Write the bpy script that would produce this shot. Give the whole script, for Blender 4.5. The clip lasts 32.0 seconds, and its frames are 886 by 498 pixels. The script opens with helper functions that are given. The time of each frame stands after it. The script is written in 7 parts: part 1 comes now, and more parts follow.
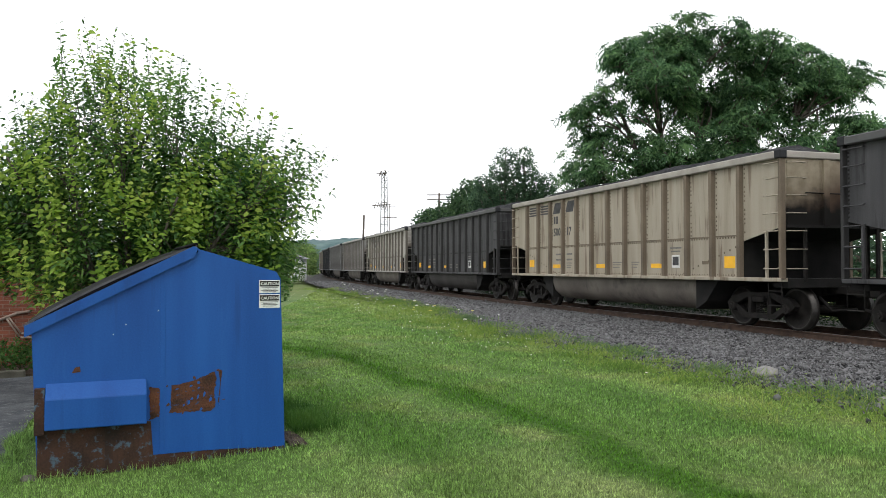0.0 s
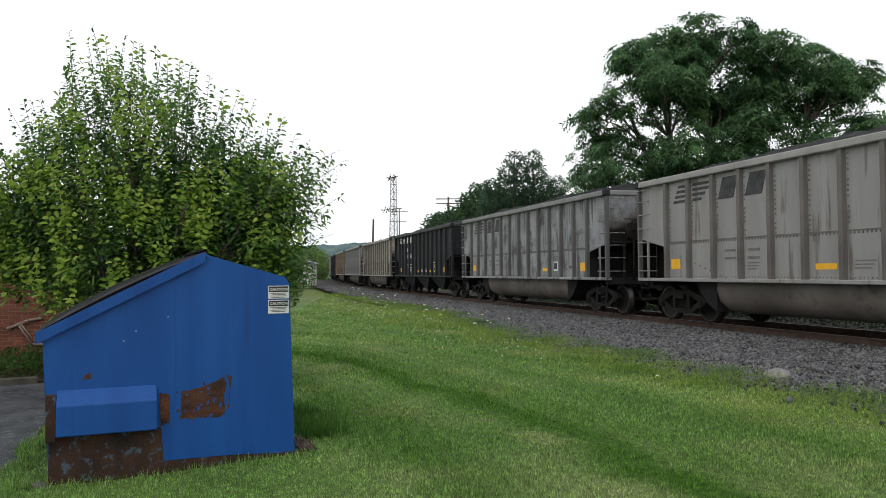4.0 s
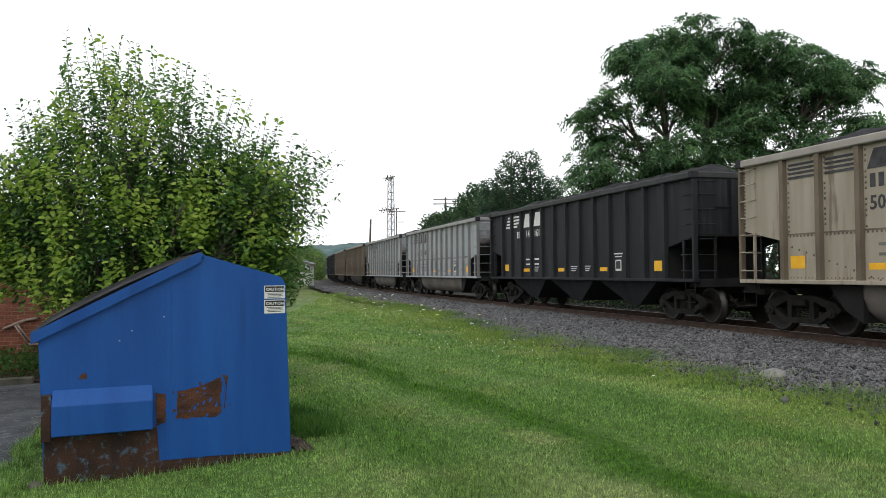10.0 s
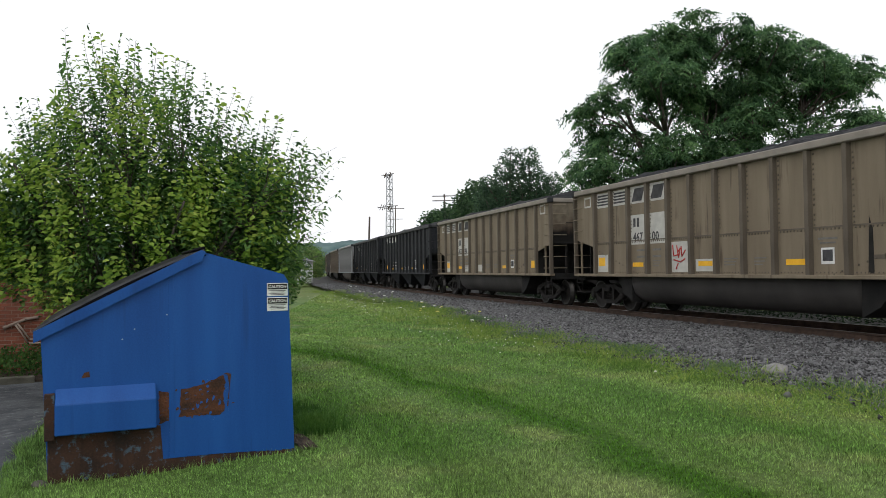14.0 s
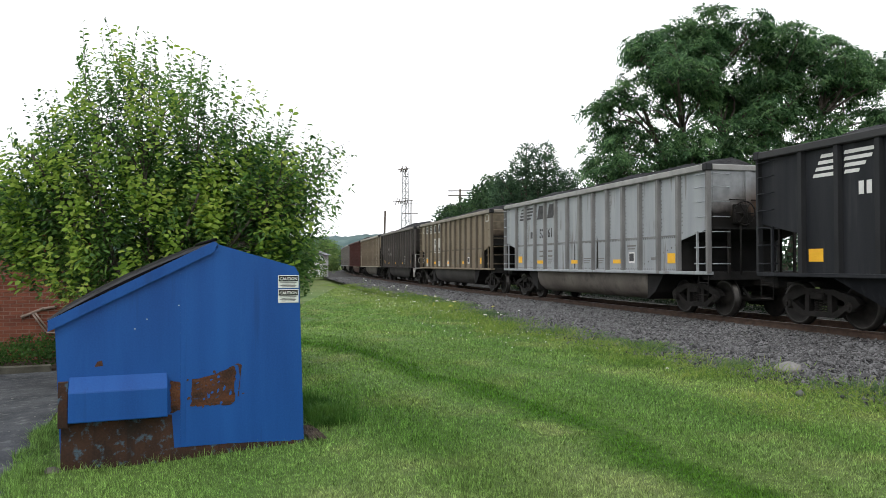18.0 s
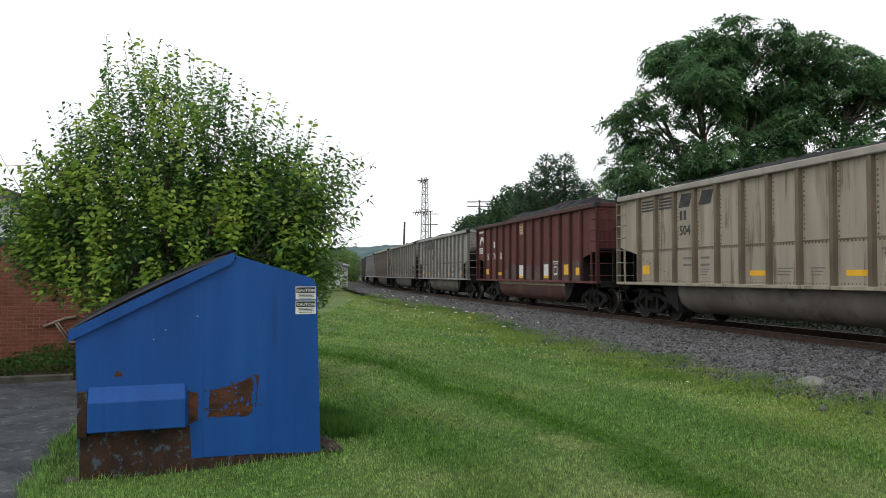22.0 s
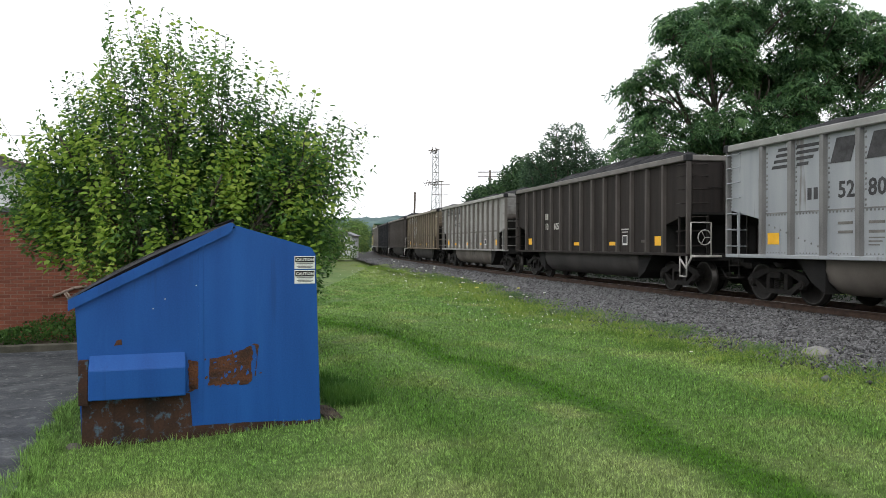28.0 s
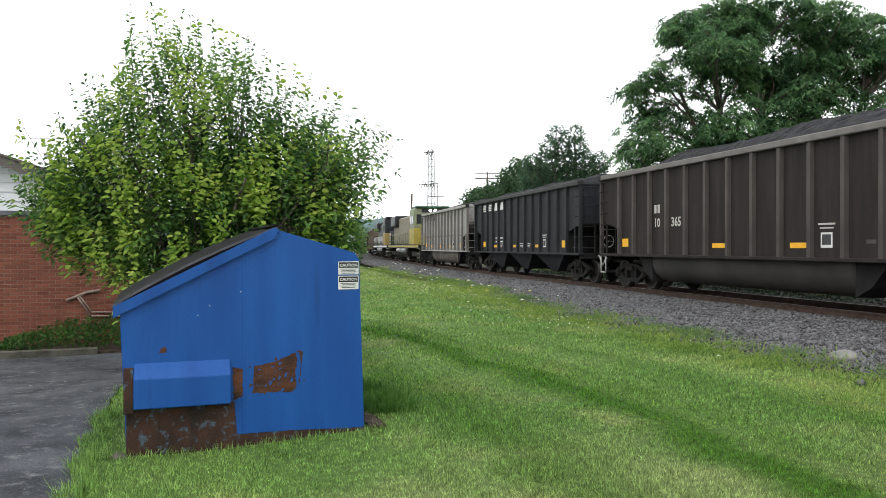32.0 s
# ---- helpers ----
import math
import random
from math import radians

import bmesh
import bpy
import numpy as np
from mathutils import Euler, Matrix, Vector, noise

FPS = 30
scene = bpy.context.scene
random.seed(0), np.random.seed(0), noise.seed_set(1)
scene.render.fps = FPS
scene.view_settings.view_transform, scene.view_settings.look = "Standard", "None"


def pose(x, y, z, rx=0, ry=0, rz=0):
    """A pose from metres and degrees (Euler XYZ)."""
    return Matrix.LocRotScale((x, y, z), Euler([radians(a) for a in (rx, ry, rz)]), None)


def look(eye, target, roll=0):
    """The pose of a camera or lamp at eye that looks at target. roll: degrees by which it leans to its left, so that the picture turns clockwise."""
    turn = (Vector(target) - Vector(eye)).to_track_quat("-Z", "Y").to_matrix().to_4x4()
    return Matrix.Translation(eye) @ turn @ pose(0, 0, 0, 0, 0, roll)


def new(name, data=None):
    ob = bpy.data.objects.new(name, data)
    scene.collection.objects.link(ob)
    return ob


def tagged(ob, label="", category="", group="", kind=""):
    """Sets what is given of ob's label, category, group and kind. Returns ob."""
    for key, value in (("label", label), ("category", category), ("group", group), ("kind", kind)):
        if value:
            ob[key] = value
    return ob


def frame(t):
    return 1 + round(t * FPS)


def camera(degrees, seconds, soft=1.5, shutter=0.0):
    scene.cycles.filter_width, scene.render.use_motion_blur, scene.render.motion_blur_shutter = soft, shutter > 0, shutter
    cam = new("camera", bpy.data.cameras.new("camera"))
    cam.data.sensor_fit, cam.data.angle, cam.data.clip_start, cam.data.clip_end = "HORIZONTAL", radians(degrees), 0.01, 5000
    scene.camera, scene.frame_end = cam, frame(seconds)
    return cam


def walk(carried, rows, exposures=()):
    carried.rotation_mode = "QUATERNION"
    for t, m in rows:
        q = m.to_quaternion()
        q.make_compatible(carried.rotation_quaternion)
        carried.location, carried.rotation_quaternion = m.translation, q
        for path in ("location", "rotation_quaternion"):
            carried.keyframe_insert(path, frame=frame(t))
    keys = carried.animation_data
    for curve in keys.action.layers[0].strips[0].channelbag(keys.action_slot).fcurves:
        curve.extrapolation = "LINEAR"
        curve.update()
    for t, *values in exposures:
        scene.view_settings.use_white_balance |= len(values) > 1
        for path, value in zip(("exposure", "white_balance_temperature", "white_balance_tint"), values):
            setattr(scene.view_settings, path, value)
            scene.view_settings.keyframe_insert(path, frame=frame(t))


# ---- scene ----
cam = camera(59.4, 32.0, soft=0.82)
PATH = [
    (0, (-0.002, -0.016, 1.508), (0.0, 1.983, 1.556), 0.0),
    (0.5, (0.001, -0.006, 1.51), (-0.006, 1.994, 1.561), -0.1),
    (1, (0.0, -0.013, 1.51), (-0.016, 1.986, 1.562), -0.1),
    (1.5, (0.004, -0.019, 1.514), (-0.022, 1.98, 1.569), -0.2),
    (2, (-0.003, -0.011, 1.51), (-0.029, 1.988, 1.568), -0.4),
    (2.5, (0.003, -0.017, 1.51), (-0.024, 1.982, 1.573), -0.4),
    (3, (0.003, -0.007, 1.514), (-0.023, 1.992, 1.574), -0.3),
    (3.5, (0.007, -0.01, 1.511), (-0.016, 1.989, 1.57), -0.4),
    (5.5, (0.011, -0.011, 1.51), (-0.013, 1.988, 1.562), -0.5),
    (6, (0.01, -0.014, 1.51), (-0.014, 1.986, 1.56), -0.3),
    (6.5, (0.024, -0.026, 1.505), (0.002, 1.974, 1.555), -0.4),
    (7, (0.025, -0.017, 1.51), (0.005, 1.982, 1.56), -0.4),
    (7.5, (0.019, -0.006, 1.51), (-0.001, 1.993, 1.561), -0.4),
    (8, (0.017, -0.009, 1.51), (-0.004, 1.99, 1.563), -0.4),
    (8.5, (0.016, -0.005, 1.511), (-0.005, 1.994, 1.565), -0.3),
    (9, (0.019, -0.008, 1.511), (0.002, 1.991, 1.57), -0.4),
    (9.5, (0.016, 0.0, 1.5), (0.003, 1.999, 1.56), -0.4),
    (10, (0.019, -0.016, 1.508), (0.003, 1.983, 1.567), -0.4),
    (10.5, (0.018, -0.019, 1.511), (0.001, 1.98, 1.566), -0.4),
    (11, (0.014, -0.011, 1.509), (-0.003, 1.988, 1.562), -0.4),
    (11.5, (0.011, -0.014, 1.51), (-0.008, 1.985, 1.563), -0.3),
    (12, (0.006, -0.016, 1.511), (-0.017, 1.983, 1.561), -0.2),
    (12.5, (0.01, -0.017, 1.511), (-0.021, 1.982, 1.562), -0.2),
    (13, (0.005, -0.019, 1.508), (-0.028, 1.98, 1.564), -0.2),
    (13.5, (-0.016, -0.028, 1.505), (-0.041, 1.971, 1.566), -0.4),
    (14, (-0.015, -0.002, 1.505), (-0.028, 1.998, 1.556), -0.7),
    (14.5, (0.022, 0.009, 1.51), (0.002, 2.009, 1.542), -0.3),
    (15, (0.021, -0.011, 1.51), (-0.017, 1.988, 1.537), -0.1),
    (15.5, (-0.008, -0.012, 1.506), (-0.055, 1.987, 1.528), 0.0),
    (17.5, (-0.024, 0.004, 1.505), (-0.074, 2.003, 1.537), 0.1),
    (18, (0.03, -0.018, 1.497), (-0.023, 1.981, 1.535), -0.1),
    (18.5, (0.05, -0.028, 1.495), (-0.013, 1.971, 1.537), 0.1),
    (19, (0.05, -0.024, 1.504), (-0.024, 1.974, 1.556), 0.1),
    (19.5, (0.049, -0.008, 1.502), (-0.029, 1.99, 1.567), 0.1),
    (20, (0.054, -0.01, 1.505), (-0.03, 1.987, 1.575), -0.0),
    (20.5, (0.058, -0.005, 1.499), (-0.034, 1.991, 1.567), -0.1),
    (21, (0.057, -0.006, 1.501), (-0.039, 1.991, 1.569), -0.0),
    (21.5, (0.054, 0.0, 1.504), (-0.045, 1.997, 1.571), 0.1),
    (22, (0.048, -0.007, 1.506), (-0.055, 1.989, 1.572), 0.1),
    (22.5, (0.044, -0.004, 1.506), (-0.066, 1.991, 1.574), 0.3),
    (23, (0.035, 0.004, 1.507), (-0.079, 2.0, 1.571), 0.5),
    (23.5, (0.039, 0.012, 1.503), (-0.077, 2.007, 1.562), 0.4),
    (24, (0.055, 0.008, 1.501), (-0.065, 2.004, 1.552), 0.4),
    (24.5, (0.05, 0.013, 1.505), (-0.071, 2.009, 1.55), 0.4),
    (25, (0.018, 0.013, 1.514), (-0.092, 2.009, 1.541), 0.3),
    (25.5, (0.103, 0.025, 1.501), (0.004, 2.022, 1.501), 0.2),
    (27.5, (0.108, 0.019, 1.495), (-0.019, 2.015, 1.485), -0.0),
    (28, (0.153, 0.023, 1.498), (0.021, 2.018, 1.488), 0.1),
    (28.5, (0.159, 0.026, 1.494), (0.016, 2.02, 1.484), 0.3),
    (29, (0.015, 0.035, 1.501), (-0.13, 2.03, 1.501), 0.5),
    (29.5, (-0.106, 0.043, 1.52), (-0.231, 2.039, 1.523), 0.2),
    (30, (-0.109, 0.016, 1.525), (-0.296, 2.007, 1.518), 0.1),
    (30.5, (-0.126, 0.0, 1.518), (-0.352, 1.988, 1.501), 0.1),
    (31, (-0.242, 0.049, 1.514), (-0.393, 2.044, 1.499), 0.1),
    (31.5, (-0.322, 0.076, 1.527), (-0.409, 2.074, 1.516), 0.2),
    (32, (-0.291, 0.075, 1.527), (-0.406, 2.072, 1.521), 0.0),
]
EXPOSURES = [(0, 0.13), (1, -0.07), (2, -0.17), (3, -0.37), (6, -0.2), (9, -0.19), (11, -0.19), (12, -0.27), (13, -0.32), (14, -0.32), (15, -0.14), (18, 0.03), (19, -0.1), (21, -0.17), (22, -0.34), (24, -0.3), (25, -0.25), (28, 0.0), (29, 0.15), (31, 0.15), (32, 0.29)]
walk(cam, [(t, look(eye, target, roll)) for t, eye, target, roll in PATH], EXPOSURES)
TRACK_X, TRACK_HEAD, CURVE_AT, CURVE_K = 13.579, radians(17.352), 21.6, -0.001223
RAIL_Z, PITCH, SPEED, BODY = 0.166, 16.18, 14.23, 14.70

# overcast daylight
world = bpy.data.worlds.new("overcast")
scene.world = world
world.use_nodes = True
wn, wl = world.node_tree.nodes, world.node_tree.links
sky = wn.new("ShaderNodeTexSky")
sky.sky_type, sky.sun_disc = "NISHITA", False
sky.sun_elevation, sky.sun_rotation, sky.dust_density = radians(50), radians(205), 4.0
haze = wn.new("ShaderNodeMix")
haze.data_type = "RGBA"
haze.inputs[0].default_value = 0.93
haze.inputs[7].default_value = (16.9, 17.1, 17.6, 1)
wl.new(sky.outputs[0], haze.inputs[6])
wl.new(haze.outputs[2], wn["Background"].inputs[0])
wn["Background"].inputs[1].default_value = 0.085
sun = new("sun", bpy.data.lights.new("sun", "SUN"))
sun.data.energy, sun.data.angle, sun.data.color = 0.5, radians(25), (1, 0.97, 0.92)
sun.matrix_world = look((-12, -22, 32), (0, 6, 0))


# ---- materials ----
def nodes_of(name):
    m = bpy.data.materials.new(name)
    m.use_nodes = True
    return m, m.node_tree.nodes, m.node_tree.links, m.node_tree.nodes["Principled BSDF"]


def surface(name, a, b, scale=4.0, rough=0.7, metal=0.0, bump=0.15, fine=40.0, stain=None, stain_at=0.62, stain_scale=1.5,
            stretch=(1, 1, 1), island=0.0, spec=0.3, per_object=0.0, soft=0.12, streak=None, streak_at=0.58):
    """Two colours mixed by large and fine noise, with stains of a third colour, and bump."""
    m, n, l, p = nodes_of(name)
    tc = n.new("ShaderNodeTexCoord")
    mp = n.new("ShaderNodeMapping")
    mp.inputs["Scale"].default_value = stretch
    l.new(tc.outputs["Object"], mp.inputs["Vector"])
    big, small = n.new("ShaderNodeTexNoise"), n.new("ShaderNodeTexNoise")
    big.inputs["Scale"].default_value, big.inputs["Detail"].default_value = scale, 5
    small.inputs["Scale"].default_value, small.inputs["Detail"].default_value = fine, 3
    l.new(mp.outputs[0], big.inputs["Vector"])
    l.new(tc.outputs["Object"], small.inputs["Vector"])
    add = n.new("ShaderNodeMath")
    add.operation, add.inputs[1].default_value = "MULTIPLY_ADD", 0.35
    l.new(small.outputs["Fac"], add.inputs[0])
    l.new(big.outputs["Fac"], add.inputs[2])
    value = add.outputs[0]
    if island:
        geo = n.new("ShaderNodeNewGeometry")
        extra = n.new("ShaderNodeMath")
        extra.operation, extra.inputs[1].default_value = "MULTIPLY_ADD", island
        l.new(geo.outputs["Random Per Island"], extra.inputs[0])
        l.new(value, extra.inputs[2])
        value = extra.outputs[0]
    if per_object:
        info = n.new("ShaderNodeObjectInfo")
        extra = n.new("ShaderNodeMath")
        extra.operation, extra.inputs[1].default_value = "MULTIPLY_ADD", per_object
        l.new(info.outputs["Random"], extra.inputs[0])
        l.new(value, extra.inputs[2])
        value = extra.outputs[0]
    mid = 0.67 + island / 2 + per_object / 2
    span = n.new("ShaderNodeMapRange")
    span.inputs[1].default_value, span.inputs[2].default_value = mid - 0.2 - island / 2.5 - per_object / 2.5, mid + 0.2 + island / 2.5 + per_object / 2.5
    l.new(value, span.inputs[0])
    mix = n.new("ShaderNodeMix")
    mix.data_type = "RGBA"
    mix.inputs[6].default_value, mix.inputs[7].default_value = (*a, 1), (*b, 1)
    l.new(span.outputs[0], mix.inputs[0])
    colour = mix.outputs[2]
    if stain:
        st = n.new("ShaderNodeTexNoise")
        st.inputs["Scale"].default_value, st.inputs["Detail"].default_value, st.inputs["Roughness"].default_value = stain_scale, 8, 0.65
        l.new(mp.outputs[0], st.inputs["Vector"])
        cut = n.new("ShaderNodeMapRange")
        cut.inputs[1].default_value, cut.inputs[2].default_value = stain_at, stain_at + soft
        l.new(st.outputs["Fac"], cut.inputs[0])
        over = n.new("ShaderNodeMix")
        over.data_type = "RGBA"
        over.inputs[7].default_value = (*stain, 1)
        l.new(colour, over.inputs[6])
        l.new(cut.outputs[0], over.inputs[0])
        colour = over.outputs[2]
    if streak:
        # narrow runs of dirt and rust, broken up by a wide noise
        run = n.new("ShaderNodeMapping")
        run.inputs["Scale"].default_value = (7.0, 7.0, 0.45)
        l.new(tc.outputs["Object"], run.inputs["Vector"])
        st, wide = n.new("ShaderNodeTexNoise"), n.new("ShaderNodeTexNoise")
        st.inputs["Scale"].default_value, st.inputs["Detail"].default_value, st.inputs["Roughness"].default_value = 1.0, 6, 0.6
        wide.inputs["Scale"].default_value, wide.inputs["Detail"].default_value = 0.9, 3
        l.new(run.outputs[0], st.inputs["Vector"])
        l.new(tc.outputs["Object"], wide.inputs["Vector"])
        tot = n.new("ShaderNodeMath")
        tot.operation, tot.inputs[1].default_value = "MULTIPLY_ADD", 0.5
        l.new(wide.outputs["Fac"], tot.inputs[0])
        l.new(st.outputs["Fac"], tot.inputs[2])
        cut = n.new("ShaderNodeMapRange")
        cut.inputs[1].default_value, cut.inputs[2].default_value, cut.inputs[4].default_value = streak_at + 0.25, streak_at + 0.37, 0.75
        l.new(tot.outputs[0], cut.inputs[0])
        over = n.new("ShaderNodeMix")
        over.data_type = "RGBA"
        over.inputs[7].default_value = (*streak, 1)
        l.new(colour, over.inputs[6])
        l.new(cut.outputs[0], over.inputs[0])
        colour = over.outputs[2]
    l.new(colour, p.inputs["Base Color"])
    p.inputs["Roughness"].default_value, p.inputs["Metallic"].default_value = rough, metal
    p.inputs["Specular IOR Level"].default_value = spec
    if bump:
        bp = n.new("ShaderNodeBump")
        bp.inputs["Strength"].default_value, bp.inputs["Distance"].default_value = bump, 0.02
        l.new(small.outputs["Fac"], bp.inputs["Height"])
        l.new(bp.outputs[0], p.inputs["Normal"])
    return m


def leaf_material(name, a, b, c):
    """Leaves: colour by leaf and by clump, light passing through."""
    m, n, l, p = nodes_of(name)
    geo, tc, noise_ = n.new("ShaderNodeNewGeometry"), n.new("ShaderNodeTexCoord"), n.new("ShaderNodeTexNoise")
    noise_.inputs["Scale"].default_value, noise_.inputs["Detail"].default_value = 1.3, 4
    l.new(tc.outputs["Object"], noise_.inputs["Vector"])
    add = n.new("ShaderNodeMath")
    add.operation, add.inputs[1].default_value = "MULTIPLY_ADD", 0.35
    l.new(geo.outputs["Random Per Island"], add.inputs[0])
    l.new(noise_.outputs["Fac"], add.inputs[2])
    ramp = n.new("ShaderNodeValToRGB")
    ramp.color_ramp.elements[0].position, ramp.color_ramp.elements[1].position = 0.49, 0.92
    ramp.color_ramp.elements[0].color, ramp.color_ramp.elements[1].color = (*a, 1), (*c, 1)
    e = ramp.color_ramp.elements.new(0.69)
    e.color = (*b, 1)
    l.new(add.outputs[0], ramp.inputs[0])
    l.new(ramp.outputs[0], p.inputs["Base Color"])
    p.inputs["Roughness"].default_value = 0.55
    p.inputs["Specular IOR Level"].default_value = 0.25
    through_ = n.new("ShaderNodeBsdfTranslucent")
    l.new(ramp.outputs[0], through_.inputs["Color"])
    both = n.new("ShaderNodeMixShader")
    both.inputs[0].default_value = 0.48
    l.new(p.outputs[0], both.inputs[1])
    l.new(through_.outputs[0], both.inputs[2])
    l.new(both.outputs[0], n["Material Output"].inputs["Surface"])
    return m


def grass_material(name, blades):
    """Lawn colours by place: pale mown patches, deep green swaths, dry yellow towards the stones."""
    m, n, l, p = nodes_of(name)
    geo = n.new("ShaderNodeNewGeometry")
    turn = n.new("ShaderNodeMapping")
    turn.inputs["Rotation"].default_value = (0, 0, radians(61))
    l.new(geo.outputs["Position"], turn.inputs["Vector"])
    squeeze = n.new("ShaderNodeMapping")
    squeeze.inputs["Scale"].default_value = (0.10, 0.55, 1)
    l.new(turn.outputs[0], squeeze.inputs["Vector"])
    swath, patch, fleck = n.new("ShaderNodeTexNoise"), n.new("ShaderNodeTexNoise"), n.new("ShaderNodeTexNoise")
    for t, s, d in ((swath, 1.0, 3), (patch, 0.8, 5), (fleck, 14.0, 3)):
        t.inputs["Scale"].default_value, t.inputs["Detail"].default_value = s, d
    l.new(squeeze.outputs[0], swath.inputs["Vector"])
    l.new(geo.outputs["Position"], patch.inputs["Vector"])
    l.new(geo.outputs["Position"], fleck.inputs["Vector"])
    s1 = n.new("ShaderNodeMapRange")
    s1.inputs[1].default_value, s1.inputs[2].default_value = 0.22, 0.68
    l.new(swath.outputs["Fac"], s1.inputs[0])
    base = n.new("ShaderNodeMix")
    base.data_type = "RGBA"
    base.inputs[6].default_value, base.inputs[7].default_value = (0.090, 0.198, 0.042, 1), (0.222, 0.350, 0.098, 1)
    l.new(s1.outputs[0], base.inputs[0])
    s2 = n.new("ShaderNodeMapRange")
    s2.inputs[1].default_value, s2.inputs[2].default_value, s2.inputs[4].default_value = 0.52, 0.75, 0.55
    l.new(patch.outputs["Fac"], s2.inputs[0])
    dry = n.new("ShaderNodeMix")
    dry.data_type = "RGBA"
    dry.inputs[7].default_value = (0.40, 0.40, 0.17, 1)
    l.new(base.outputs[2], dry.inputs[6])
    l.new(s2.outputs[0], dry.inputs[0])
    # a pale worn patch, and drier grass towards the stones
    reach = n.new("ShaderNodeVectorMath")
    reach.operation, reach.inputs[1].default_value = "DISTANCE", (1.1, 4.4, 0)
    l.new(geo.outputs["Position"], reach.inputs[0])
    off = n.new("ShaderNodeVectorMath")
    off.operation, off.inputs[1].default_value = "DOT_PRODUCT", (-math.cos(TRACK_HEAD), -math.sin(TRACK_HEAD), 0)
    l.new(geo.outputs["Position"], off.inputs[0])
    last = dry.outputs[2]
    base_n = -TRACK_X * -math.cos(TRACK_HEAD)
    for value, lo, hi, most, tint in ((reach.outputs["Value"], 2.9, 0.9, 0.42, (0.40, 0.435, 0.20, 1)), (off.outputs["Value"], 8.0 - base_n, 6.2 - base_n, 0.34, (0.34, 0.37, 0.12, 1))):
        ragged = n.new("ShaderNodeMath")
        ragged.operation, ragged.inputs[1].default_value = "MULTIPLY_ADD", -3.0
        l.new(patch.outputs["Fac"], ragged.inputs[0])
        l.new(value, ragged.inputs[2])
        r = n.new("ShaderNodeMapRange")
        r.inputs[1].default_value, r.inputs[2].default_value, r.inputs[4].default_value = lo - 1.5, hi - 1.5, most
        l.new(ragged.outputs[0], r.inputs[0])
        x = n.new("ShaderNodeMix")
        x.data_type = "RGBA"
        x.inputs[7].default_value = tint
        l.new(last, x.inputs[6])
        l.new(r.outputs[0], x.inputs[0])
        last = x.outputs[2]
    # darker, thicker swaths left by the mower alongside the track
    down = n.new("ShaderNodeVectorMath")
    down.operation, down.inputs[1].default_value = "DOT_PRODUCT", (-math.sin(TRACK_HEAD), math.cos(TRACK_HEAD), 0)
    l.new(geo.outputs["Position"], down.inputs[0])
    veer = n.new("ShaderNodeMapRange")
    start = 11.0 - TRACK_X * math.sin(TRACK_HEAD)
    veer.inputs[1].default_value, veer.inputs[2].default_value, veer.inputs[4].default_value = start, start + 20.0, -3.2
    l.new(down.outputs["Value"], veer.inputs[0])
    drift = n.new("ShaderNodeMath")
    l.new(off.outputs["Value"], drift.inputs[0])
    l.new(veer.outputs[0], drift.inputs[1])
    # the 11.15 band also puts the dumpster's soft shade into the grass colour
    for middle, half, most in ((9.72, 0.50, 0.9), (11.15, 0.55, 0.45), (9.1, 0.3, 0.4), (7.9, 0.5, 0.25)):
        wave = n.new("ShaderNodeMath")
        wave.operation, wave.inputs[1].default_value = "MULTIPLY_ADD", 1.0
        l.new(patch.outputs["Fac"], wave.inputs[0])
        l.new(drift.outputs[0], wave.inputs[2])
        gap = n.new("ShaderNodeMath")
        gap.operation, gap.inputs[1].default_value = "SUBTRACT", middle - base_n + 0.5
        l.new(wave.outputs[0], gap.inputs[0])
        size = n.new("ShaderNodeMath")
        size.operation = "ABSOLUTE"
        l.new(gap.outputs[0], size.inputs[0])
        r = n.new("ShaderNodeMapRange")
        r.inputs[1].default_value, r.inputs[2].default_value, r.inputs[4].default_value = half, 0.1, most
        l.new(size.outputs[0], r.inputs[0])
        x = n.new("ShaderNodeMix")
        x.data_type = "RGBA"
        x.inputs[7].default_value = (0.062, 0.165, 0.014, 1)
        l.new(last, x.inputs[6])
        l.new(r.outputs[0], x.inputs[0])
        last = x.outputs[2]
    vary = n.new("ShaderNodeMix")
    vary.data_type, vary.blend_type = "RGBA", "MULTIPLY"
    vary.inputs[0].default_value = 1.0
    l.new(last, vary.inputs[6])
    tone = n.new("ShaderNodeMapRange")
    # bare turf gets a lower tone, in place of shade between blades
    tone.inputs[3].default_value, tone.inputs[4].default_value = (0.35, 1.75) if blades else (0.30, 0.68)
    l.new(geo.outputs["Random Per Island"] if blades else fleck.outputs["Fac"], tone.inputs[0])
    mottle = n.new("ShaderNodeMapRange")
    mottle.inputs[1].default_value, mottle.inputs[2].default_value, mottle.inputs[3].default_value, mottle.inputs[4].default_value = 0.3, 0.7, 0.62, 1.46
    l.new(fleck.outputs["Fac"], mottle.inputs[0])
    both_tones = n.new("ShaderNodeMath")
    both_tones.operation = "MULTIPLY"
    l.new(tone.outputs[0], both_tones.inputs[0])
    if blades:
        l.new(mottle.outputs[0], both_tones.inputs[1])
    else:
        both_tones.inputs[1].default_value = 1.0
    l.new(both_tones.outputs[0], vary.inputs[7])
    l.new(vary.outputs[2], p.inputs["Base Color"])
    p.inputs["Roughness"].default_value = 0.7
    p.inputs["Specular IOR Level"].default_value = 0.06
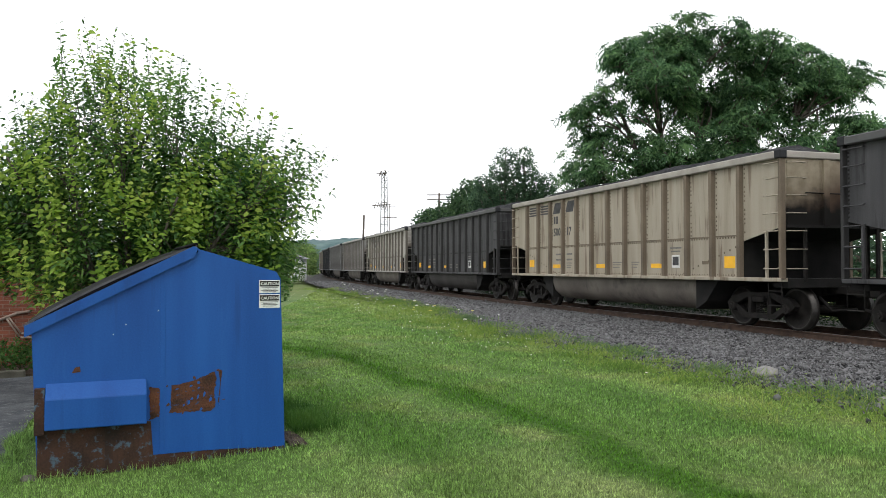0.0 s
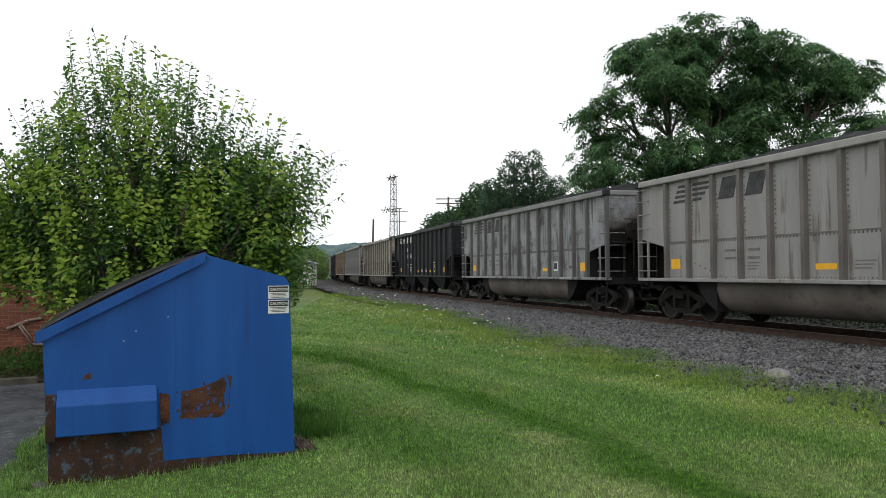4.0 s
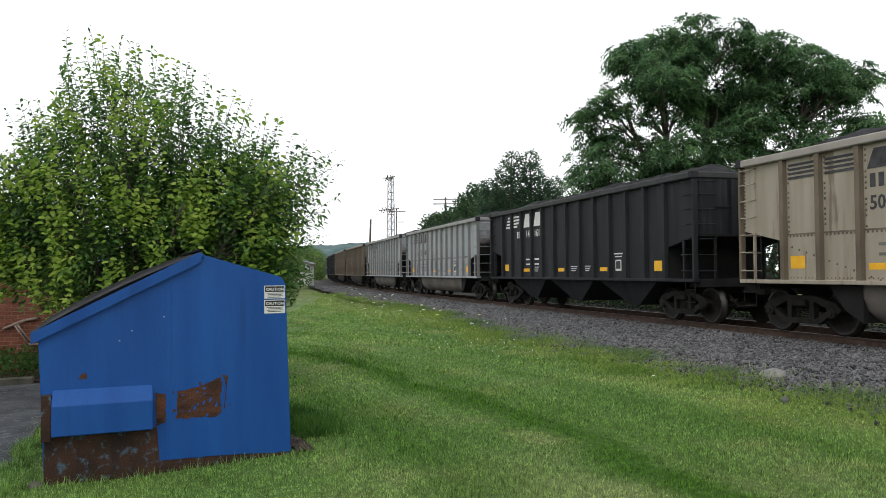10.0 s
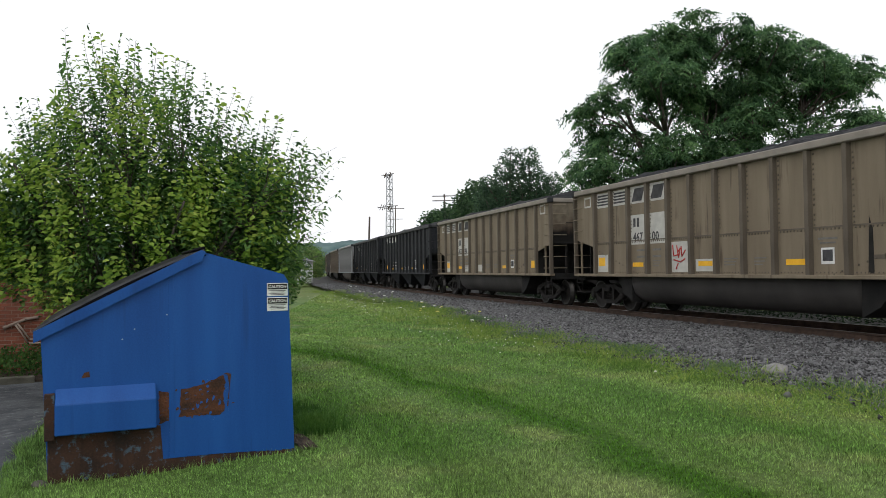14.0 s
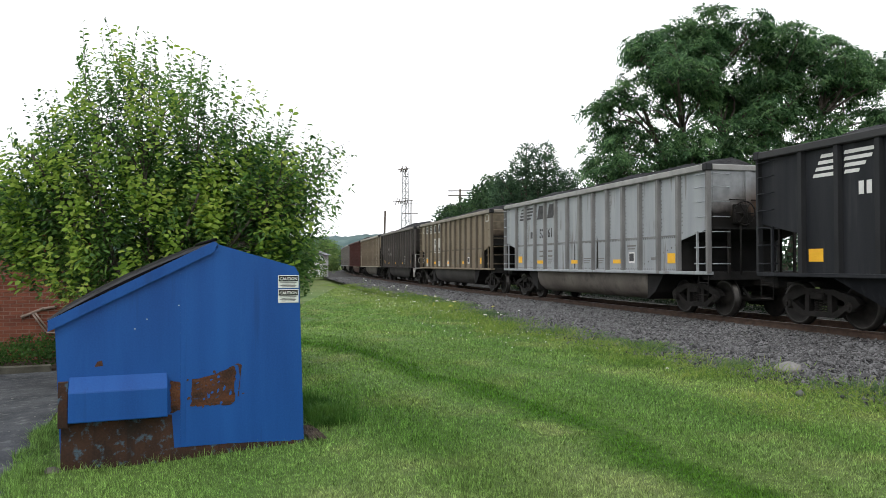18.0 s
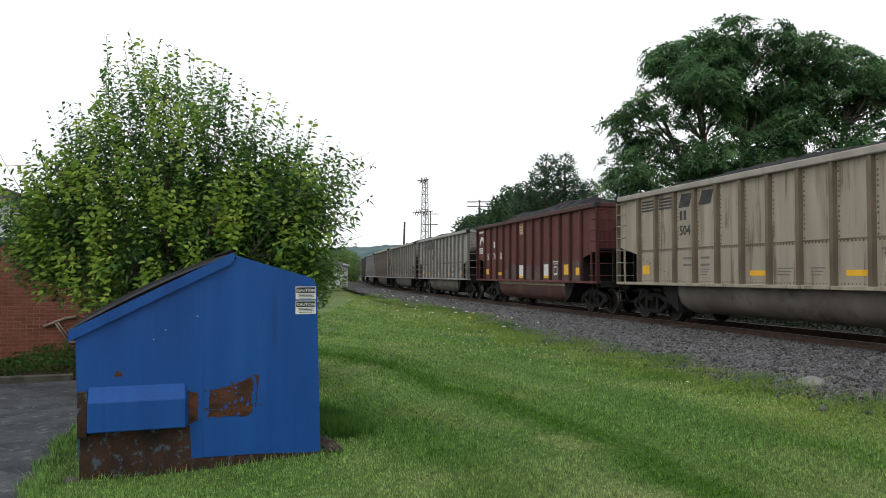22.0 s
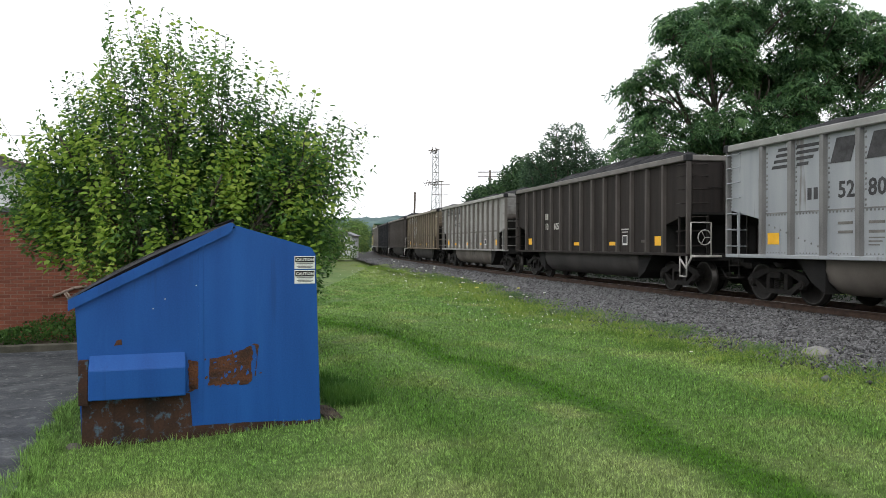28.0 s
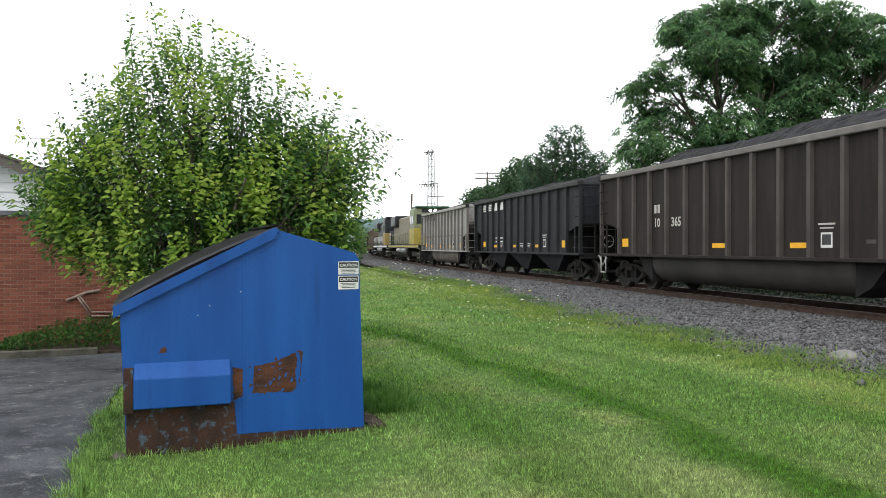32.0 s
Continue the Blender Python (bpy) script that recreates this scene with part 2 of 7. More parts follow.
    if blades:
        through_ = n.new("ShaderNodeBsdfTranslucent")
        l.new(vary.outputs[2], through_.inputs["Color"])
        both = n.new("ShaderNodeMixShader")
        both.inputs[0].default_value = 0.3
        l.new(p.outputs[0], both.inputs[1])
        l.new(through_.outputs[0], both.inputs[2])
        l.new(both.outputs[0], n["Material Output"].inputs["Surface"])
    else:
        bp = n.new("ShaderNodeBump")
        bp.inputs["Strength"].default_value, bp.inputs["Distance"].default_value = 0.6, 0.03
        l.new(fleck.outputs["Fac"], bp.inputs["Height"])
        l.new(bp.outputs[0], p.inputs["Normal"])
    return m


M = {}
M["turf"], M["grass"] = grass_material("turf", False), grass_material("grass_blades", True)
M["grass_lush"] = leaf_material("lush_grass", (0.035, 0.10, 0.015), (0.06, 0.16, 0.022), (0.11, 0.23, 0.04))
M["ballast"] = surface("ballast_bed", (0.022, 0.0215, 0.021), (0.075, 0.073, 0.071), 3, 0.9, fine=24, bump=0.9)
M["stone"] = surface("crushed_stone", (0.006, 0.006, 0.0065), (0.225, 0.225, 0.23), 2, 0.85, fine=30, island=1.3)
M["rock"] = surface("pale_rock", (0.17, 0.17, 0.16), (0.30, 0.29, 0.275), 6, 0.85, fine=30, bump=0.5)
M["rail"] = surface("rusty_rail", (0.045, 0.029, 0.021), (0.095, 0.060, 0.044), 6, 0.75, 0.2, fine=60)
M["railhead"] = surface("worn_rail_head", (0.22, 0.2, 0.19), (0.34, 0.31, 0.29), 6, 0.35, 0.8, fine=60)
M["tie"] = surface("weathered_tie", (0.07, 0.06, 0.05), (0.15, 0.13, 0.11), 5, 0.9, fine=50, bump=0.4)
M["asphalt"] = surface("asphalt", (0.028, 0.032, 0.037), (0.100, 0.107, 0.117), 1.7, 0.9, fine=38, bump=1.0, stain=(0.19, 0.195, 0.20), stain_at=0.53, stain_scale=7.0, soft=0.22, spec=0.2)
M["kerb"] = surface("weathered_concrete", (0.06, 0.058, 0.045), (0.13, 0.125, 0.10), 5, 0.9, fine=60, bump=0.4)
M["dirt"] = surface("bare_soil", (0.03, 0.022, 0.016), (0.09, 0.068, 0.048), 6, 0.95, fine=40, bump=0.7)
M["bark"] = surface("bark", (0.06, 0.05, 0.042), (0.14, 0.12, 0.10), 8, 0.9, fine=40, bump=0.6, stretch=(3, 3, 0.5))
M["leaf_near"] = leaf_material("fresh_leaves", (0.034, 0.084, 0.028), (0.104, 0.220, 0.054), (0.205, 0.35, 0.080))
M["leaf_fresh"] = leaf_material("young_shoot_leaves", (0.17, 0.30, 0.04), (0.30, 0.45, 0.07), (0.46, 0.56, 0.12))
M["leaf_tall"] = leaf_material("pinnate_leaves", (0.034, 0.082, 0.038), (0.086, 0.186, 0.076), (0.19, 0.33, 0.13))
M["leaf_far"] = leaf_material("distant_leaves", (0.030, 0.065, 0.032), (0.055, 0.11, 0.048), (0.10, 0.17, 0.07))
M["leaf_ivy"] = leaf_material("ivy_leaves", (0.025, 0.06, 0.015), (0.045, 0.11, 0.025), (0.09, 0.19, 0.04))
M["weed"] = leaf_material("weed_leaves", (0.10, 0.19, 0.035), (0.20, 0.32, 0.06), (0.36, 0.42, 0.11))
M["weed_blue"] = leaf_material("grey_green_weeds", (0.07, 0.13, 0.06), (0.13, 0.21, 0.09), (0.20, 0.28, 0.12))
M["petal"] = surface("white_petals", (0.75, 0.75, 0.70), (0.85, 0.85, 0.8), 5, 0.7, bump=0)
M["petal_yellow"] = surface("yellow_petals", (0.7, 0.6, 0.12), (0.8, 0.7, 0.2), 5, 0.7, bump=0)
# the haze of distance is mixed into the ridge's blue-green colour
M["hill"] = surface("hazed_wooded_hill", (0.055, 0.10, 0.105), (0.115, 0.175, 0.165), 0.09, 1.0, fine=0.35, bump=0)
M["brick"] = surface("red_brick", (0.12, 0.034, 0.021), (0.29, 0.10, 0.06), 3, 0.9, fine=40, bump=0.4, per_object=0.35, stain=(0.50, 0.43, 0.38), stain_at=0.64, stain_scale=2.2)
M["mortar"] = surface("mortar", (0.20, 0.125, 0.095), (0.30, 0.21, 0.17), 3, 0.95, fine=60, bump=0.4)
M["siding"] = surface("white_siding", (0.72, 0.74, 0.76), (0.80, 0.81, 0.82), 2, 0.6, bump=0)
M["trim"] = surface("brown_trim", (0.10, 0.085, 0.075), (0.15, 0.13, 0.115), 3, 0.6, bump=0.1)
M["band"] = surface("grey_metal_band", (0.10, 0.11, 0.12), (0.15, 0.16, 0.17), 3, 0.5, bump=0)
M["roof"] = surface("asphalt_shingle", (0.12, 0.095, 0.08), (0.19, 0.16, 0.14), 5, 0.95, fine=60, bump=0.5)
M["white"] = surface("white_painted_metal", (0.72, 0.72, 0.70), (0.82, 0.82, 0.80), 5, 0.5, bump=0)
M["pipe"] = surface("grey_conduit", (0.22, 0.16, 0.13), (0.32, 0.25, 0.21), 6, 0.6, bump=0)
M["blue"] = surface("blue_dumpster_paint", (0.006, 0.062, 0.255), (0.011, 0.092, 0.34), 1.6, 0.48, fine=70, bump=0.06, stain=(0.016, 0.105, 0.35), stain_at=0.61, stain_scale=2.2, stretch=(2.5, 1, 0.35), soft=0.22, spec=0.3, streak=(0.008, 0.054, 0.21), streak_at=0.60)
M["blue_rusty"] = surface("rusted_blue_paint", (0.022, 0.014, 0.011), (0.080, 0.037, 0.022), 3.5, 0.85, fine=60, bump=0.4, stain=(0.07, 0.115, 0.155), stain_at=0.54, stain_scale=13.0, soft=0.09, streak=(0.022, 0.015, 0.012), streak_at=0.52)
M["rust"] = surface("flaked_rust", (0.032, 0.018, 0.013), (0.14, 0.055, 0.025), 6, 0.9, fine=60, bump=0.6, stain=(0.03, 0.06, 0.13), stain_at=0.585, stain_scale=24, soft=0.05, stretch=(0.7, 1, 1.6))
M["lid"] = surface("black_plastic_lid", (0.004, 0.004, 0.005), (0.010, 0.010, 0.012), 4, 0.6, fine=50, bump=0.1, spec=0.06)
M["sign_white"] = surface("sign_white", (0.70, 0.74, 0.68), (0.78, 0.80, 0.76), 9, 0.5, bump=0)
M["sign_black"] = surface("sign_black", (0.012, 0.012, 0.012), (0.02, 0.02, 0.02), 9, 0.5, bump=0)
M["wood_pole"] = surface("dark_wood_pole", (0.07, 0.055, 0.045), (0.12, 0.10, 0.085), 4, 0.9, bump=0.2)
M["galvanised"] = surface("galvanised_steel", (0.30, 0.31, 0.32), (0.42, 0.43, 0.44), 4, 0.5, 0.3, bump=0)
GRIME = (0.055, 0.045, 0.038)
M["tan"] = surface("tan_weathered_paint", (0.29, 0.255, 0.195), (0.39, 0.35, 0.28), 1.3, 0.75, fine=55, bump=0.12, stain=(0.17, 0.115, 0.07), stain_at=0.57, stain_scale=1.2, stretch=(2.6, 1, 0.22), soft=0.2, streak=(0.14, 0.10, 0.07), streak_at=0.56)
M["grey"] = surface("pale_grey_weathered_paint", (0.2376, 0.234, 0.2268), (0.3168, 0.3132, 0.3024), 1.3, 0.7, fine=55, bump=0.12, stain=(0.1872, 0.1656, 0.144), stain_at=0.60, stain_scale=1.3, stretch=(2.2, 1, 0.25), streak=(0.11, 0.09, 0.075), streak_at=0.575)
M["bluegrey"] = surface("blue_grey_paint", (0.275, 0.298, 0.316), (0.35, 0.37, 0.385), 1.3, 0.65, fine=55, bump=0.1, stain=(0.1998, 0.1924, 0.185), stain_at=0.64, stain_scale=1.3, stretch=(2.2, 1, 0.25), streak=(0.13, 0.115, 0.10), streak_at=0.59)
M["warmgrey"] = surface("warm_grey_weathered_paint", (0.31, 0.292, 0.262), (0.40, 0.382, 0.35), 1.3, 0.7, fine=55, bump=0.12, stain=(0.1584, 0.1332, 0.108), stain_at=0.57, stain_scale=1.4, stretch=(2.2, 1, 0.25), streak=(0.10, 0.08, 0.065), streak_at=0.57)
M["mottled"] = surface("sooty_grey_paint", (0.1875, 0.195, 0.2025), (0.315, 0.3225, 0.33), 1.6, 0.7, fine=55, bump=0.12, stain=(0.075, 0.075, 0.075), stain_at=0.55, stain_scale=1.8, streak=(0.05, 0.048, 0.046), streak_at=0.5)
M["brown"] = surface("brown_weathered_paint", (0.160, 0.127, 0.087), (0.228, 0.187, 0.132), 1.3, 0.75, fine=55, bump=0.12, stain=(0.105, 0.08, 0.056), stain_at=0.58, stain_scale=1.5, stretch=(2.2, 1, 0.25), soft=0.2, streak=(0.075, 0.055, 0.04), streak_at=0.60)
M["darkbrown"] = surface("sooty_brown_paint", (0.022, 0.019, 0.018), (0.040, 0.034, 0.031), 1.3, 0.75, fine=55, bump=0.12, stain=(0.034, 0.03145, 0.0323), stain_at=0.58, stain_scale=1.5, stretch=(2.2, 1, 0.25), spec=0.12, streak=(0.025, 0.022, 0.021), streak_at=0.53)
M["darkgrey"] = surface("charcoal_weathered_paint", (0.0496, 0.0496, 0.052), (0.084, 0.084, 0.0864), 1.3, 0.75, fine=55, bump=0.12, stain=(0.08, 0.068, 0.056), stain_at=0.62, stain_scale=1.5, stretch=(2.2, 1, 0.25), spec=0.12, streak=(0.025, 0.025, 0.026), streak_at=0.52)
M["black"] = surface("black_hopper_paint", (0.016, 0.0175, 0.021), (0.028, 0.030, 0.034), 1.3, 0.6, fine=55, bump=0.1, stain=(0.040, 0.043, 0.048), stain_at=0.64, stain_scale=1.5, stretch=(2.2, 1, 0.25), spec=0.12, streak=(0.036, 0.038, 0.042), streak_at=0.56)
M["red"] = surface("oxide_red_paint", (0.090, 0.027, 0.024), (0.14, 0.042, 0.036), 1.3, 0.7, fine=55, bump=0.12, stain=(0.085, 0.045, 0.04), stain_at=0.57, stain_scale=1.4, stretch=(2.2, 1, 0.25), streak=(0.06, 0.025, 0.02), streak_at=0.53)
# near-black grime; on the tub ends it stands in for shade
M["soot_shade"] = surface("soot_shade", (0.010, 0.010, 0.010), (0.022, 0.021, 0.020), 2, 0.95, fine=50, bump=0.2)


def blackened(name, a, b, burn, edge, rag):
    """Paint with a brown scorched blotch, turning black below a ragged height."""
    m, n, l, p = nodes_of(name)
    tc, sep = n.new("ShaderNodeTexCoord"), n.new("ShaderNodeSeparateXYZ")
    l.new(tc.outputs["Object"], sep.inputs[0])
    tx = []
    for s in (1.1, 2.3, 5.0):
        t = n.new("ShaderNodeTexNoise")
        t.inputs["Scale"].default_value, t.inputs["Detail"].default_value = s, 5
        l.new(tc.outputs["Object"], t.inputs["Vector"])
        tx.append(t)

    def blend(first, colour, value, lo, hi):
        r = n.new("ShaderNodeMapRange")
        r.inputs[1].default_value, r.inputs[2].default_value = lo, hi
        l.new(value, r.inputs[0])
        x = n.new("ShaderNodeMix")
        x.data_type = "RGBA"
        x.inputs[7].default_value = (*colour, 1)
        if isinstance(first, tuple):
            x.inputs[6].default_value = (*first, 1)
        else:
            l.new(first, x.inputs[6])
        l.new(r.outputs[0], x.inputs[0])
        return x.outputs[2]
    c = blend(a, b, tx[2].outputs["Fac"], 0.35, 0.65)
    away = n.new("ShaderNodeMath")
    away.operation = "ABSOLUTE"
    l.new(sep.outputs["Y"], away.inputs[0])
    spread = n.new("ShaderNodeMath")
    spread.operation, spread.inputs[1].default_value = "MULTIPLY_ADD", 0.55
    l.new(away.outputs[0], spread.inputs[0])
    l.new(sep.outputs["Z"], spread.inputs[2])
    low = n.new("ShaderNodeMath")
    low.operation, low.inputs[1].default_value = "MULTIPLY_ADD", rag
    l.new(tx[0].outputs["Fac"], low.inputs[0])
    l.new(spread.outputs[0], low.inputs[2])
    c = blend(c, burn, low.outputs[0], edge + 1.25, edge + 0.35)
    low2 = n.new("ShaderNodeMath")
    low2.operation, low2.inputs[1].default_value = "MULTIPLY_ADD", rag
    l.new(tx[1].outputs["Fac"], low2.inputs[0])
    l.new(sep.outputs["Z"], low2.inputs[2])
    # near-black below the edge height, made ragged by noise
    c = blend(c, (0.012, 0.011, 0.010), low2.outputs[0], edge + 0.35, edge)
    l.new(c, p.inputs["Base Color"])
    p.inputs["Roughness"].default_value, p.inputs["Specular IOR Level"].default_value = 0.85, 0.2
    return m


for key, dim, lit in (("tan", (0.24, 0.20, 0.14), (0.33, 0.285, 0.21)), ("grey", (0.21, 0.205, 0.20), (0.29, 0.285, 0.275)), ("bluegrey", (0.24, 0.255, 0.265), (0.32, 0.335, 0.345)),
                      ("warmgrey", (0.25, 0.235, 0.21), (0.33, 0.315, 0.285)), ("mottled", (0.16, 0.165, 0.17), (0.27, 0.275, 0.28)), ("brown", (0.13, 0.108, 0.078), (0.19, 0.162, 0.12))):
    M["burnt_" + key] = blackened("scorched_end_" + key, dim, lit, (0.090, 0.058, 0.040), 3.05, 1.0)
M["steel"] = surface("dirty_cast_steel", (0.008, 0.0075, 0.007), (0.025, 0.022, 0.020), 5, 0.85, 0.1, fine=50, bump=0.3)
M["wheel"] = surface("wheel_steel", (0.009, 0.008, 0.0075), (0.026, 0.023, 0.020), 5, 0.75, 0.2, fine=50, bump=0.2)
M["tread"] = surface("polished_tread", (0.035, 0.033, 0.031), (0.065, 0.061, 0.058), 5, 0.4, 0.7, fine=50, bump=0)
M["tub"] = surface("dusty_tub_plate", (0.092, 0.080, 0.068), (0.175, 0.156, 0.136), 1.2, 0.75, fine=50, bump=0.12, stain=(0.07, 0.06, 0.055), stain_at=0.56, stain_scale=0.9, stretch=(1, 1, 1))
M["tub_dark"] = surface("sooty_tub_plate", (0.028, 0.026, 0.025), (0.055, 0.05, 0.047), 1.2, 0.75, fine=50, bump=0.12)
M["tub_red"] = surface("rusty_tub_plate", (0.075, 0.035, 0.028), (0.13, 0.07, 0.055), 1.2, 0.75, fine=50, bump=0.12, stain=(0.30, 0.23, 0.18), stain_at=0.66, stain_scale=1.2)
M["coal"] = surface("coal", (0.005, 0.005, 0.006), (0.022, 0.023, 0.026), 3, 0.8, fine=14, bump=1.0, spec=0.25)
M["yellow"] = surface("reflective_yellow", (0.78, 0.40, 0.015), (0.90, 0.50, 0.03), 5, 0.5, bump=0)
M["mark_white"] = surface("white_marking", (0.62, 0.62, 0.60), (0.75, 0.75, 0.73), 6, 0.7, bump=0)
M["mark_black"] = surface("faded_black_marking", (0.035, 0.035, 0.037), (0.075, 0.075, 0.078), 6, 0.75, bump=0)
M["mark_faint"] = surface("worn_stencil_marking", (0.12, 0.115, 0.105), (0.19, 0.18, 0.165), 6, 0.75, bump=0)
M["mark_pale"] = surface("pale_patch", (0.42, 0.41, 0.38), (0.55, 0.54, 0.50), 4, 0.75, bump=0)
M["loco_green"] = surface("locomotive_olive_paint", (0.16, 0.18, 0.105), (0.23, 0.25, 0.155), 2, 0.5, bump=0.05)
M["loco_yellow"] = surface("locomotive_yellow_paint", (0.30, 0.24, 0.05), (0.42, 0.34, 0.08), 2, 0.5, bump=0.05)
M["loco_dark"] = surface("locomotive_dark_green", (0.015, 0.06, 0.03), (0.03, 0.09, 0.045), 2, 0.5, bump=0.05)
M["loco_black"] = surface("locomotive_black_paint", (0.012, 0.012, 0.013), (0.025, 0.025, 0.027), 2, 0.4, bump=0.05)
M["loco_glass"] = surface("dark_cab_glass", (0.02, 0.025, 0.03), (0.03, 0.035, 0.04), 2, 0.1, bump=0, spec=0.6)
M["headlight"] = surface("lit_headlight", (0.9, 0.9, 0.85), (0.95, 0.95, 0.9), 2, 0.3, bump=0)
hl = M["headlight"].node_tree.nodes["Principled BSDF"]
hl.inputs["Emission Color"].default_value, hl.inputs["Emission Strength"].default_value = (1, 0.96, 0.88, 1), 4.0


# ---- building helpers ----
def thing(name, m=None):
    ob = new(name)
    ob.matrix_world = m or Matrix()
    return ob


def mesh_of(name, bm):
    me = bpy.data.meshes.new(name)
    bm.to_mesh(me)
    bm.free()
    return me


def place(name, me, material, parent=None, m=None, label=""):
    """One object on a mesh, with its own material, under a parent."""
    ob = new(name, me)
    if not me.materials:
        me.materials.append(material)
    if me.materials[0] != material:
        ob.material_slots[0].link = "OBJECT"
        ob.material_slots[0].material = material
    ob.parent = parent
    if m is not None:
        ob.matrix_basis = m
    return tagged(ob, label)


def part(name, bm, material, parent=None, label="", m=None):
    return place(name, mesh_of(name, bm), material, parent, m, label)


def raw(name, verts, faces, smooth=False):
    """A mesh from arrays."""
    me = bpy.data.meshes.new(name)
    me.from_pydata(verts, [], faces)
    if smooth:
        me.polygons.foreach_set("use_smooth", [True] * len(me.polygons))
    me.update()
    return me


def tri_mesh(name, verts, tris):
    """A mesh of triangles from numpy arrays, quickly."""
    me = bpy.data.meshes.new(name)
    nv, nt = len(verts), len(tris)
    me.vertices.add(nv)
    me.vertices.foreach_set("co", np.asarray(verts, np.float32).ravel())
    me.loops.add(nt * 3)
    me.loops.foreach_set("vertex_index", np.asarray(tris, np.int32).ravel())
    me.polygons.add(nt)
    me.polygons.foreach_set("loop_start", np.arange(nt, dtype=np.int32) * 3)
    me.polygons.foreach_set("loop_total", np.full(nt, 3, np.int32))
    me.update(calc_edges=True)
    return me


def box(bm, x0, x1, y0, y1, z0, z1, bevel=0.0):
    vs = [bm.verts.new((x, y, z)) for x in (x0, x1) for y in (y0, y1) for z in (z0, z1)]
    fs = [(0, 1, 3, 2), (4, 6, 7, 5), (0, 4, 5, 1), (2, 3, 7, 6), (0, 2, 6, 4), (1, 5, 7, 3)]
    faces = [bm.faces.new([vs[i] for i in f]) for f in fs]
    if bevel:
        edges = list({e for f in faces for e in f.edges})
        bmesh.ops.bevel(bm, geom=edges, offset=bevel, segments=1, affect="EDGES", clamp_overlap=True)
    return bm


def boxed(*a, **k):
    return box(bmesh.new(), *a, **k)


def prism(bm, outline, axis, a, b):
    """An outline of two coordinates drawn out along an axis from a to b."""
    def at(p, v):
        q = list(p)
        q.insert("xyz".index(axis), v)
        return q
    lo, hi = [bm.verts.new(at(p, a)) for p in outline], [bm.verts.new(at(p, b)) for p in outline]
    bm.faces.new(lo), bm.faces.new(hi[::-1])
    for i in range(len(outline)):
        j = (i + 1) % len(outline)
        bm.faces.new((lo[i], hi[i], hi[j], lo[j]))
    bmesh.ops.recalc_face_normals(bm, faces=bm.faces[:])
    return bm


def rod(bm, a, b, r0, r1=None, sides=8):
    """A tapered round bar from a to b."""
    a, b = Vector(a), Vector(b)
    q = (b - a).to_track_quat("Z", "Y").to_matrix()
    r1 = r0 if r1 is None else r1
    rings = []
    for c, r in ((a, r0), (b, r1)):
        rings.append([bm.verts.new(c + q @ Vector((r * math.cos(k), r * math.sin(k), 0))) for k in [2 * math.pi * i / sides for i in range(sides)]])
    for i in range(sides):
        f = bm.faces.new((rings[0][i], rings[0][(i + 1) % sides], rings[1][(i + 1) % sides], rings[1][i]))
        f.smooth = True
    bm.faces.new(rings[0][::-1]), bm.faces.new(rings[1])
    return bm


def rods(bm, points, r, sides=6):
    for a, b in zip(points, points[1:]):
        rod(bm, a, b, r, r, sides)
    return bm


def text_mesh(words, size, depth=0.003, align="LEFT"):
    cu = bpy.data.curves.new("writing", "FONT")
    cu.body, cu.size, cu.extrude, cu.align_x, cu.resolution_u = words, size, depth, align, 2
    cu.offset = size * 0.022
    tmp = bpy.data.objects.new("writing", cu)
    me = bpy.data.meshes.new_from_object(tmp)
    bpy.data.objects.remove(tmp)
    bpy.data.curves.remove(cu)
    return me


def track(s):
    """The track's middle line s metres on from its start: x, y, heading to the left of +y."""
    if s <= CURVE_AT:
        return TRACK_X - math.sin(TRACK_HEAD) * s, math.cos(TRACK_HEAD) * s, TRACK_HEAD
    th = TRACK_HEAD + CURVE_K * (s - CURVE_AT)
    x = TRACK_X - math.sin(TRACK_HEAD) * CURVE_AT + (math.cos(th) - math.cos(TRACK_HEAD)) / CURVE_K
    y = math.cos(TRACK_HEAD) * CURVE_AT + (math.sin(th) - math.sin(TRACK_HEAD)) / CURVE_K
    return x, y, th


def beside(s, n, z):
    """A place n metres to the lawn's side of the track's middle."""
    x, y, th = track(s)
    return (x - math.cos(th) * n, y - math.sin(th) * n, z)


def ground_z(x, y):
    """The lawn is level, and falls a little towards the house."""
    d = (-x - 2.2) * 0.55 + (y - 5.5) * 0.83
    k = min(max((d - 0.5) / 8.0, 0), 1)
    side = min(max((-x - 2.0) / 3.0, 0), 1)
    dip = 0.085 * math.exp(-((x + 2.6) ** 2 + (y - 5.9) ** 2) / 1.3)
    return -0.32 * k * side - dip


# ---- the land ----
def ground():
    xs = np.concatenate([np.linspace(-900, -40, 12), np.linspace(-30, 30, 151), np.linspace(40, 900, 12)])
    ys = np.concatenate([np.linspace(-300, -20, 6), np.linspace(-12, 48, 151), np.linspace(60, 1500, 24)])
    verts = [(x, y, ground_z(x, y) - 0.012 + 0.012 * noise.noise((x * 0.5, y * 0.5, 0))) for y in ys for x in xs]
    w = len(xs)
    faces = [(j * w + i, j * w + i + 1, (j + 1) * w + i + 1, (j + 1) * w + i) for j in range(len(ys) - 1) for i in range(w - 1)]
    tagged(place("ground", raw("ground", verts, faces, True), M["turf"]), "mown lawn reaching out to the horizon", "lawn", kind="structure")


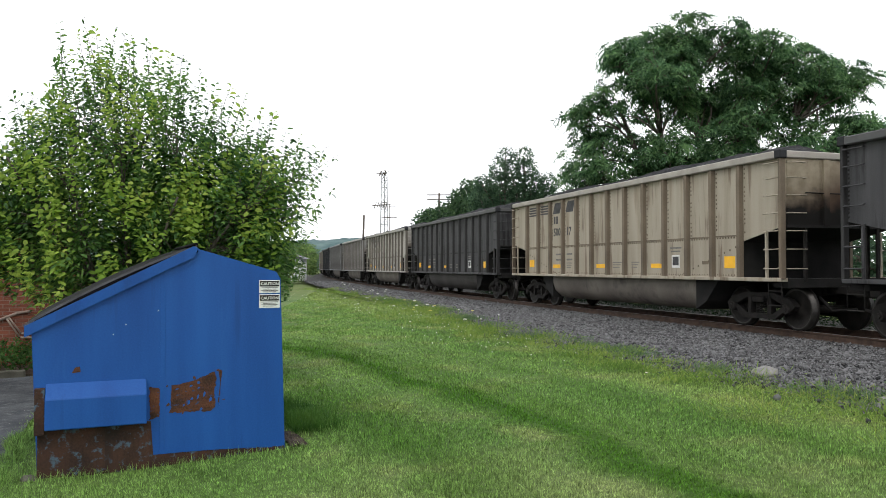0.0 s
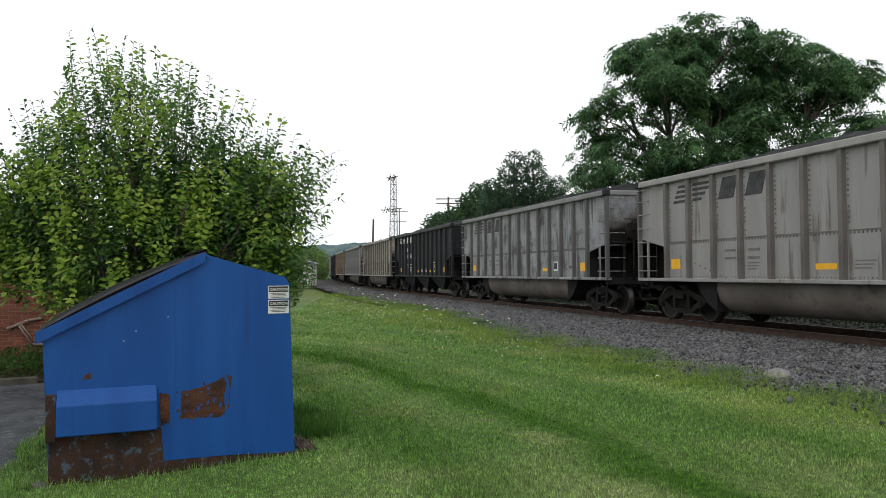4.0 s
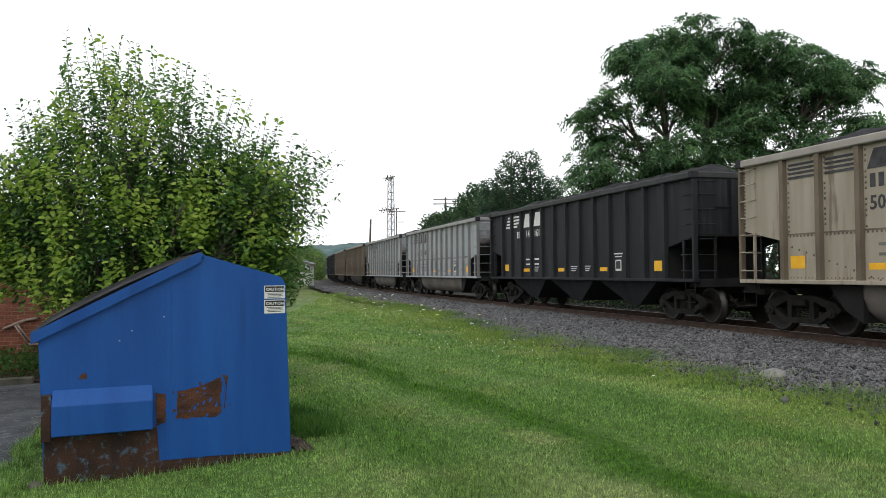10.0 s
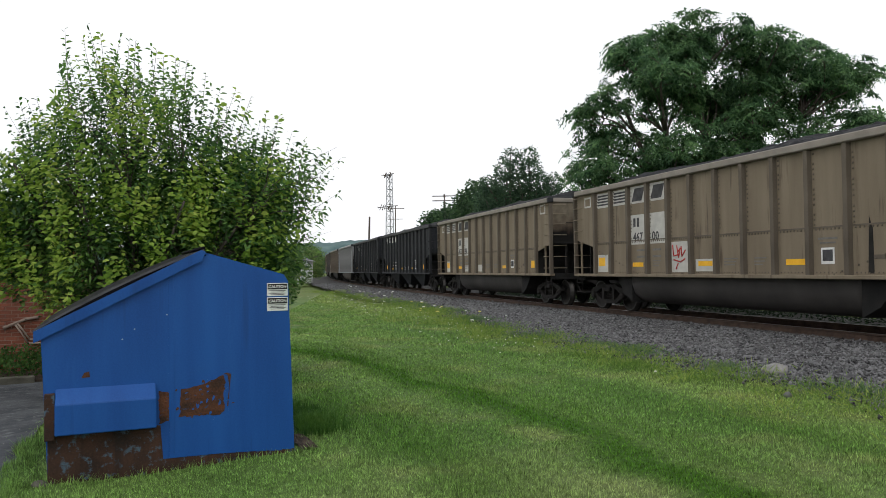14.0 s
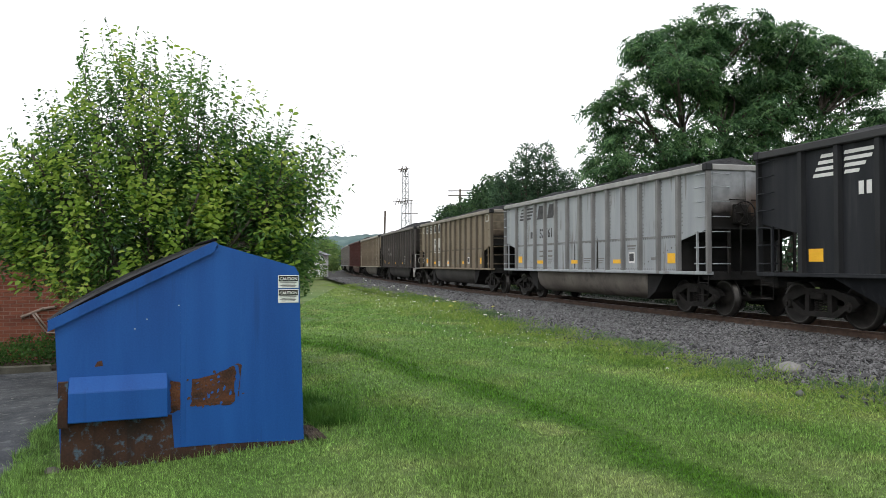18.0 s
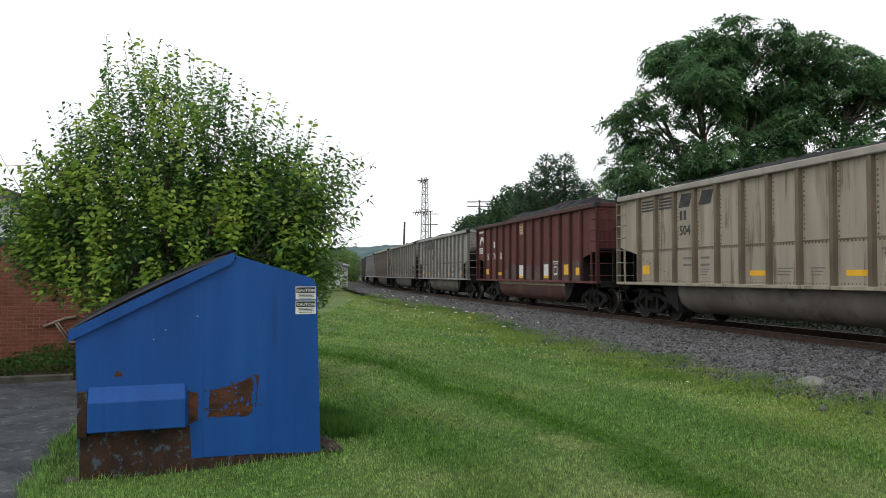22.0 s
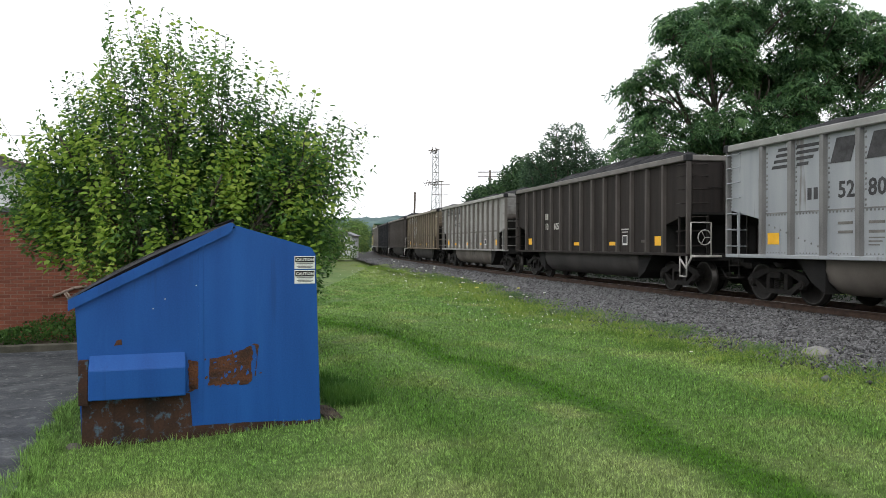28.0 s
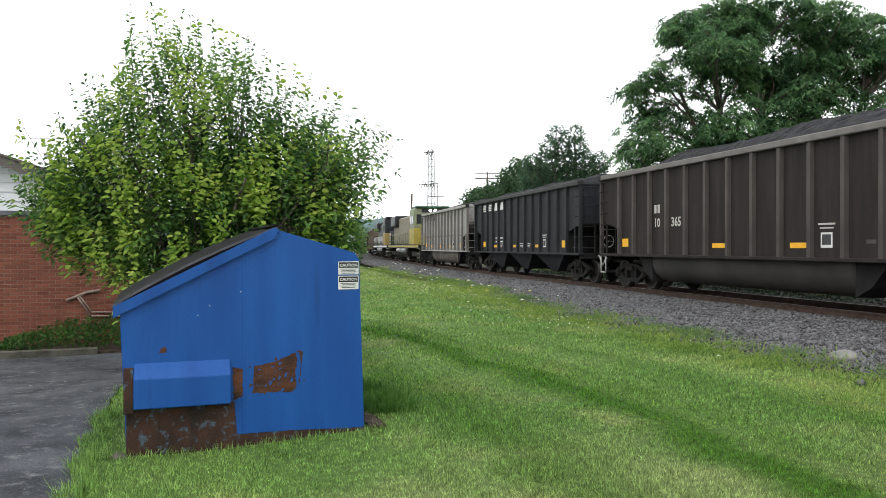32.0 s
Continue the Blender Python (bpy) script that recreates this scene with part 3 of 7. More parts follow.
def verge(s):
    """How far the stones reach from the track's middle onto the lawn."""
    return 6.15 + 0.3 * min(max((11 - s) / 3, 0), 1) - 1.15 * min(max((s - 23) / 10, 0), 1) + 0.32 * noise.noise((s * 0.45, 1.7, 0)) + 0.22 * noise.noise((s * 1.3, 5.1, 0)) - 0.3 * min(max((s - 35) / 20, 0), 1)


def ballast():
    verts, faces = [], []
    ss = [-20 + 0.5 * i for i in range(140)] + [50 + 6 * i for i in range(120)]
    for s in ss:
        for n, z in ((verge(s) + 0.1, -0.03), (verge(s) - 0.5, 0.008), (2.2, 0.02), (1.4, 0.0), (-1.4, 0.0), (-1.9, 0.01), (-3.4, 0.0), (-7.0, -0.03)):
            verts.append(beside(s, n, z + 0.01 * noise.noise((s * 1.1, n, 0))))
    for i in range(len(ss) - 1):
        for k in range(7):
            faces.append((i * 8 + k, i * 8 + k + 1, i * 8 + k + 9, i * 8 + k + 8))
    tagged(place("ballast", raw("ballast", verts, faces, True), M["ballast"]), "grey crushed stone bed under the track", "ballast", kind="structure")


def stones(name, count, s0, s1, inner, size, seed, label):
    """Loose crushed stones as one mesh of small uneven lumps."""
    rng = np.random.default_rng(seed)
    base = np.array([(1, 0, 0), (-1, 0, 0), (0, 1, 0), (0, -1, 0), (0, 0, 1), (0, 0, -1)], float)
    tri = np.array([(0, 2, 4), (2, 1, 4), (1, 3, 4), (3, 0, 4), (2, 0, 5), (1, 2, 5), (3, 1, 5), (0, 3, 5)])
    s = s0 + (s1 - s0) * rng.random(count) ** 1.5
    u = rng.random(count)
    at = np.array([beside(a, inner + (verge(a) + 0.25 * r - inner) * b, 0.0) for a, b, r in zip(s, u, rng.normal(size=count))])
    r = size * np.exp(rng.normal(size=count) * 0.35)
    v = base[None] * (r[:, None, None] * (0.65 + 0.6 * rng.random((count, 6, 1))))
    v[..., 2] *= 0.75
    q = rng.normal(size=(count, 4))
    q /= np.linalg.norm(q, axis=1)[:, None]
    w, x, y, z = q.T
    R = np.stack([1 - 2 * (y * y + z * z), 2 * (x * y - z * w), 2 * (x * z + y * w), 2 * (x * y + z * w), 1 - 2 * (x * x + z * z), 2 * (y * z - x * w),
                  2 * (x * z - y * w), 2 * (y * z + x * w), 1 - 2 * (x * x + y * y)], -1).reshape(-1, 3, 3)
    v = np.einsum("nij,nkj->nki", R, v) + at[:, None] + np.array([0, 0, 0.012])
    tris = (tri[None] + 6 * np.arange(count)[:, None, None]).reshape(-1, 3)
    tagged(place(name, tri_mesh(name, v.reshape(-1, 3), tris), M["stone"]), label, "stones", kind="stuff")


def rails():
    prof = [(-0.07, -0.17), (0.07, -0.17), (0.07, -0.155), (0.012, -0.13), (0.012, -0.045), (0.036, -0.03), (0.036, -0.004), (-0.036, -0.004), (-0.036, -0.03), (-0.012, -0.045), (-0.012, -0.13), (-0.07, -0.155)]
    ss = [-20, -10, 0, 10] + [20 + 8 * i for i in range(85)]
    for side in (0.753, -0.753):
        verts, faces, w = [], [], len(prof)
        for s in ss:
            verts += [beside(s, side + a, RAIL_Z + b) for a, b in prof]
        for i in range(len(ss) - 1):
            for k in range(w):
                faces.append((i * w + k, i * w + (k + 1) % w, (i + 1) * w + (k + 1) % w, (i + 1) * w + k))
        rail = tagged(place("rail", raw("rail", verts, faces), M["rail"]), "rusty brown steel rail on wooden ties", "rail", "track rails", "structure")
        verts = [beside(s, side + a, RAIL_Z + b) for s in ss for a, b in ((-0.03, 0.0), (0.03, 0.0), (0.03, -0.01), (-0.03, -0.01))]
        faces = [(i * 4 + k, i * 4 + (k + 1) % 4, i * 4 + 4 + (k + 1) % 4, i * 4 + 4 + k) for i in range(len(ss) - 1) for k in range(4)]
        place("rail_head", raw("rail_head", verts, faces), M["railhead"], rail, label="polished running surface of the rail")


def ties():
    bm = boxed(-1.3, 1.3, -0.115, 0.115, -0.15, 0.0, 0.012)
    me = mesh_of("tie", bm)
    bed = tagged(thing("railway_ties"), "weathered wooden ties set in the ballast", "railway ties", kind="structure")
    for i in range(130):
        s = -14 + 0.54 * i
        x, y, th = track(s)
        place("tie", me, M["tie"], bed, Matrix.Translation((x, y, 0.012)) @ Matrix.Rotation(th, 4, "Z"))


def blades(name, count, region, height, width, seed, label, material="grass"):
    """Grass blades as one mesh; region gives a place for each pair of random numbers."""
    rng = np.random.default_rng(seed)
    xy = region(rng, count)
    n = len(xy)
    z = np.array([ground_z(a, b) for a, b in xy]) - 0.01
    turn, lean = rng.random(n) * 6.283, rng.normal(size=n) * 0.85
    h = height * (0.55 + 0.8 * rng.random(n))
    far = np.hypot(xy[:, 0], xy[:, 1])
    w = width * far * (0.7 + 0.6 * rng.random(n))
    clump = np.sin(xy[:, 0] * 7.3 + 2 * np.sin(xy[:, 1] * 3.1)) * np.sin(xy[:, 1] * 6.7 + 2 * np.sin(xy[:, 0] * 2.7)) + 0.6 * np.sin(xy[:, 0] * 1.9 + 1.3 * xy[:, 1])
    h = h * (0.85 + 0.03 * far) * (1.0 + 0.35 * clump)
    dx, dy = np.cos(turn), np.sin(turn)
    root = np.stack([xy[:, 0], xy[:, 1], z], -1)
    side = np.stack([dx, dy, 0 * dx], -1) * w[:, None]
    tip = root + np.stack([-dy * lean * h * 0.9, dx * lean * h * 0.9, h], -1)
    verts = np.stack([root - side, root + side, tip], 1).reshape(-1, 3)
    tris = np.arange(3 * n).reshape(-1, 3)
    tagged(place(name, tri_mesh(name, verts, tris), M[material]), label, "grass", kind="stuff")


def on_lawn(x, y):
    """Whether grass grows there: not on the drive, under the dumpster or on the stones."""
    s = (y * math.cos(TRACK_HEAD) - (x - TRACK_X) * math.sin(TRACK_HEAD))
    n = -(x - TRACK_X) * math.cos(TRACK_HEAD) - y * math.sin(TRACK_HEAD)
    if n < verge(s) + 0.1 * math.sin(40 * x + 17 * y):
        return False
    if x < drive_edge(y) - 0.07 * abs(math.sin(91 * x + 57 * y) * math.sin(13 * y)):
        return False
    u, v = (x + 1.36) * 0.9135 + (y - 6.62) * 0.4067, -(x + 1.36) * 0.4067 + (y - 6.62) * 0.9135
    return not (-1.83 < u < 0.0 and -0.05 < v < 1.9)


def drive_edge(y):
    """The drive's edge against the lawn."""
    return -2.57 - 0.42 * (y - 4.0) + 0.02 * math.sin(3 * y) if y < 9 else -4.65 - 0.1 * (y - 9)


def lawn():
    def fan(near, far):
        def region(rng, count):
            r = near * (far / near) ** rng.random(count)
            a = -0.66 + 1.25 * rng.random(count)
            xy = np.stack([r * np.sin(a), r * np.cos(a)], -1)
            return xy[[on_lawn(*p) for p in xy]]
        return region
    blades("grass", 900000, fan(2.8, 150), 0.0245, 0.0005, 5, "short mown green lawn grass")


def base_tufts():
    """Longer grass left standing round the dumpster's foot."""
    def region(rng, count):
        u, v = -2.0 + 2.25 * rng.random(count), -0.02 - 0.10 * np.abs(rng.normal(size=count))
        side = rng.random(count) < 0.3
        u, v = np.where(side, 0.08 + 0.35 * np.abs(rng.normal(size=count)), u), np.where(side, 0.3 + 1.6 * rng.random(count), v)
        return np.stack([-1.36 + 0.9135 * u - 0.4067 * v, 6.62 + 0.4067 * u + 0.9135 * v], -1)
    blades("grass", 900, region, 0.06, 0.0005, 15, "longer uncut grass at the dumpster's foot")

    def lush(rng, count):
        u, v = 0.22 + 0.20 * np.abs(rng.normal(size=count)), 0.45 + 1.3 * rng.random(count)
        return np.stack([-1.36 + 0.9135 * u - 0.4067 * v, 6.62 + 0.4067 * u + 0.9135 * v], -1)
    blades("grass", 4200, lush, 0.085, 0.0006, 19, "lush dark uncut grass beside the dumpster", "grass_lush")


def edge_tufts():
    """Longer ragged grass leaning over the drive's edge."""
    def region(rng, count):
        y = 2.6 + 4.6 * rng.random(count)
        x = np.array([drive_edge(b) for b in y]) + 0.16 * rng.random(count) - 0.06 + 0.04 * np.sin(9 * y)
        return np.stack([x, y], -1)
    blades("grass", 5200, region, 0.062, 0.00055, 17, "ragged longer grass along the drive's edge")


def drive():
    ys = [-6 + 0.5 * i for i in range(46)]
    verts = []
    for y in ys:
        e = drive_edge(y) + 0.03
        for x in (e, e - 1, e - 2.5, e - 5, e - 9, e - 16):
            verts.append((x, y, ground_z(x, y) + 0.012))
    faces = [(j * 6 + i, j * 6 + i + 1, j * 6 + i + 7, j * 6 + i + 6) for j in range(len(ys) - 1) for i in range(5)]
    me = raw("drive", verts, faces, True)
    tagged(place("drive", me, M["asphalt"]), "worn dark asphalt drive beside the lawn", "driveway", kind="structure")


def drive_grit():
    """Pale chips and crumbs lying on the drive."""
    rng = np.random.default_rng(41)
    n = 150
    y = 3.2 + 7.5 * rng.random(n)
    x = np.array([drive_edge(b) for b in y]) - 0.05 - 4.5 * rng.random(n) ** 1.6
    base = np.array([(1, 0, 0), (-1, 0, 0), (0, 1, 0), (0, -1, 0), (0, 0, 1), (0, 0, -1)], float)
    tri = np.array([(0, 2, 4), (2, 1, 4), (1, 3, 4), (3, 0, 4), (2, 0, 5), (1, 2, 5), (3, 1, 5), (0, 3, 5)])
    r = 0.006 * np.exp(rng.normal(size=n) * 0.5)
    at = np.stack([x, y, np.array([ground_z(a, b) for a, b in zip(x, y)]) + 0.014], -1)
    v = base[None] * (r[:, None, None] * (0.6 + 0.9 * rng.random((n, 6, 1)))) * (1, 1, 0.5) + at[:, None]
    tris = (tri[None] + 6 * np.arange(n)[:, None, None]).reshape(-1, 3)
    tagged(place("drive_grit", tri_mesh("drive_grit", v.reshape(-1, 3), tris), M["rock"]), "pale chips scattered on the asphalt", "grit", kind="stuff")


def hills():
    """A wooded ridge far off."""
    def ridge(name, dist, x0, x1, top, seed):
        verts, faces, k = [], [], 420
        for i in range(k + 1):
            x = x0 + (x1 - x0) * i / k
            h = top(x) + 1.6 * noise.noise((x * 0.06, seed, 0)) + 1.0 * noise.noise((x * 0.21, seed, 3)) + 0.9 * noise.noise((x * 0.7, seed, 5))
            verts += [(x, dist, -2), (x, dist + 15, h * 0.6), (x, dist + 60, h), (x, dist + 160, -2)]
        for i in range(k):
            faces += [(i * 4 + a, i * 4 + a + 4, i * 4 + a + 5, i * 4 + a + 1) for a in range(3)]
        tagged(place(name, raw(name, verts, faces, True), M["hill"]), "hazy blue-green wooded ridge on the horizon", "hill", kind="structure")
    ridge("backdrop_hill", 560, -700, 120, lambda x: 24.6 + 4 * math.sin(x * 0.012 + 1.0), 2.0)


ground()
ballast()
rails()
drive()
hills()
drive_grit()


# ---- dumpster, house, trees, masts ----
def ragged(points, step=0.018, depth=0.012):
    """An outline broken up into small uneven steps."""
    out = []
    for (x0, z0), (x1, z1) in zip(points, points[1:] + points[:1]):
        k = max(1, int(math.hypot(x1 - x0, z1 - z0) / step))
        for i in range(k):
            x, z = x0 + (x1 - x0) * i / k, z0 + (z1 - z0) * i / k
            q = noise.noise((x * 41, z * 41, 0.5))
            w = noise.noise((x * 41, z * 41, 7.5))
            out.append((x + depth * q, z + depth * w))
    return out


def dumpster():
    """Front-load dumpster; local x along its side to the right, y into it, z up."""
    root = tagged(thing("dumpster", Matrix.Translation((-1.36, 6.62, 0)) @ Matrix.Rotation(radians(24), 4, "Z")),
                  "blue steel slant-top dumpster, rusted at the bottom, on the lawn", "dumpster")
    W, t = 1.90, 0.02
    outline = [(-1.853, 0.29), (-1.05, 0.29), (-1.03, -0.03), (0.021, -0.035), (-0.022, 1.415), (-0.06, 1.475), (-0.735, 1.672), (-1.90, 1.03)]
    skirt = [(-1.853, -0.12), (-0.9, -0.09), (0.023, -0.05)] + ragged([(0.0215, -0.005), (-0.30, 0.0), (-0.62, 0.012), (-1.03, 0.02)], 0.03, 0.012)[:-8] + [(-1.03, 0.02), (-1.05, 0.29), (-1.853, 0.29)]
    for y0, y1 in ((0, t), (W - t, W)):
        part("side_panel", prism(bmesh.new(), outline, "y", y0, y1), M["blue"], root)
        part("rusted_skirt", prism(bmesh.new(), skirt, "y", y0 - 0.001, y1 + 0.001), M["blue_rusty"], root, "rusted dark bottom of the side")
        # overhanging rim along the slanted top
        rim = prism(bmesh.new(), [(-1.946, 0.985), (-1.946, 1.07), (-0.735, 1.682), (-0.70, 1.667), (-0.735, 1.592)], "y", y0 - 0.035, y0 + 0.006) if y0 == 0 else \
            prism(bmesh.new(), [(-1.946, 0.985), (-1.946, 1.07), (-0.735, 1.682), (-0.70, 1.667), (-0.735, 1.592)], "y", y1 - 0.006, y1 + 0.035)
        part("rim", rim, M["blue"], root)
        out = -1 if y0 == 0 else 1
        f = 0 if y0 == 0 else W
        # fork pocket: a sloped-top box
        sec = [(f, 0.632), (f + out * 0.10, 0.52), (f + out * 0.10, 0.29), (f, 0.275)]
        bm = prism(bmesh.new(), sec, "x", -1.80, -1.085)
        bmesh.ops.bevel(bm, geom=bm.edges[:], offset=0.006, segments=1, affect="EDGES")
        pk = part("fork_pocket", bm, M["blue"], root, "blue welded steel fork pocket")
        part("rusty_edge", boxed(-1.872, -1.802, min(f, f + out * 0.06), max(f, f + out * 0.06), 0.25, 0.60, 0.004), M["blue_rusty"], root, "rusted corner gusset")
        part("weld_strip", boxed(-0.985, -0.945, min(f, f + out * 0.004), max(f, f + out * 0.004), 0.02, 1.50, 0.0015), M["blue"], root, "raised vertical seam")
        if y0 == 0:
            rng = random.Random(3)
            pts = ragged([(-0.905, 0.345), (-0.60, 0.335), (-0.555, 0.37), (-0.56, 0.50), (-0.545, 0.60), (-0.56, 0.655), (-0.64, 0.625), (-0.76, 0.58), (-0.895, 0.56)])
            part("rust_patch", prism(bmesh.new(), pts, "y", -0.003, 0.002), M["rust"], root, "flaking orange-brown rust patch")
            part("rust_patch", prism(bmesh.new(), [(-0.525, 0.40), (-0.512, 0.56), (-0.50, 0.66), (-0.53, 0.672), (-0.56, 0.668), (-0.53, 0.655), (-0.515, 0.56), (-0.535, 0.40)], "y", -0.003, 0.002), M["rust"], root)
            part("rust_patch", prism(bmesh.new(), ragged([(-1.06, 0.30), (-0.985, 0.32), (-0.985, 0.54), (-1.06, 0.56)]), "y", -0.003, 0.002), M["rust"], root)
            part("rust_patch", prism(bmesh.new(), [(-1.62, 0.70), (-1.56, 0.705), (-1.565, 0.748), (-1.60, 0.74)], "y", -0.003, 0.002), M["rust"], root)
            # flecks where the paint lifts round the rust
            for k in range(70):
                x, z = rng.gauss(-0.70, 0.17), rng.gauss(0.47, 0.12)
                if not -0.93 < x < -0.47 or not 0.28 < z < 0.70:
                    continue
                w, h = 0.003 + 0.012 * rng.random(), 0.004 + 0.02 * rng.random()
                part("rust_fleck", prism(bmesh.new(), [(x - w, z - h), (x + w * rng.random(), z - h * 0.6), (x + w, z + h * 0.4), (x, z + h), (x - w * 0.8, z + h * 0.2)], "y", -0.0032 - 0.0008 * rng.random(), 0.002), M["rust"] if k % 3 else M["blue"], root)
            for x, z in ((-1.0, 1.165), (-1.33, 0.985), (-1.24, 1.06), (-1.29, 0.53)):
                part("paint_chip", boxed(x - 0.005, x + 0.005, -0.003, 0.001, z - 0.004, z + 0.004), M["mark_pale"], root)
    # ends, floor, top
    part("front_panel", prism(bmesh.new(), [(-1.853, -0.06), (-1.833, -0.06), (-1.88, 1.03), (-1.90, 1.03)], "y", t, W - t), M["blue"], root)
    part("back_panel", prism(bmesh.new(), [(0.023, -0.02), (-0.02, 1.415), (-0.06, 1.475), (-0.08, 1.46), (-0.042, 1.41), (0.0, -0.02)], "y", t, W - t), M["blue"], root)
    part("floor_plate", prism(bmesh.new(), [(-1.84, 0.02), (0.0, 0.05), (0.0, 0.07), (-1.84, 0.04)], "y", t, W - t), M["blue_rusty"], root)
    part("top_plate", prism(bmesh.new(), [(-0.06, 1.475), (-0.735, 1.672), (-0.735, 1.652), (-0.06, 1.455)], "y", 0.021, W - 0.021), M["blue"], root)
    # two bowed black lids
    for a, b in ((0.0, 0.945), (0.955, 1.90)):
        bm = bmesh.new()
        k, sec = 14, []
        for i in range(k + 1):
            f = i / k
            x, z = -1.955 + 1.245 * f, 1.075 + 0.61 * f + 0.040 * math.sin(math.pi * f) ** 0.8
            sec.append((x, z))
        prism(bm, sec + [(x + 0.014, z - 0.05) for x, z in sec[::-1]], "y", a, b)
        lid = part("lid", bm, M["lid"], root, "bowed black plastic lid")
        part("lid_edge", prism(bmesh.new(), [(x, z + 0.004) for x, z in sec] + [(x + 0.004, z - 0.012) for x, z in sec[::-1]], "y", a - 0.004 if a == 0 else b - 0.01, a + 0.012 if a == 0 else b + 0.004), M["lid_edge"], lid, "paler grey lid edge")
    bm = rod(bmesh.new(), (-0.71, 0.02, 1.70), (-0.71, W - 0.02, 1.70), 0.014)
    part("hinge_rod", bm, M["lid"], root, "lid hinge rod")
    # two caution signs
    for z0, z1 in ((1.293, 1.402), (1.167, 1.282)):
        sign = part("caution_sign", boxed(-0.203, -0.028, -0.0055, 0.0, z0, z1, 0.002), M["sign_white"], root, "white caution sticker with black heading")
        part("heading", boxed(-0.197, -0.034, -0.0085, -0.005, z1 - 0.053, z1 - 0.006), M["sign_black"], sign)
        me = text_mesh("CAUTION", 0.0335, 0.0006, "CENTER")
        place("writing", me, M["sign_white"], sign, Matrix.Translation((-0.1155, -0.0105, z1 - 0.042)) @ Matrix.Rotation(radians(90), 4, "X"))
        for k in range(4):
            zz = z1 - 0.063 - 0.0115 * k
            cut = 0.012 * (k % 2) + 0.006
            part("small_print", boxed(-0.19 + cut, -0.041 - cut, -0.0065, -0.005, zz - 0.0035, zz + 0.0015), M["mark_black"], sign)
    # bare soil at its back corner
    bm = bmesh.new()
    bmesh.ops.create_grid(bm, x_segments=10, y_segments=10, size=0.5)
    for v in bm.verts:
        r = v.co.length
        v.co.z = 0.012 * (1 - (r / 0.6) ** 2) + 0.03 * noise.noise((v.co.x * 6, v.co.y * 6, 2))
        v.co.x *= 0.15
        v.co.y *= 0.6
    tagged(part("soil_patch", bm, M["dirt"], None, "", Matrix.Translation((-1.33, 6.90, 0.0)) @ Matrix.Rotation(radians(24), 4, "Z")), "bare brown soil beside the dumpster", "soil", kind="structure")
    bm = bmesh.new()
    bmesh.ops.create_icosphere(bm, subdivisions=2, radius=0.062)
    for v in bm.verts:
        v.co *= 1 + 0.35 * noise.noise(v.co * 9)
        v.co.z *= 0.6
    tagged(part("stone", bm, M["kerb"], None, "", Matrix.Translation((-3.10, 5.82, -0.075))), "small grey stone at the dumpster's foot", "stone")


WALL = Matrix.Translation((-8.97, 13.64, -0.31)) @ Matrix.Rotation(radians(24), 4, "Z")


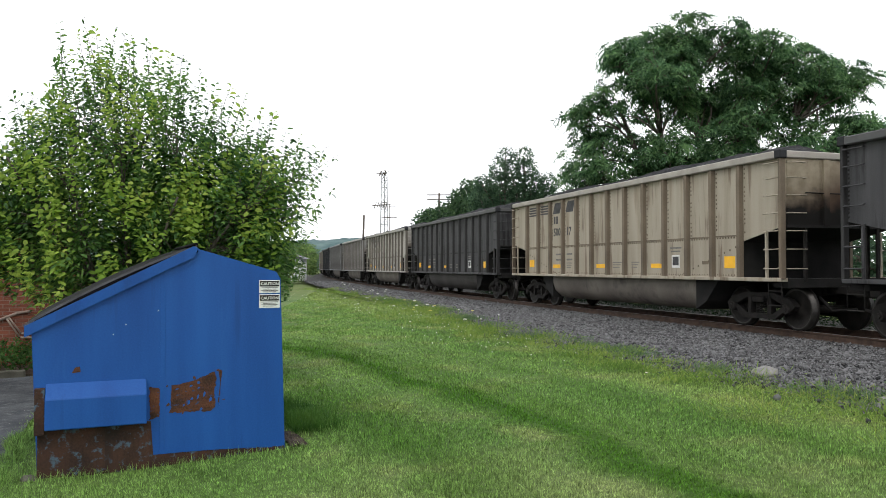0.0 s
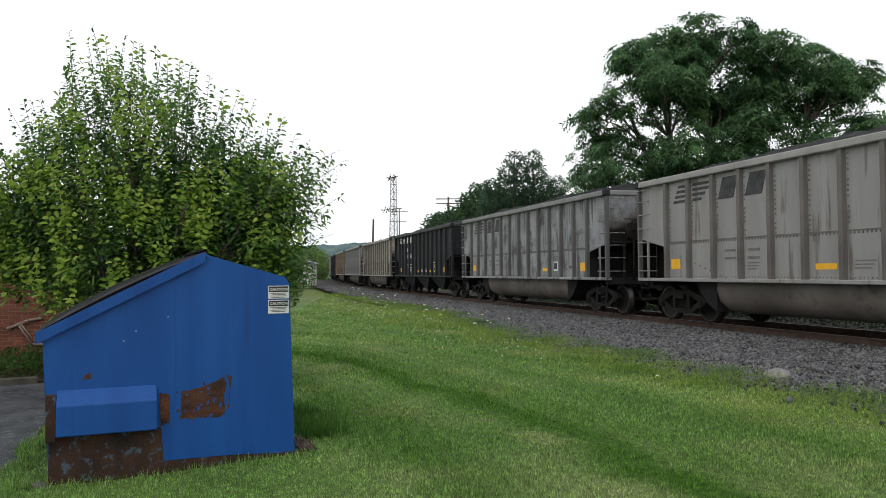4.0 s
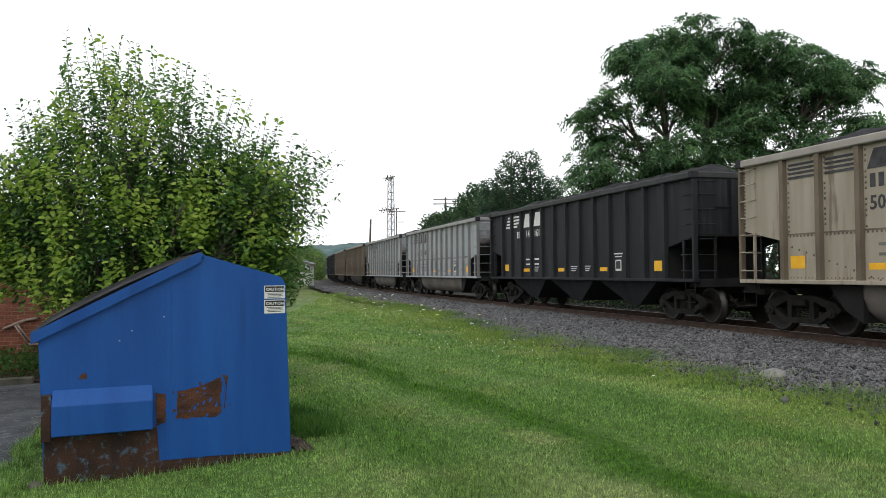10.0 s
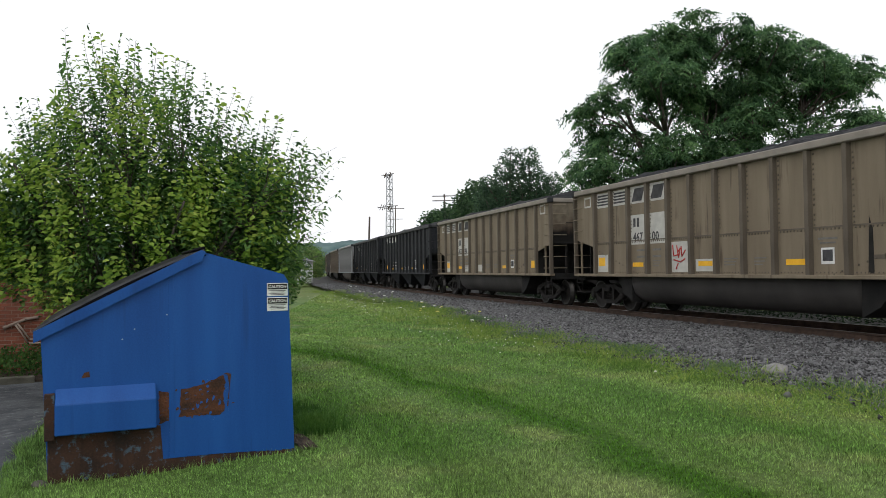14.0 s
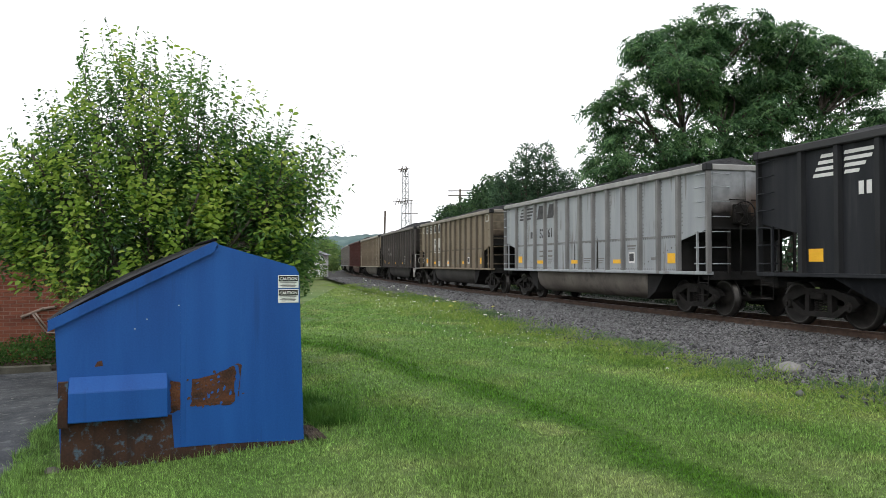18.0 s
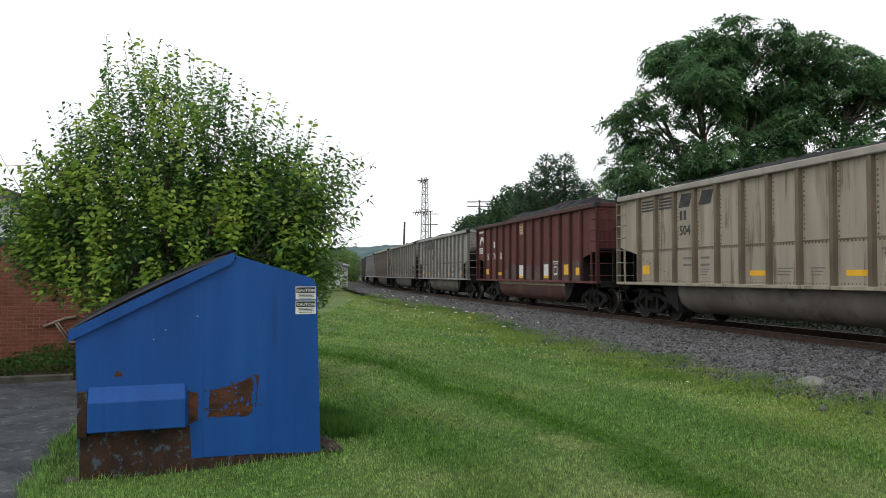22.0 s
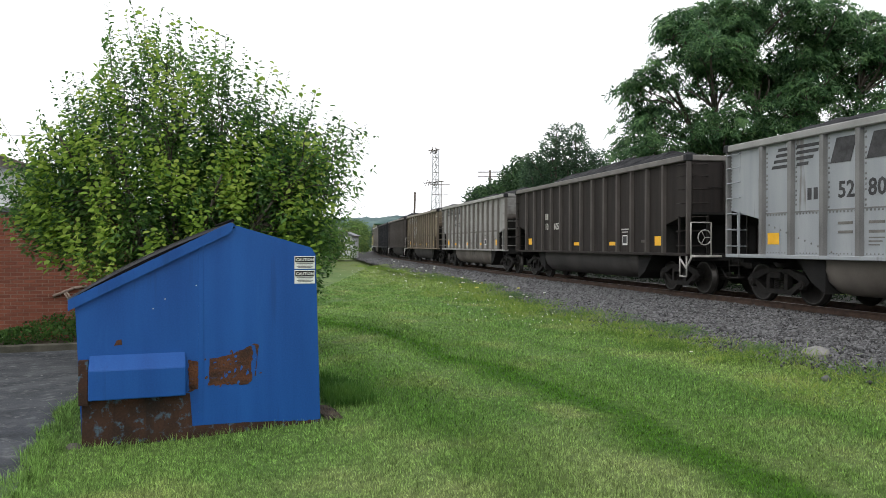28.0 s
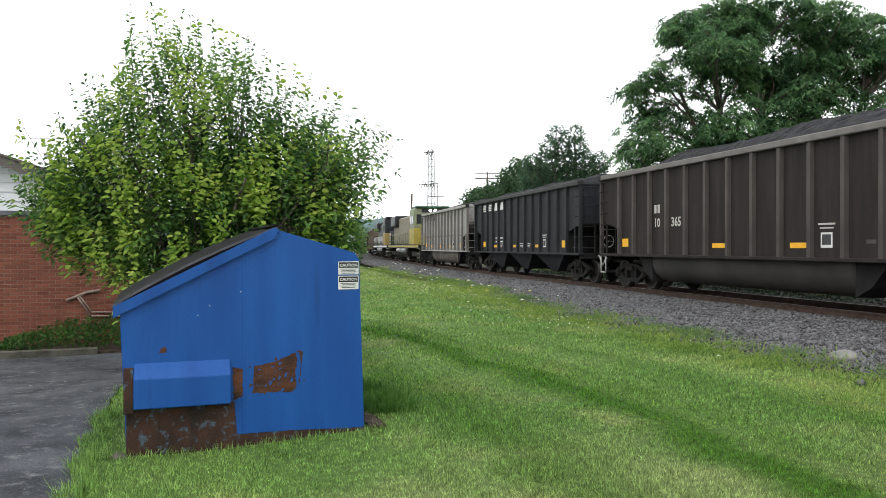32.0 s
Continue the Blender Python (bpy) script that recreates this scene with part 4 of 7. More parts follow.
def house():
    """Brick house, gable end towards the lawn; local x along the gable wall, y into the house."""
    root = tagged(thing("house", WALL), "red brick ranch house with white siding in the gable", "house")
    x0, x1, h, depth = -9.0, 2.35, 2.40, 9.0
    ridge_x = (x0 + x1) / 2
    rise = 0.335
    part("wall", boxed(x0, x1, 0.001, 0.25, -0.3, h), M["mortar"], root, "mortar backing of the brick gable wall")
    part("wall", boxed(x1 - 0.25, x1 - 0.012, 0.25, depth, -0.3, h), M["mortar"], root)
    part("wall", boxed(x0 + 0.012, x0 + 0.25, 0.25, depth, -0.3, h), M["mortar"], root)
    part("wall", boxed(x0, x1, depth, depth + 0.25, -0.3, h), M["mortar"], root)
    part("fascia_band", boxed(x0, x1 + 0.03, -0.05, 0.0, h, h + 0.085, 0.006), M["band"], root, "dark grey metal band above the brick")
    top = h + 0.085 + rise * (x1 - ridge_x)
    part("gable", prism(bmesh.new(), [(x0, h + 0.002), (x1, h + 0.002), (x1, h + 0.09), (ridge_x, top), (x0, h + 0.09)], "y", 0.03, 0.2), M["siding"], root)
    k, z = 0, h + 0.09
    while z < top - 0.1:
        half = (top - z) / rise - 0.05
        bm = prism(bmesh.new(), [(-0.006, z), (0.026, z), (0.028, z + 0.168), (0.018, z + 0.168)], "x", ridge_x - half, ridge_x + half)
        part("siding_board", bm, M["siding"], root)
        z += 0.17
    for side in (1, -1):
        e = ridge_x + side * (x1 - ridge_x + 0.42)
        ze = top - rise * (x1 - ridge_x + 0.42)
        part("rake_board", prism(bmesh.new(), [(ridge_x, top - 0.02), (e, ze - 0.02), (e, ze + 0.155), (ridge_x, top + 0.155)], "y", -0.33, -0.29), M["trim"], root, "brown sloping rake board")
        part("soffit", prism(bmesh.new(), [(ridge_x, top - 0.015), (e, ze - 0.015), (e, ze + 0.0), (ridge_x, top + 0.0)], "y", -0.29, 0.03), M["siding"], root)
        part("roof", prism(bmesh.new(), [(ridge_x, top + 0.157), (e + side * 0.05, ze + 0.14), (e + side * 0.05, ze + 0.18), (ridge_x, top + 0.20)], "y", -0.36, depth + 0.5), M["roof"], root, "brown asphalt shingle roof")
    # conduit on the wall
    bm = bmesh.new()
    rods(bm, [(0.97, -0.03, 0.84), (1.33, -0.03, 0.99), (1.55, -0.03, 1.02)], 0.03)
    part("conduit", bm, M["pipe"], root, "bent metal conduit on the brick")
    for dz in (0.0, -0.07):
        bm = rods(bmesh.new(), [(1.20 + dz * 0.5, -0.04, 0.92 + dz * 0.3), (1.40 + dz * 0.3, -0.04, 0.62 + dz), (2.2, -0.04, 0.58 + dz)], 0.018)
        part("conduit", bm, M["pipe"], root)
    # bricks, in courses
    brick = mesh_of("brick", boxed(-0.096, 0.096, -0.004, 0.02, -0.0268, 0.0268, 0.002))
    rng = random.Random(8)
    count = 0
    far = bmesh.new()
    for r in range(int((h + 0.2) / 0.0677)):
        z = -0.2 + 0.0677 * (r + 0.5)
        x = x1 - (0.104 if r % 2 else 0.208)
        while x > x0 + 0.1:
            if x > -0.4 and z > 0.75 and count < 320:
                place("brick", brick, M["brick"], root, Matrix.Translation((x, -rng.random() * 0.004, z)))
                count += 1
            else:
                j = -rng.random() * 0.004
                box(far, x - 0.096, x + 0.096, j - 0.004, 0.02, z - 0.0268, z + 0.0268)
            x -= 0.208
    ob = part("brickwork", far, M["brick_wall"], root, "red brick courses")
    tagged(ob, kind="stuff")
    # side wall bricks, seen at a slant only
    # kerb, bed and white strip before the wall
    kerb = boxed(-0.15, 1.58, -1.55, -1.40, -0.2, 0.12, 0.015)
    tagged(part("garden_kerb", kerb, M["kerb"], None, "", WALL.copy()), "low weathered concrete kerb round the ivy bed", "kerb", kind="structure")
    tagged(part("planting_bed", boxed(-0.15, 3.4, -1.40, 0.0, -0.2, 0.045), M["dirt"], None, "", WALL.copy()), "soil of the ivy bed at the wall", "soil", kind="structure")
    gutter = tagged(part("downspout", boxed(-0.75, 0.75, -0.05, 0.05, -0.03, 0.03, 0.01), M["white"], None, "", WALL @ pose(-0.35, -0.85, 0.07, 0, -3, 42)), "white metal downspout lying along the bed", "downspout")


def ivy():
    rng = np.random.default_rng(4)
    n = 3600
    x, y = 0.0 + 2.9 * rng.random(n), -1.38 + 1.3 * rng.random(n)
    top = 0.12 + 0.42 * np.clip((x + 0.1) / 1.3, 0.1, 1) * (0.5 + 0.5 * np.sin(3 * x + 4 * y) ** 2) * np.clip((y + 1.5) * 2, 0.2, 1)
    z = 0.05 + top * np.sqrt(rng.random(n))
    pts = np.stack([x, y, z], -1)
    me = leaf_cloud("ivy_bed", pts, 0.055, 0.05, rng, up=0.8)
    tagged(place("ivy_bed", me, M["leaf_ivy"], None, WALL.copy()), "low dark green ivy bed along the brick wall", "ivy", kind="stuff")


def leaf_cloud(name, pts, length, width, rng, up=0.3, droop=0.0, out=None):
    """A mesh of pointed, folded leaves (four triangles each) at the given places."""
    n = len(pts)
    d = rng.normal(size=(n, 3))
    d[:, 2] = d[:, 2] * 0.5 + up - droop
    if out is not None:
        d += out
    d /= np.linalg.norm(d, axis=1)[:, None]
    r = rng.normal(size=(n, 3))
    r[:, 2] *= 0.45
    side = np.cross(d, r)
    side /= np.linalg.norm(side, axis=1)[:, None] + 1e-9
    nrm = np.cross(side, d)
    L = (length * (0.6 + 0.7 * rng.random(n)))[:, None]
    Wd = (width * (0.6 + 0.7 * rng.random(n)))[:, None]
    a, b = pts, pts + d * L
    m = pts + d * L * 0.42
    v = np.stack([a, m + side * Wd * 0.5 + nrm * Wd * 0.16, b, m - side * Wd * 0.5 + nrm * Wd * 0.16, m], 1)
    base = 5 * np.arange(n)[:, None, None]
    tris = (np.array([(0, 1, 4), (1, 2, 4), (2, 3, 4), (3, 0, 4)])[None] + base).reshape(-1, 3)
    return tri_mesh(name, v.reshape(-1, 3), tris)


def limb_mesh(bm, a, b, r0, r1, rng, bend=0.12, steps=4):
    """A bent tapered limb; gives its points."""
    a, b = Vector(a), Vector(b)
    pts = []
    ln = (b - a).length
    off = Vector((rng.normal(), rng.normal(), abs(rng.normal()))) * bend * ln
    for i in range(steps + 1):
        f = i / steps
        pts.append(a.lerp(b, f) + off * math.sin(math.pi * f))
    for i in range(steps):
        rod(bm, pts[i], pts[i + 1], r0 + (r1 - r0) * i / steps, r0 + (r1 - r0) * (i + 1) / steps, 7 if r0 > 0.03 else 5)
    return pts


def flat_leaves(name, pts, dirs, length, width, rng, sag=0.25, tilt=0.35, face=(0, 0, 1.0)):
    """Oval leaves held out along dirs, their faces mostly upwards and their tips bent down (four triangles each)."""
    n = len(pts)
    d = dirs / (np.linalg.norm(dirs, axis=1)[:, None] + 1e-9)
    up = np.array(face) + rng.normal(size=(n, 3)) * tilt
    side = np.cross(d, up)
    side /= np.linalg.norm(side, axis=1)[:, None] + 1e-9
    L = (length * (0.65 + 0.6 * rng.random(n)))[:, None]
    W = (width * (0.7 + 0.5 * rng.random(n)))[:, None]
    low = np.array([0, 0, -1.0])
    m1, m2 = pts + d * L * 0.34 + low * L * sag * 0.06, pts + d * L * 0.70 + low * L * sag * 0.40
    tip = pts + d * L * 0.98 + low * L * sag
    v = np.stack([pts, m1 + side * W * 0.46, m1 - side * W * 0.46, m2 + side * W * 0.40, m2 - side * W * 0.40, tip], 1)
    tris = (np.array([(0, 2, 1), (1, 2, 4), (1, 4, 3), (3, 4, 5)])[None] + 6 * np.arange(n)[:, None, None]).reshape(-1, 3)
    return tri_mesh(name, v.reshape(-1, 3), tris)


def broad_bush():
    """The many-stemmed small tree behind the dumpster: leafy shoots that fan out and up, pale at their ends."""
    rng = np.random.default_rng(21)
    root = tagged(thing("small_tree", Matrix.Translation((-4.0, 11.3, -0.22))), "bushy young broadleaf tree with fresh green leaves", "tree")
    wood = bmesh.new()
    old, old_out, young, young_out = [], [], [], []
    # outline: tall in the middle, a lower shoulder on one side, ragged towards the house
    ox, oz = (-3.5, -3.15, -2.7, -2.4, -1.95, -1.45, -1.0, -0.5, 0.3, 0.42, 0.55, 1.1, 1.3, 1.7, 1.9, 2.1, 2.35), (2.4, 2.95, 3.35, 3.98, 4.36, 4.75, 5.2, 5.1, 4.82, 4.2, 4.28, 4.12, 3.85, 3.84, 3.45, 3.55, 3.0)
    lx_, lz_ = (-3.5, -3.1, -2.6, -1.9, -1.45, -0.9, 1.0, 1.6, 1.95, 2.35), (2.5, 2.25, 1.8, 1.45, 1.25, 0.5, 0.3, 1.0, 1.9, 2.8)
    foot = np.array((-0.35, 0.0, 0.1))

    def shoot(end, dirn, ln, k, fresh=0.0, bare=0.0):
        """One shoot that ends at a place, its leaves standing out to both sides by turns; the last part may be pale."""
        dirn = dirn / np.linalg.norm(dirn)
        side = np.cross(dirn, (0, 0, 1.0) + rng.normal(size=3) * 0.7)
        side /= np.linalg.norm(side) + 1e-9
        f = np.linspace(bare, 1, k)
        bow = np.array([dirn[0], dirn[1], -0.3]) * ln * 0.16
        base = end - dirn * ln
        seg = base + dirn * ln * f[:, None] + bow * (np.sin(math.pi * f))[:, None]
        turn = np.where(np.arange(k) % 2, 1.0, -1.0)[:, None]
        o = side * turn + dirn * (0.35 + 0.5 * f[:, None] ** 3) + np.array([0, 0, -0.1]) + rng.normal(size=(k, 3)) * 0.28
        cut = int(round(k * (1 - fresh)))
        old.append(seg[:cut]), old_out.append(o[:cut]), young.append(seg[cut:]), young_out.append(o[cut:])
        return base

    def fan(p, noise_=0.3, lift=0.35):
        d = np.asarray(p) - foot
        d = d / np.linalg.norm(d)
        return d + rng.normal(size=3) * noise_ + (0, 0, lift)
    # main stems fan out from the foot
    spots = []
    for i in range(17):
        ex = -2.6 + 4.3 * (i + rng.random()) / 17
        top = float(np.interp(ex, ox, oz)) * (0.62 + 0.2 * rng.random())
        spots += limb_mesh(wood, (-0.35 + 0.25 * rng.normal(), 0.2 * rng.normal(), 0), (ex * 0.85, 0.6 * rng.normal(), top), 0.042, 0.014, rng, 0.06, 6)[2:]

    def joined(p, r=0.008):
        want = Vector(p) * 0.82 + Vector((0, 0, -0.1))
        limb_mesh(wood, min(spots, key=lambda q: (q - want).length), p, r, 0.004, rng, 0.07, 3)
    # leaders that stand out of the outline
    for i in range(62):
        ex = -3.15 + 5.45 * (i + 0.7 * rng.random()) / 62
        end = np.array((ex, rng.normal() * 0.45, float(np.interp(ex, ox, oz)) + 0.26 * rng.random() ** 2 - 0.06))
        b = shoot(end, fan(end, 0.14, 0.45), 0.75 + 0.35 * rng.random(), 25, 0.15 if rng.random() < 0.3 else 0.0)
        joined(b, 0.010)
        limb_mesh(wood, b, end, 0.006, 0.002, rng, 0.0, 1)
    for zz in (1.95, 2.3, 2.55, 2.8, 3.05, 3.3, 3.45):
        for q in range(2):
            end = np.array((1.95 + 0.45 * min((zz - 1.6), 1.0) * rng.random() + 0.1, rng.normal() * 0.4, zz))
            b = shoot(end, np.array((1.0, 0.2 * rng.normal(), 0.45 + 0.2 * rng.normal())), 0.7, 13)
            limb_mesh(wood, b, end, 0.006, 0.002, rng, 0.0, 1)
            joined(b, 0.010)
    for zz, xx in ((3.0, -3.25), (2.75, -3.0), (2.45, -3.4), (2.3, -3.0), (2.1, -2.85), (1.9, -2.6), (3.3, -3.0), (3.6, -2.75)):
        end = np.array((xx, -0.1 + rng.normal() * 0.3, zz))
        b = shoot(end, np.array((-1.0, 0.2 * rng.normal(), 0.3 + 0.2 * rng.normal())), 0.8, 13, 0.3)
        limb_mesh(wood, b, end, 0.006, 0.002, rng, 0.0, 1)
        joined(b, 0.010)
    # sprays that fill the crown
    for i in range(780):
        ex = -2.75 + 4.55 * rng.random()
        top, low = float(np.interp(ex, ox, oz)) - (0.5 if ex < -1.2 else 0.28), float(np.interp(ex, lx_, lz_)) + 0.2
        if top - low < 0.15:
            continue
        u = rng.random() ** 0.85
        z = low + (top - low) * u
        deep = 1.15 * math.sqrt(max(0.0, 1 - ((ex + 0.4) / 3.0) ** 2)) * math.sqrt(max(0.1, 1 - u ** 3))
        ey = deep * rng.uniform(-1, 0.85)
        if (ex < -1.2 or u > 0.75) and z > 2.2 and rng.random() < 0.28:
            continue
        p = np.array((ex, ey, z))
        joined(p - (0.1 * (ex + 0.35), 0, 0.3))
        front = ey < -0.35 * deep
        for q in range(5):
            d = fan(p, 0.5, 0.25)
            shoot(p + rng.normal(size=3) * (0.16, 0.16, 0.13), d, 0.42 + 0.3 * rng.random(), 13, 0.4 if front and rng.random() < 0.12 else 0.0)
    # the shaded inside
    for i in range(470):
        p = np.array((-1.0 + 2.4 * rng.random(), -0.3 + 0.9 * rng.random(), 0.5 + 2.9 * rng.random() ** 0.9))
        for q in range(5):
            shoot(p + rng.normal(size=3) * 0.18, fan(p, 0.7, 0.1), 0.42 + 0.3 * rng.random(), 12)
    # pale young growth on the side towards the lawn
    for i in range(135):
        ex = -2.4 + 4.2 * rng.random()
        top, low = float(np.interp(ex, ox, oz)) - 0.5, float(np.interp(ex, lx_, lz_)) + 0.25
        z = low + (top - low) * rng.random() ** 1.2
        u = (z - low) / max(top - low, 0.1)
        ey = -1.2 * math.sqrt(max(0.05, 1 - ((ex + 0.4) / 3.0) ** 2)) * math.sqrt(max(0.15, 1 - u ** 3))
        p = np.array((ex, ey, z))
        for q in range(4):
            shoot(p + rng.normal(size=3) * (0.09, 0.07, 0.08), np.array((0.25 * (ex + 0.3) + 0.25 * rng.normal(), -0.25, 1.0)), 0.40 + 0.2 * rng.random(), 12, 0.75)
    part("trunk", wood, M["bark"], root, "slender grey-brown stems")

    def within(points, ways):
        """Leaves that lie inside the crown's outline."""
        q, w = np.concatenate(points), np.concatenate(ways)
        keep = (q[:, 2] < np.interp(q[:, 0], ox, oz) + 0.32) & (q[:, 2] > np.interp(q[:, 0], lx_, lz_) - 0.12)
        return q[keep], w[keep]
    old, old_out = within(old, old_out)
    young, young_out = within(young, young_out)
    place("crown", flat_leaves("crown", old, old_out, 0.100, 0.041, rng, 0.34, 0.55, (0, -0.1, 1.0)), M["leaf_near"], root, label="crown of oval pointed leaves")
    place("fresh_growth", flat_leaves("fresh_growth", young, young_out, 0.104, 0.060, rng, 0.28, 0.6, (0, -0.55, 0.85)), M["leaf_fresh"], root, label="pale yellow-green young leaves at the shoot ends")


def fronds(name, at, way, length, rng, pairs=7, leaflet=0.16):
    """Pinnate leaves: pairs of narrow leaflets along an arching stalk, two triangles a leaflet."""
    n = len(at)
    way = way / (np.linalg.norm(way, axis=1)[:, None] + 1e-9)
    side = np.cross(way, np.array([0, -0.4, 0.9]) + rng.normal(size=(n, 3)) * 0.6)
    side /= np.linalg.norm(side, axis=1)[:, None] + 1e-9
    ln = (length * (0.65 + 0.6 * rng.random(n)))[:, None]
    out = []
    for k in range(pairs):
        f = 0.18 + 0.82 * k / (pairs - 1)
        p = at + way * ln * f + np.array([0, 0, -1.0]) * ln * 0.75 * f ** 2
        run = way + np.array([0, 0, -1.1]) * f
        for sg in (-1, 1):
            d = side * sg + run * (0.22 + 0.35 * f) + np.array([0, 0, -0.25]) + rng.normal(size=(n, 3)) * 0.3
            d /= np.linalg.norm(d, axis=1)[:, None]
            size = leaflet * (1.1 - 0.45 * abs(f - 0.5)) * (0.8 + 0.4 * rng.random((n, 1)))
            w = run / np.linalg.norm(run, axis=1)[:, None] * size * 0.23
            m = p + d * size * 0.45
            out.append(np.stack([p, m + w, p + d * size + (0, 0, -0.15) * size, m - w], 1))
    v = np.concatenate(out)
    tris = (np.array([(0, 1, 2), (0, 2, 3)])[None] + 4 * np.arange(len(v))[:, None, None]).reshape(-1, 3)
    return tri_mesh(name, v.reshape(-1, 3), tris)


def tall_tree():
    """The big spreading tree behind the train, with drooping pinnate leaves."""
    rng = np.random.default_rng(33)
    root = tagged(thing("tall_tree", Matrix.Translation((10.2, 30.0, 0))), "tall spreading tree with dark green pinnate leaves", "tree")
    wood = bmesh.new()
    stems = []
    for bx, by, tx, ty, tz, r in ((0, 0, -0.4, 0.2, 8.6, 0.28), (-1.2, 0.3, -1.9, 0.4, 8.8, 0.22), (-0.3, 0.1, -3.2, 0.3, 7.6, 0.18), (1.6, 0.1, 3.6, -0.2, 8.0, 0.15), (0.6, 0.6, 1.6, 0.8, 8.6, 0.14)):
        stems += limb_mesh(wood, (bx, by, -0.6), (tx, ty, tz), r, 0.06, rng, 0.03, 8)[3:]
    ox, oz = (-5.7, -5.1, -4.4, -3.85, -3.4, -2.2, -1.3, 0.6, 1.1, 2.6, 3.9, 4.1, 5.0, 6.4), (6.5, 7.2, 8.1, 9.1, 10.3, 10.55, 10.95, 11.05, 10.5, 10.15, 10.35, 9.85, 9.45, 8.95)
    lobes = []
    for i in range(34):
        lx = -4.7 + 10.7 * (i + 0.5 * rng.random()) / 34
        r = 0.55 + 0.3 * rng.random()
        lobes.append((lx, rng.normal() * 0.9, float(np.interp(lx, ox, oz)) - 0.6 * r - 0.15 - 0.3 * (i % 3 == 1), r))
    for i in range(116):
        lx = -4.7 + 10.5 * rng.random()
        top = float(np.interp(lx, ox, oz)) - 1.2
        low = 3.6 + 3.0 * min(max((lx - 4.0) / 2.0, 0), 1)
        lz = low + (top - low) * rng.random() ** 0.8
        # the light comes through between the stems
        if 5.2 < lz < 7.4 and -3.9 < lx < 4.5 and rng.random() < (0.5 if lx < 0.5 else 0.2):
            continue
        lobes.append((lx, rng.normal() * 1.3, lz, 0.55 + 0.35 * rng.random()))
    at, way = [], []
    for lx, ly, lz, r in lobes:
        want = Vector((lx * 0.7, ly * 0.5, lz - 1.6))
        ps = limb_mesh(wood, min(stems, key=lambda q: (q - want).length), (lx, ly, lz - 0.3 * r), 0.055, 0.018, rng, 0.10, 4)
        for q in range(int(19 * r)):
            d = rng.normal(size=3)
            d /= np.linalg.norm(d)
            d[2] = d[2] * 0.8 + 0.15
            end = np.array((lx, ly, lz)) + d * r * (0.5 + 0.6 * rng.random()) * np.array((1.05, 1.05, 0.95))
            if q % 4 == 0:
                limb_mesh(wood, ps[-1], end, 0.02, 0.007, rng, 0.12, 2)
            for w in range(5):
                a = rng.random() * 6.283
                at.append(end + rng.normal(size=3) * 0.06)
                way.append((math.cos(a) + 0.6 * d[0], math.sin(a) + 0.6 * d[1], 0.15 + 0.55 * rng.random()))
    part("trunk", wood, M["bark"], root, "dark trunk with spreading limbs")
    place("crown", fronds("crown", np.array(at), np.array(way), 0.60, rng, 7, 0.18), M["leaf_tall"], root, label="crown of drooping pinnate leaves")


def round_tree(name, at, lobes, seed, leaf, label, density=150, material="leaf_far", trunk=0.2):
    rng = np.random.default_rng(seed)
    root = tagged(thing(name, Matrix.Translation(at)), label, "tree")
    wood = bmesh.new()
    pts, outs = [], []
    for lx, ly, lz, r in lobes:
        limb_mesh(wood, (lx * 0.02, ly * 0.02, 0), (lx, ly, lz), trunk, 0.04, rng, 0.05, 3)
        n = int(density * r * r)
        d = rng.normal(size=(n, 3))
        d /= np.linalg.norm(d, axis=1)[:, None]
        bump = np.array([1 + 0.32 * noise.noise(Vector(v) * 2.6 + Vector((lx, ly, lz))) for v in d])[:, None]
        p = np.array((lx, ly, lz)) + d * r * bump * (0.6 + 0.45 * rng.random((n, 1)))
        keep = p[:, 2] > 0.05
        pts.append(p[keep])
        outs.append(d[keep] * 0.8)
    part("trunk", wood, M["bark"], root)
    place("crown", leaf_cloud("crown", np.concatenate(pts), leaf, leaf * 0.6, rng, up=0.0, out=np.concatenate(outs)), M[material], root)


def along(px_dir, depth, lift=0.0):
    """A place in the distance by its bearing's slope to the right and its depth."""
    return (px_dir * depth, depth, lift)


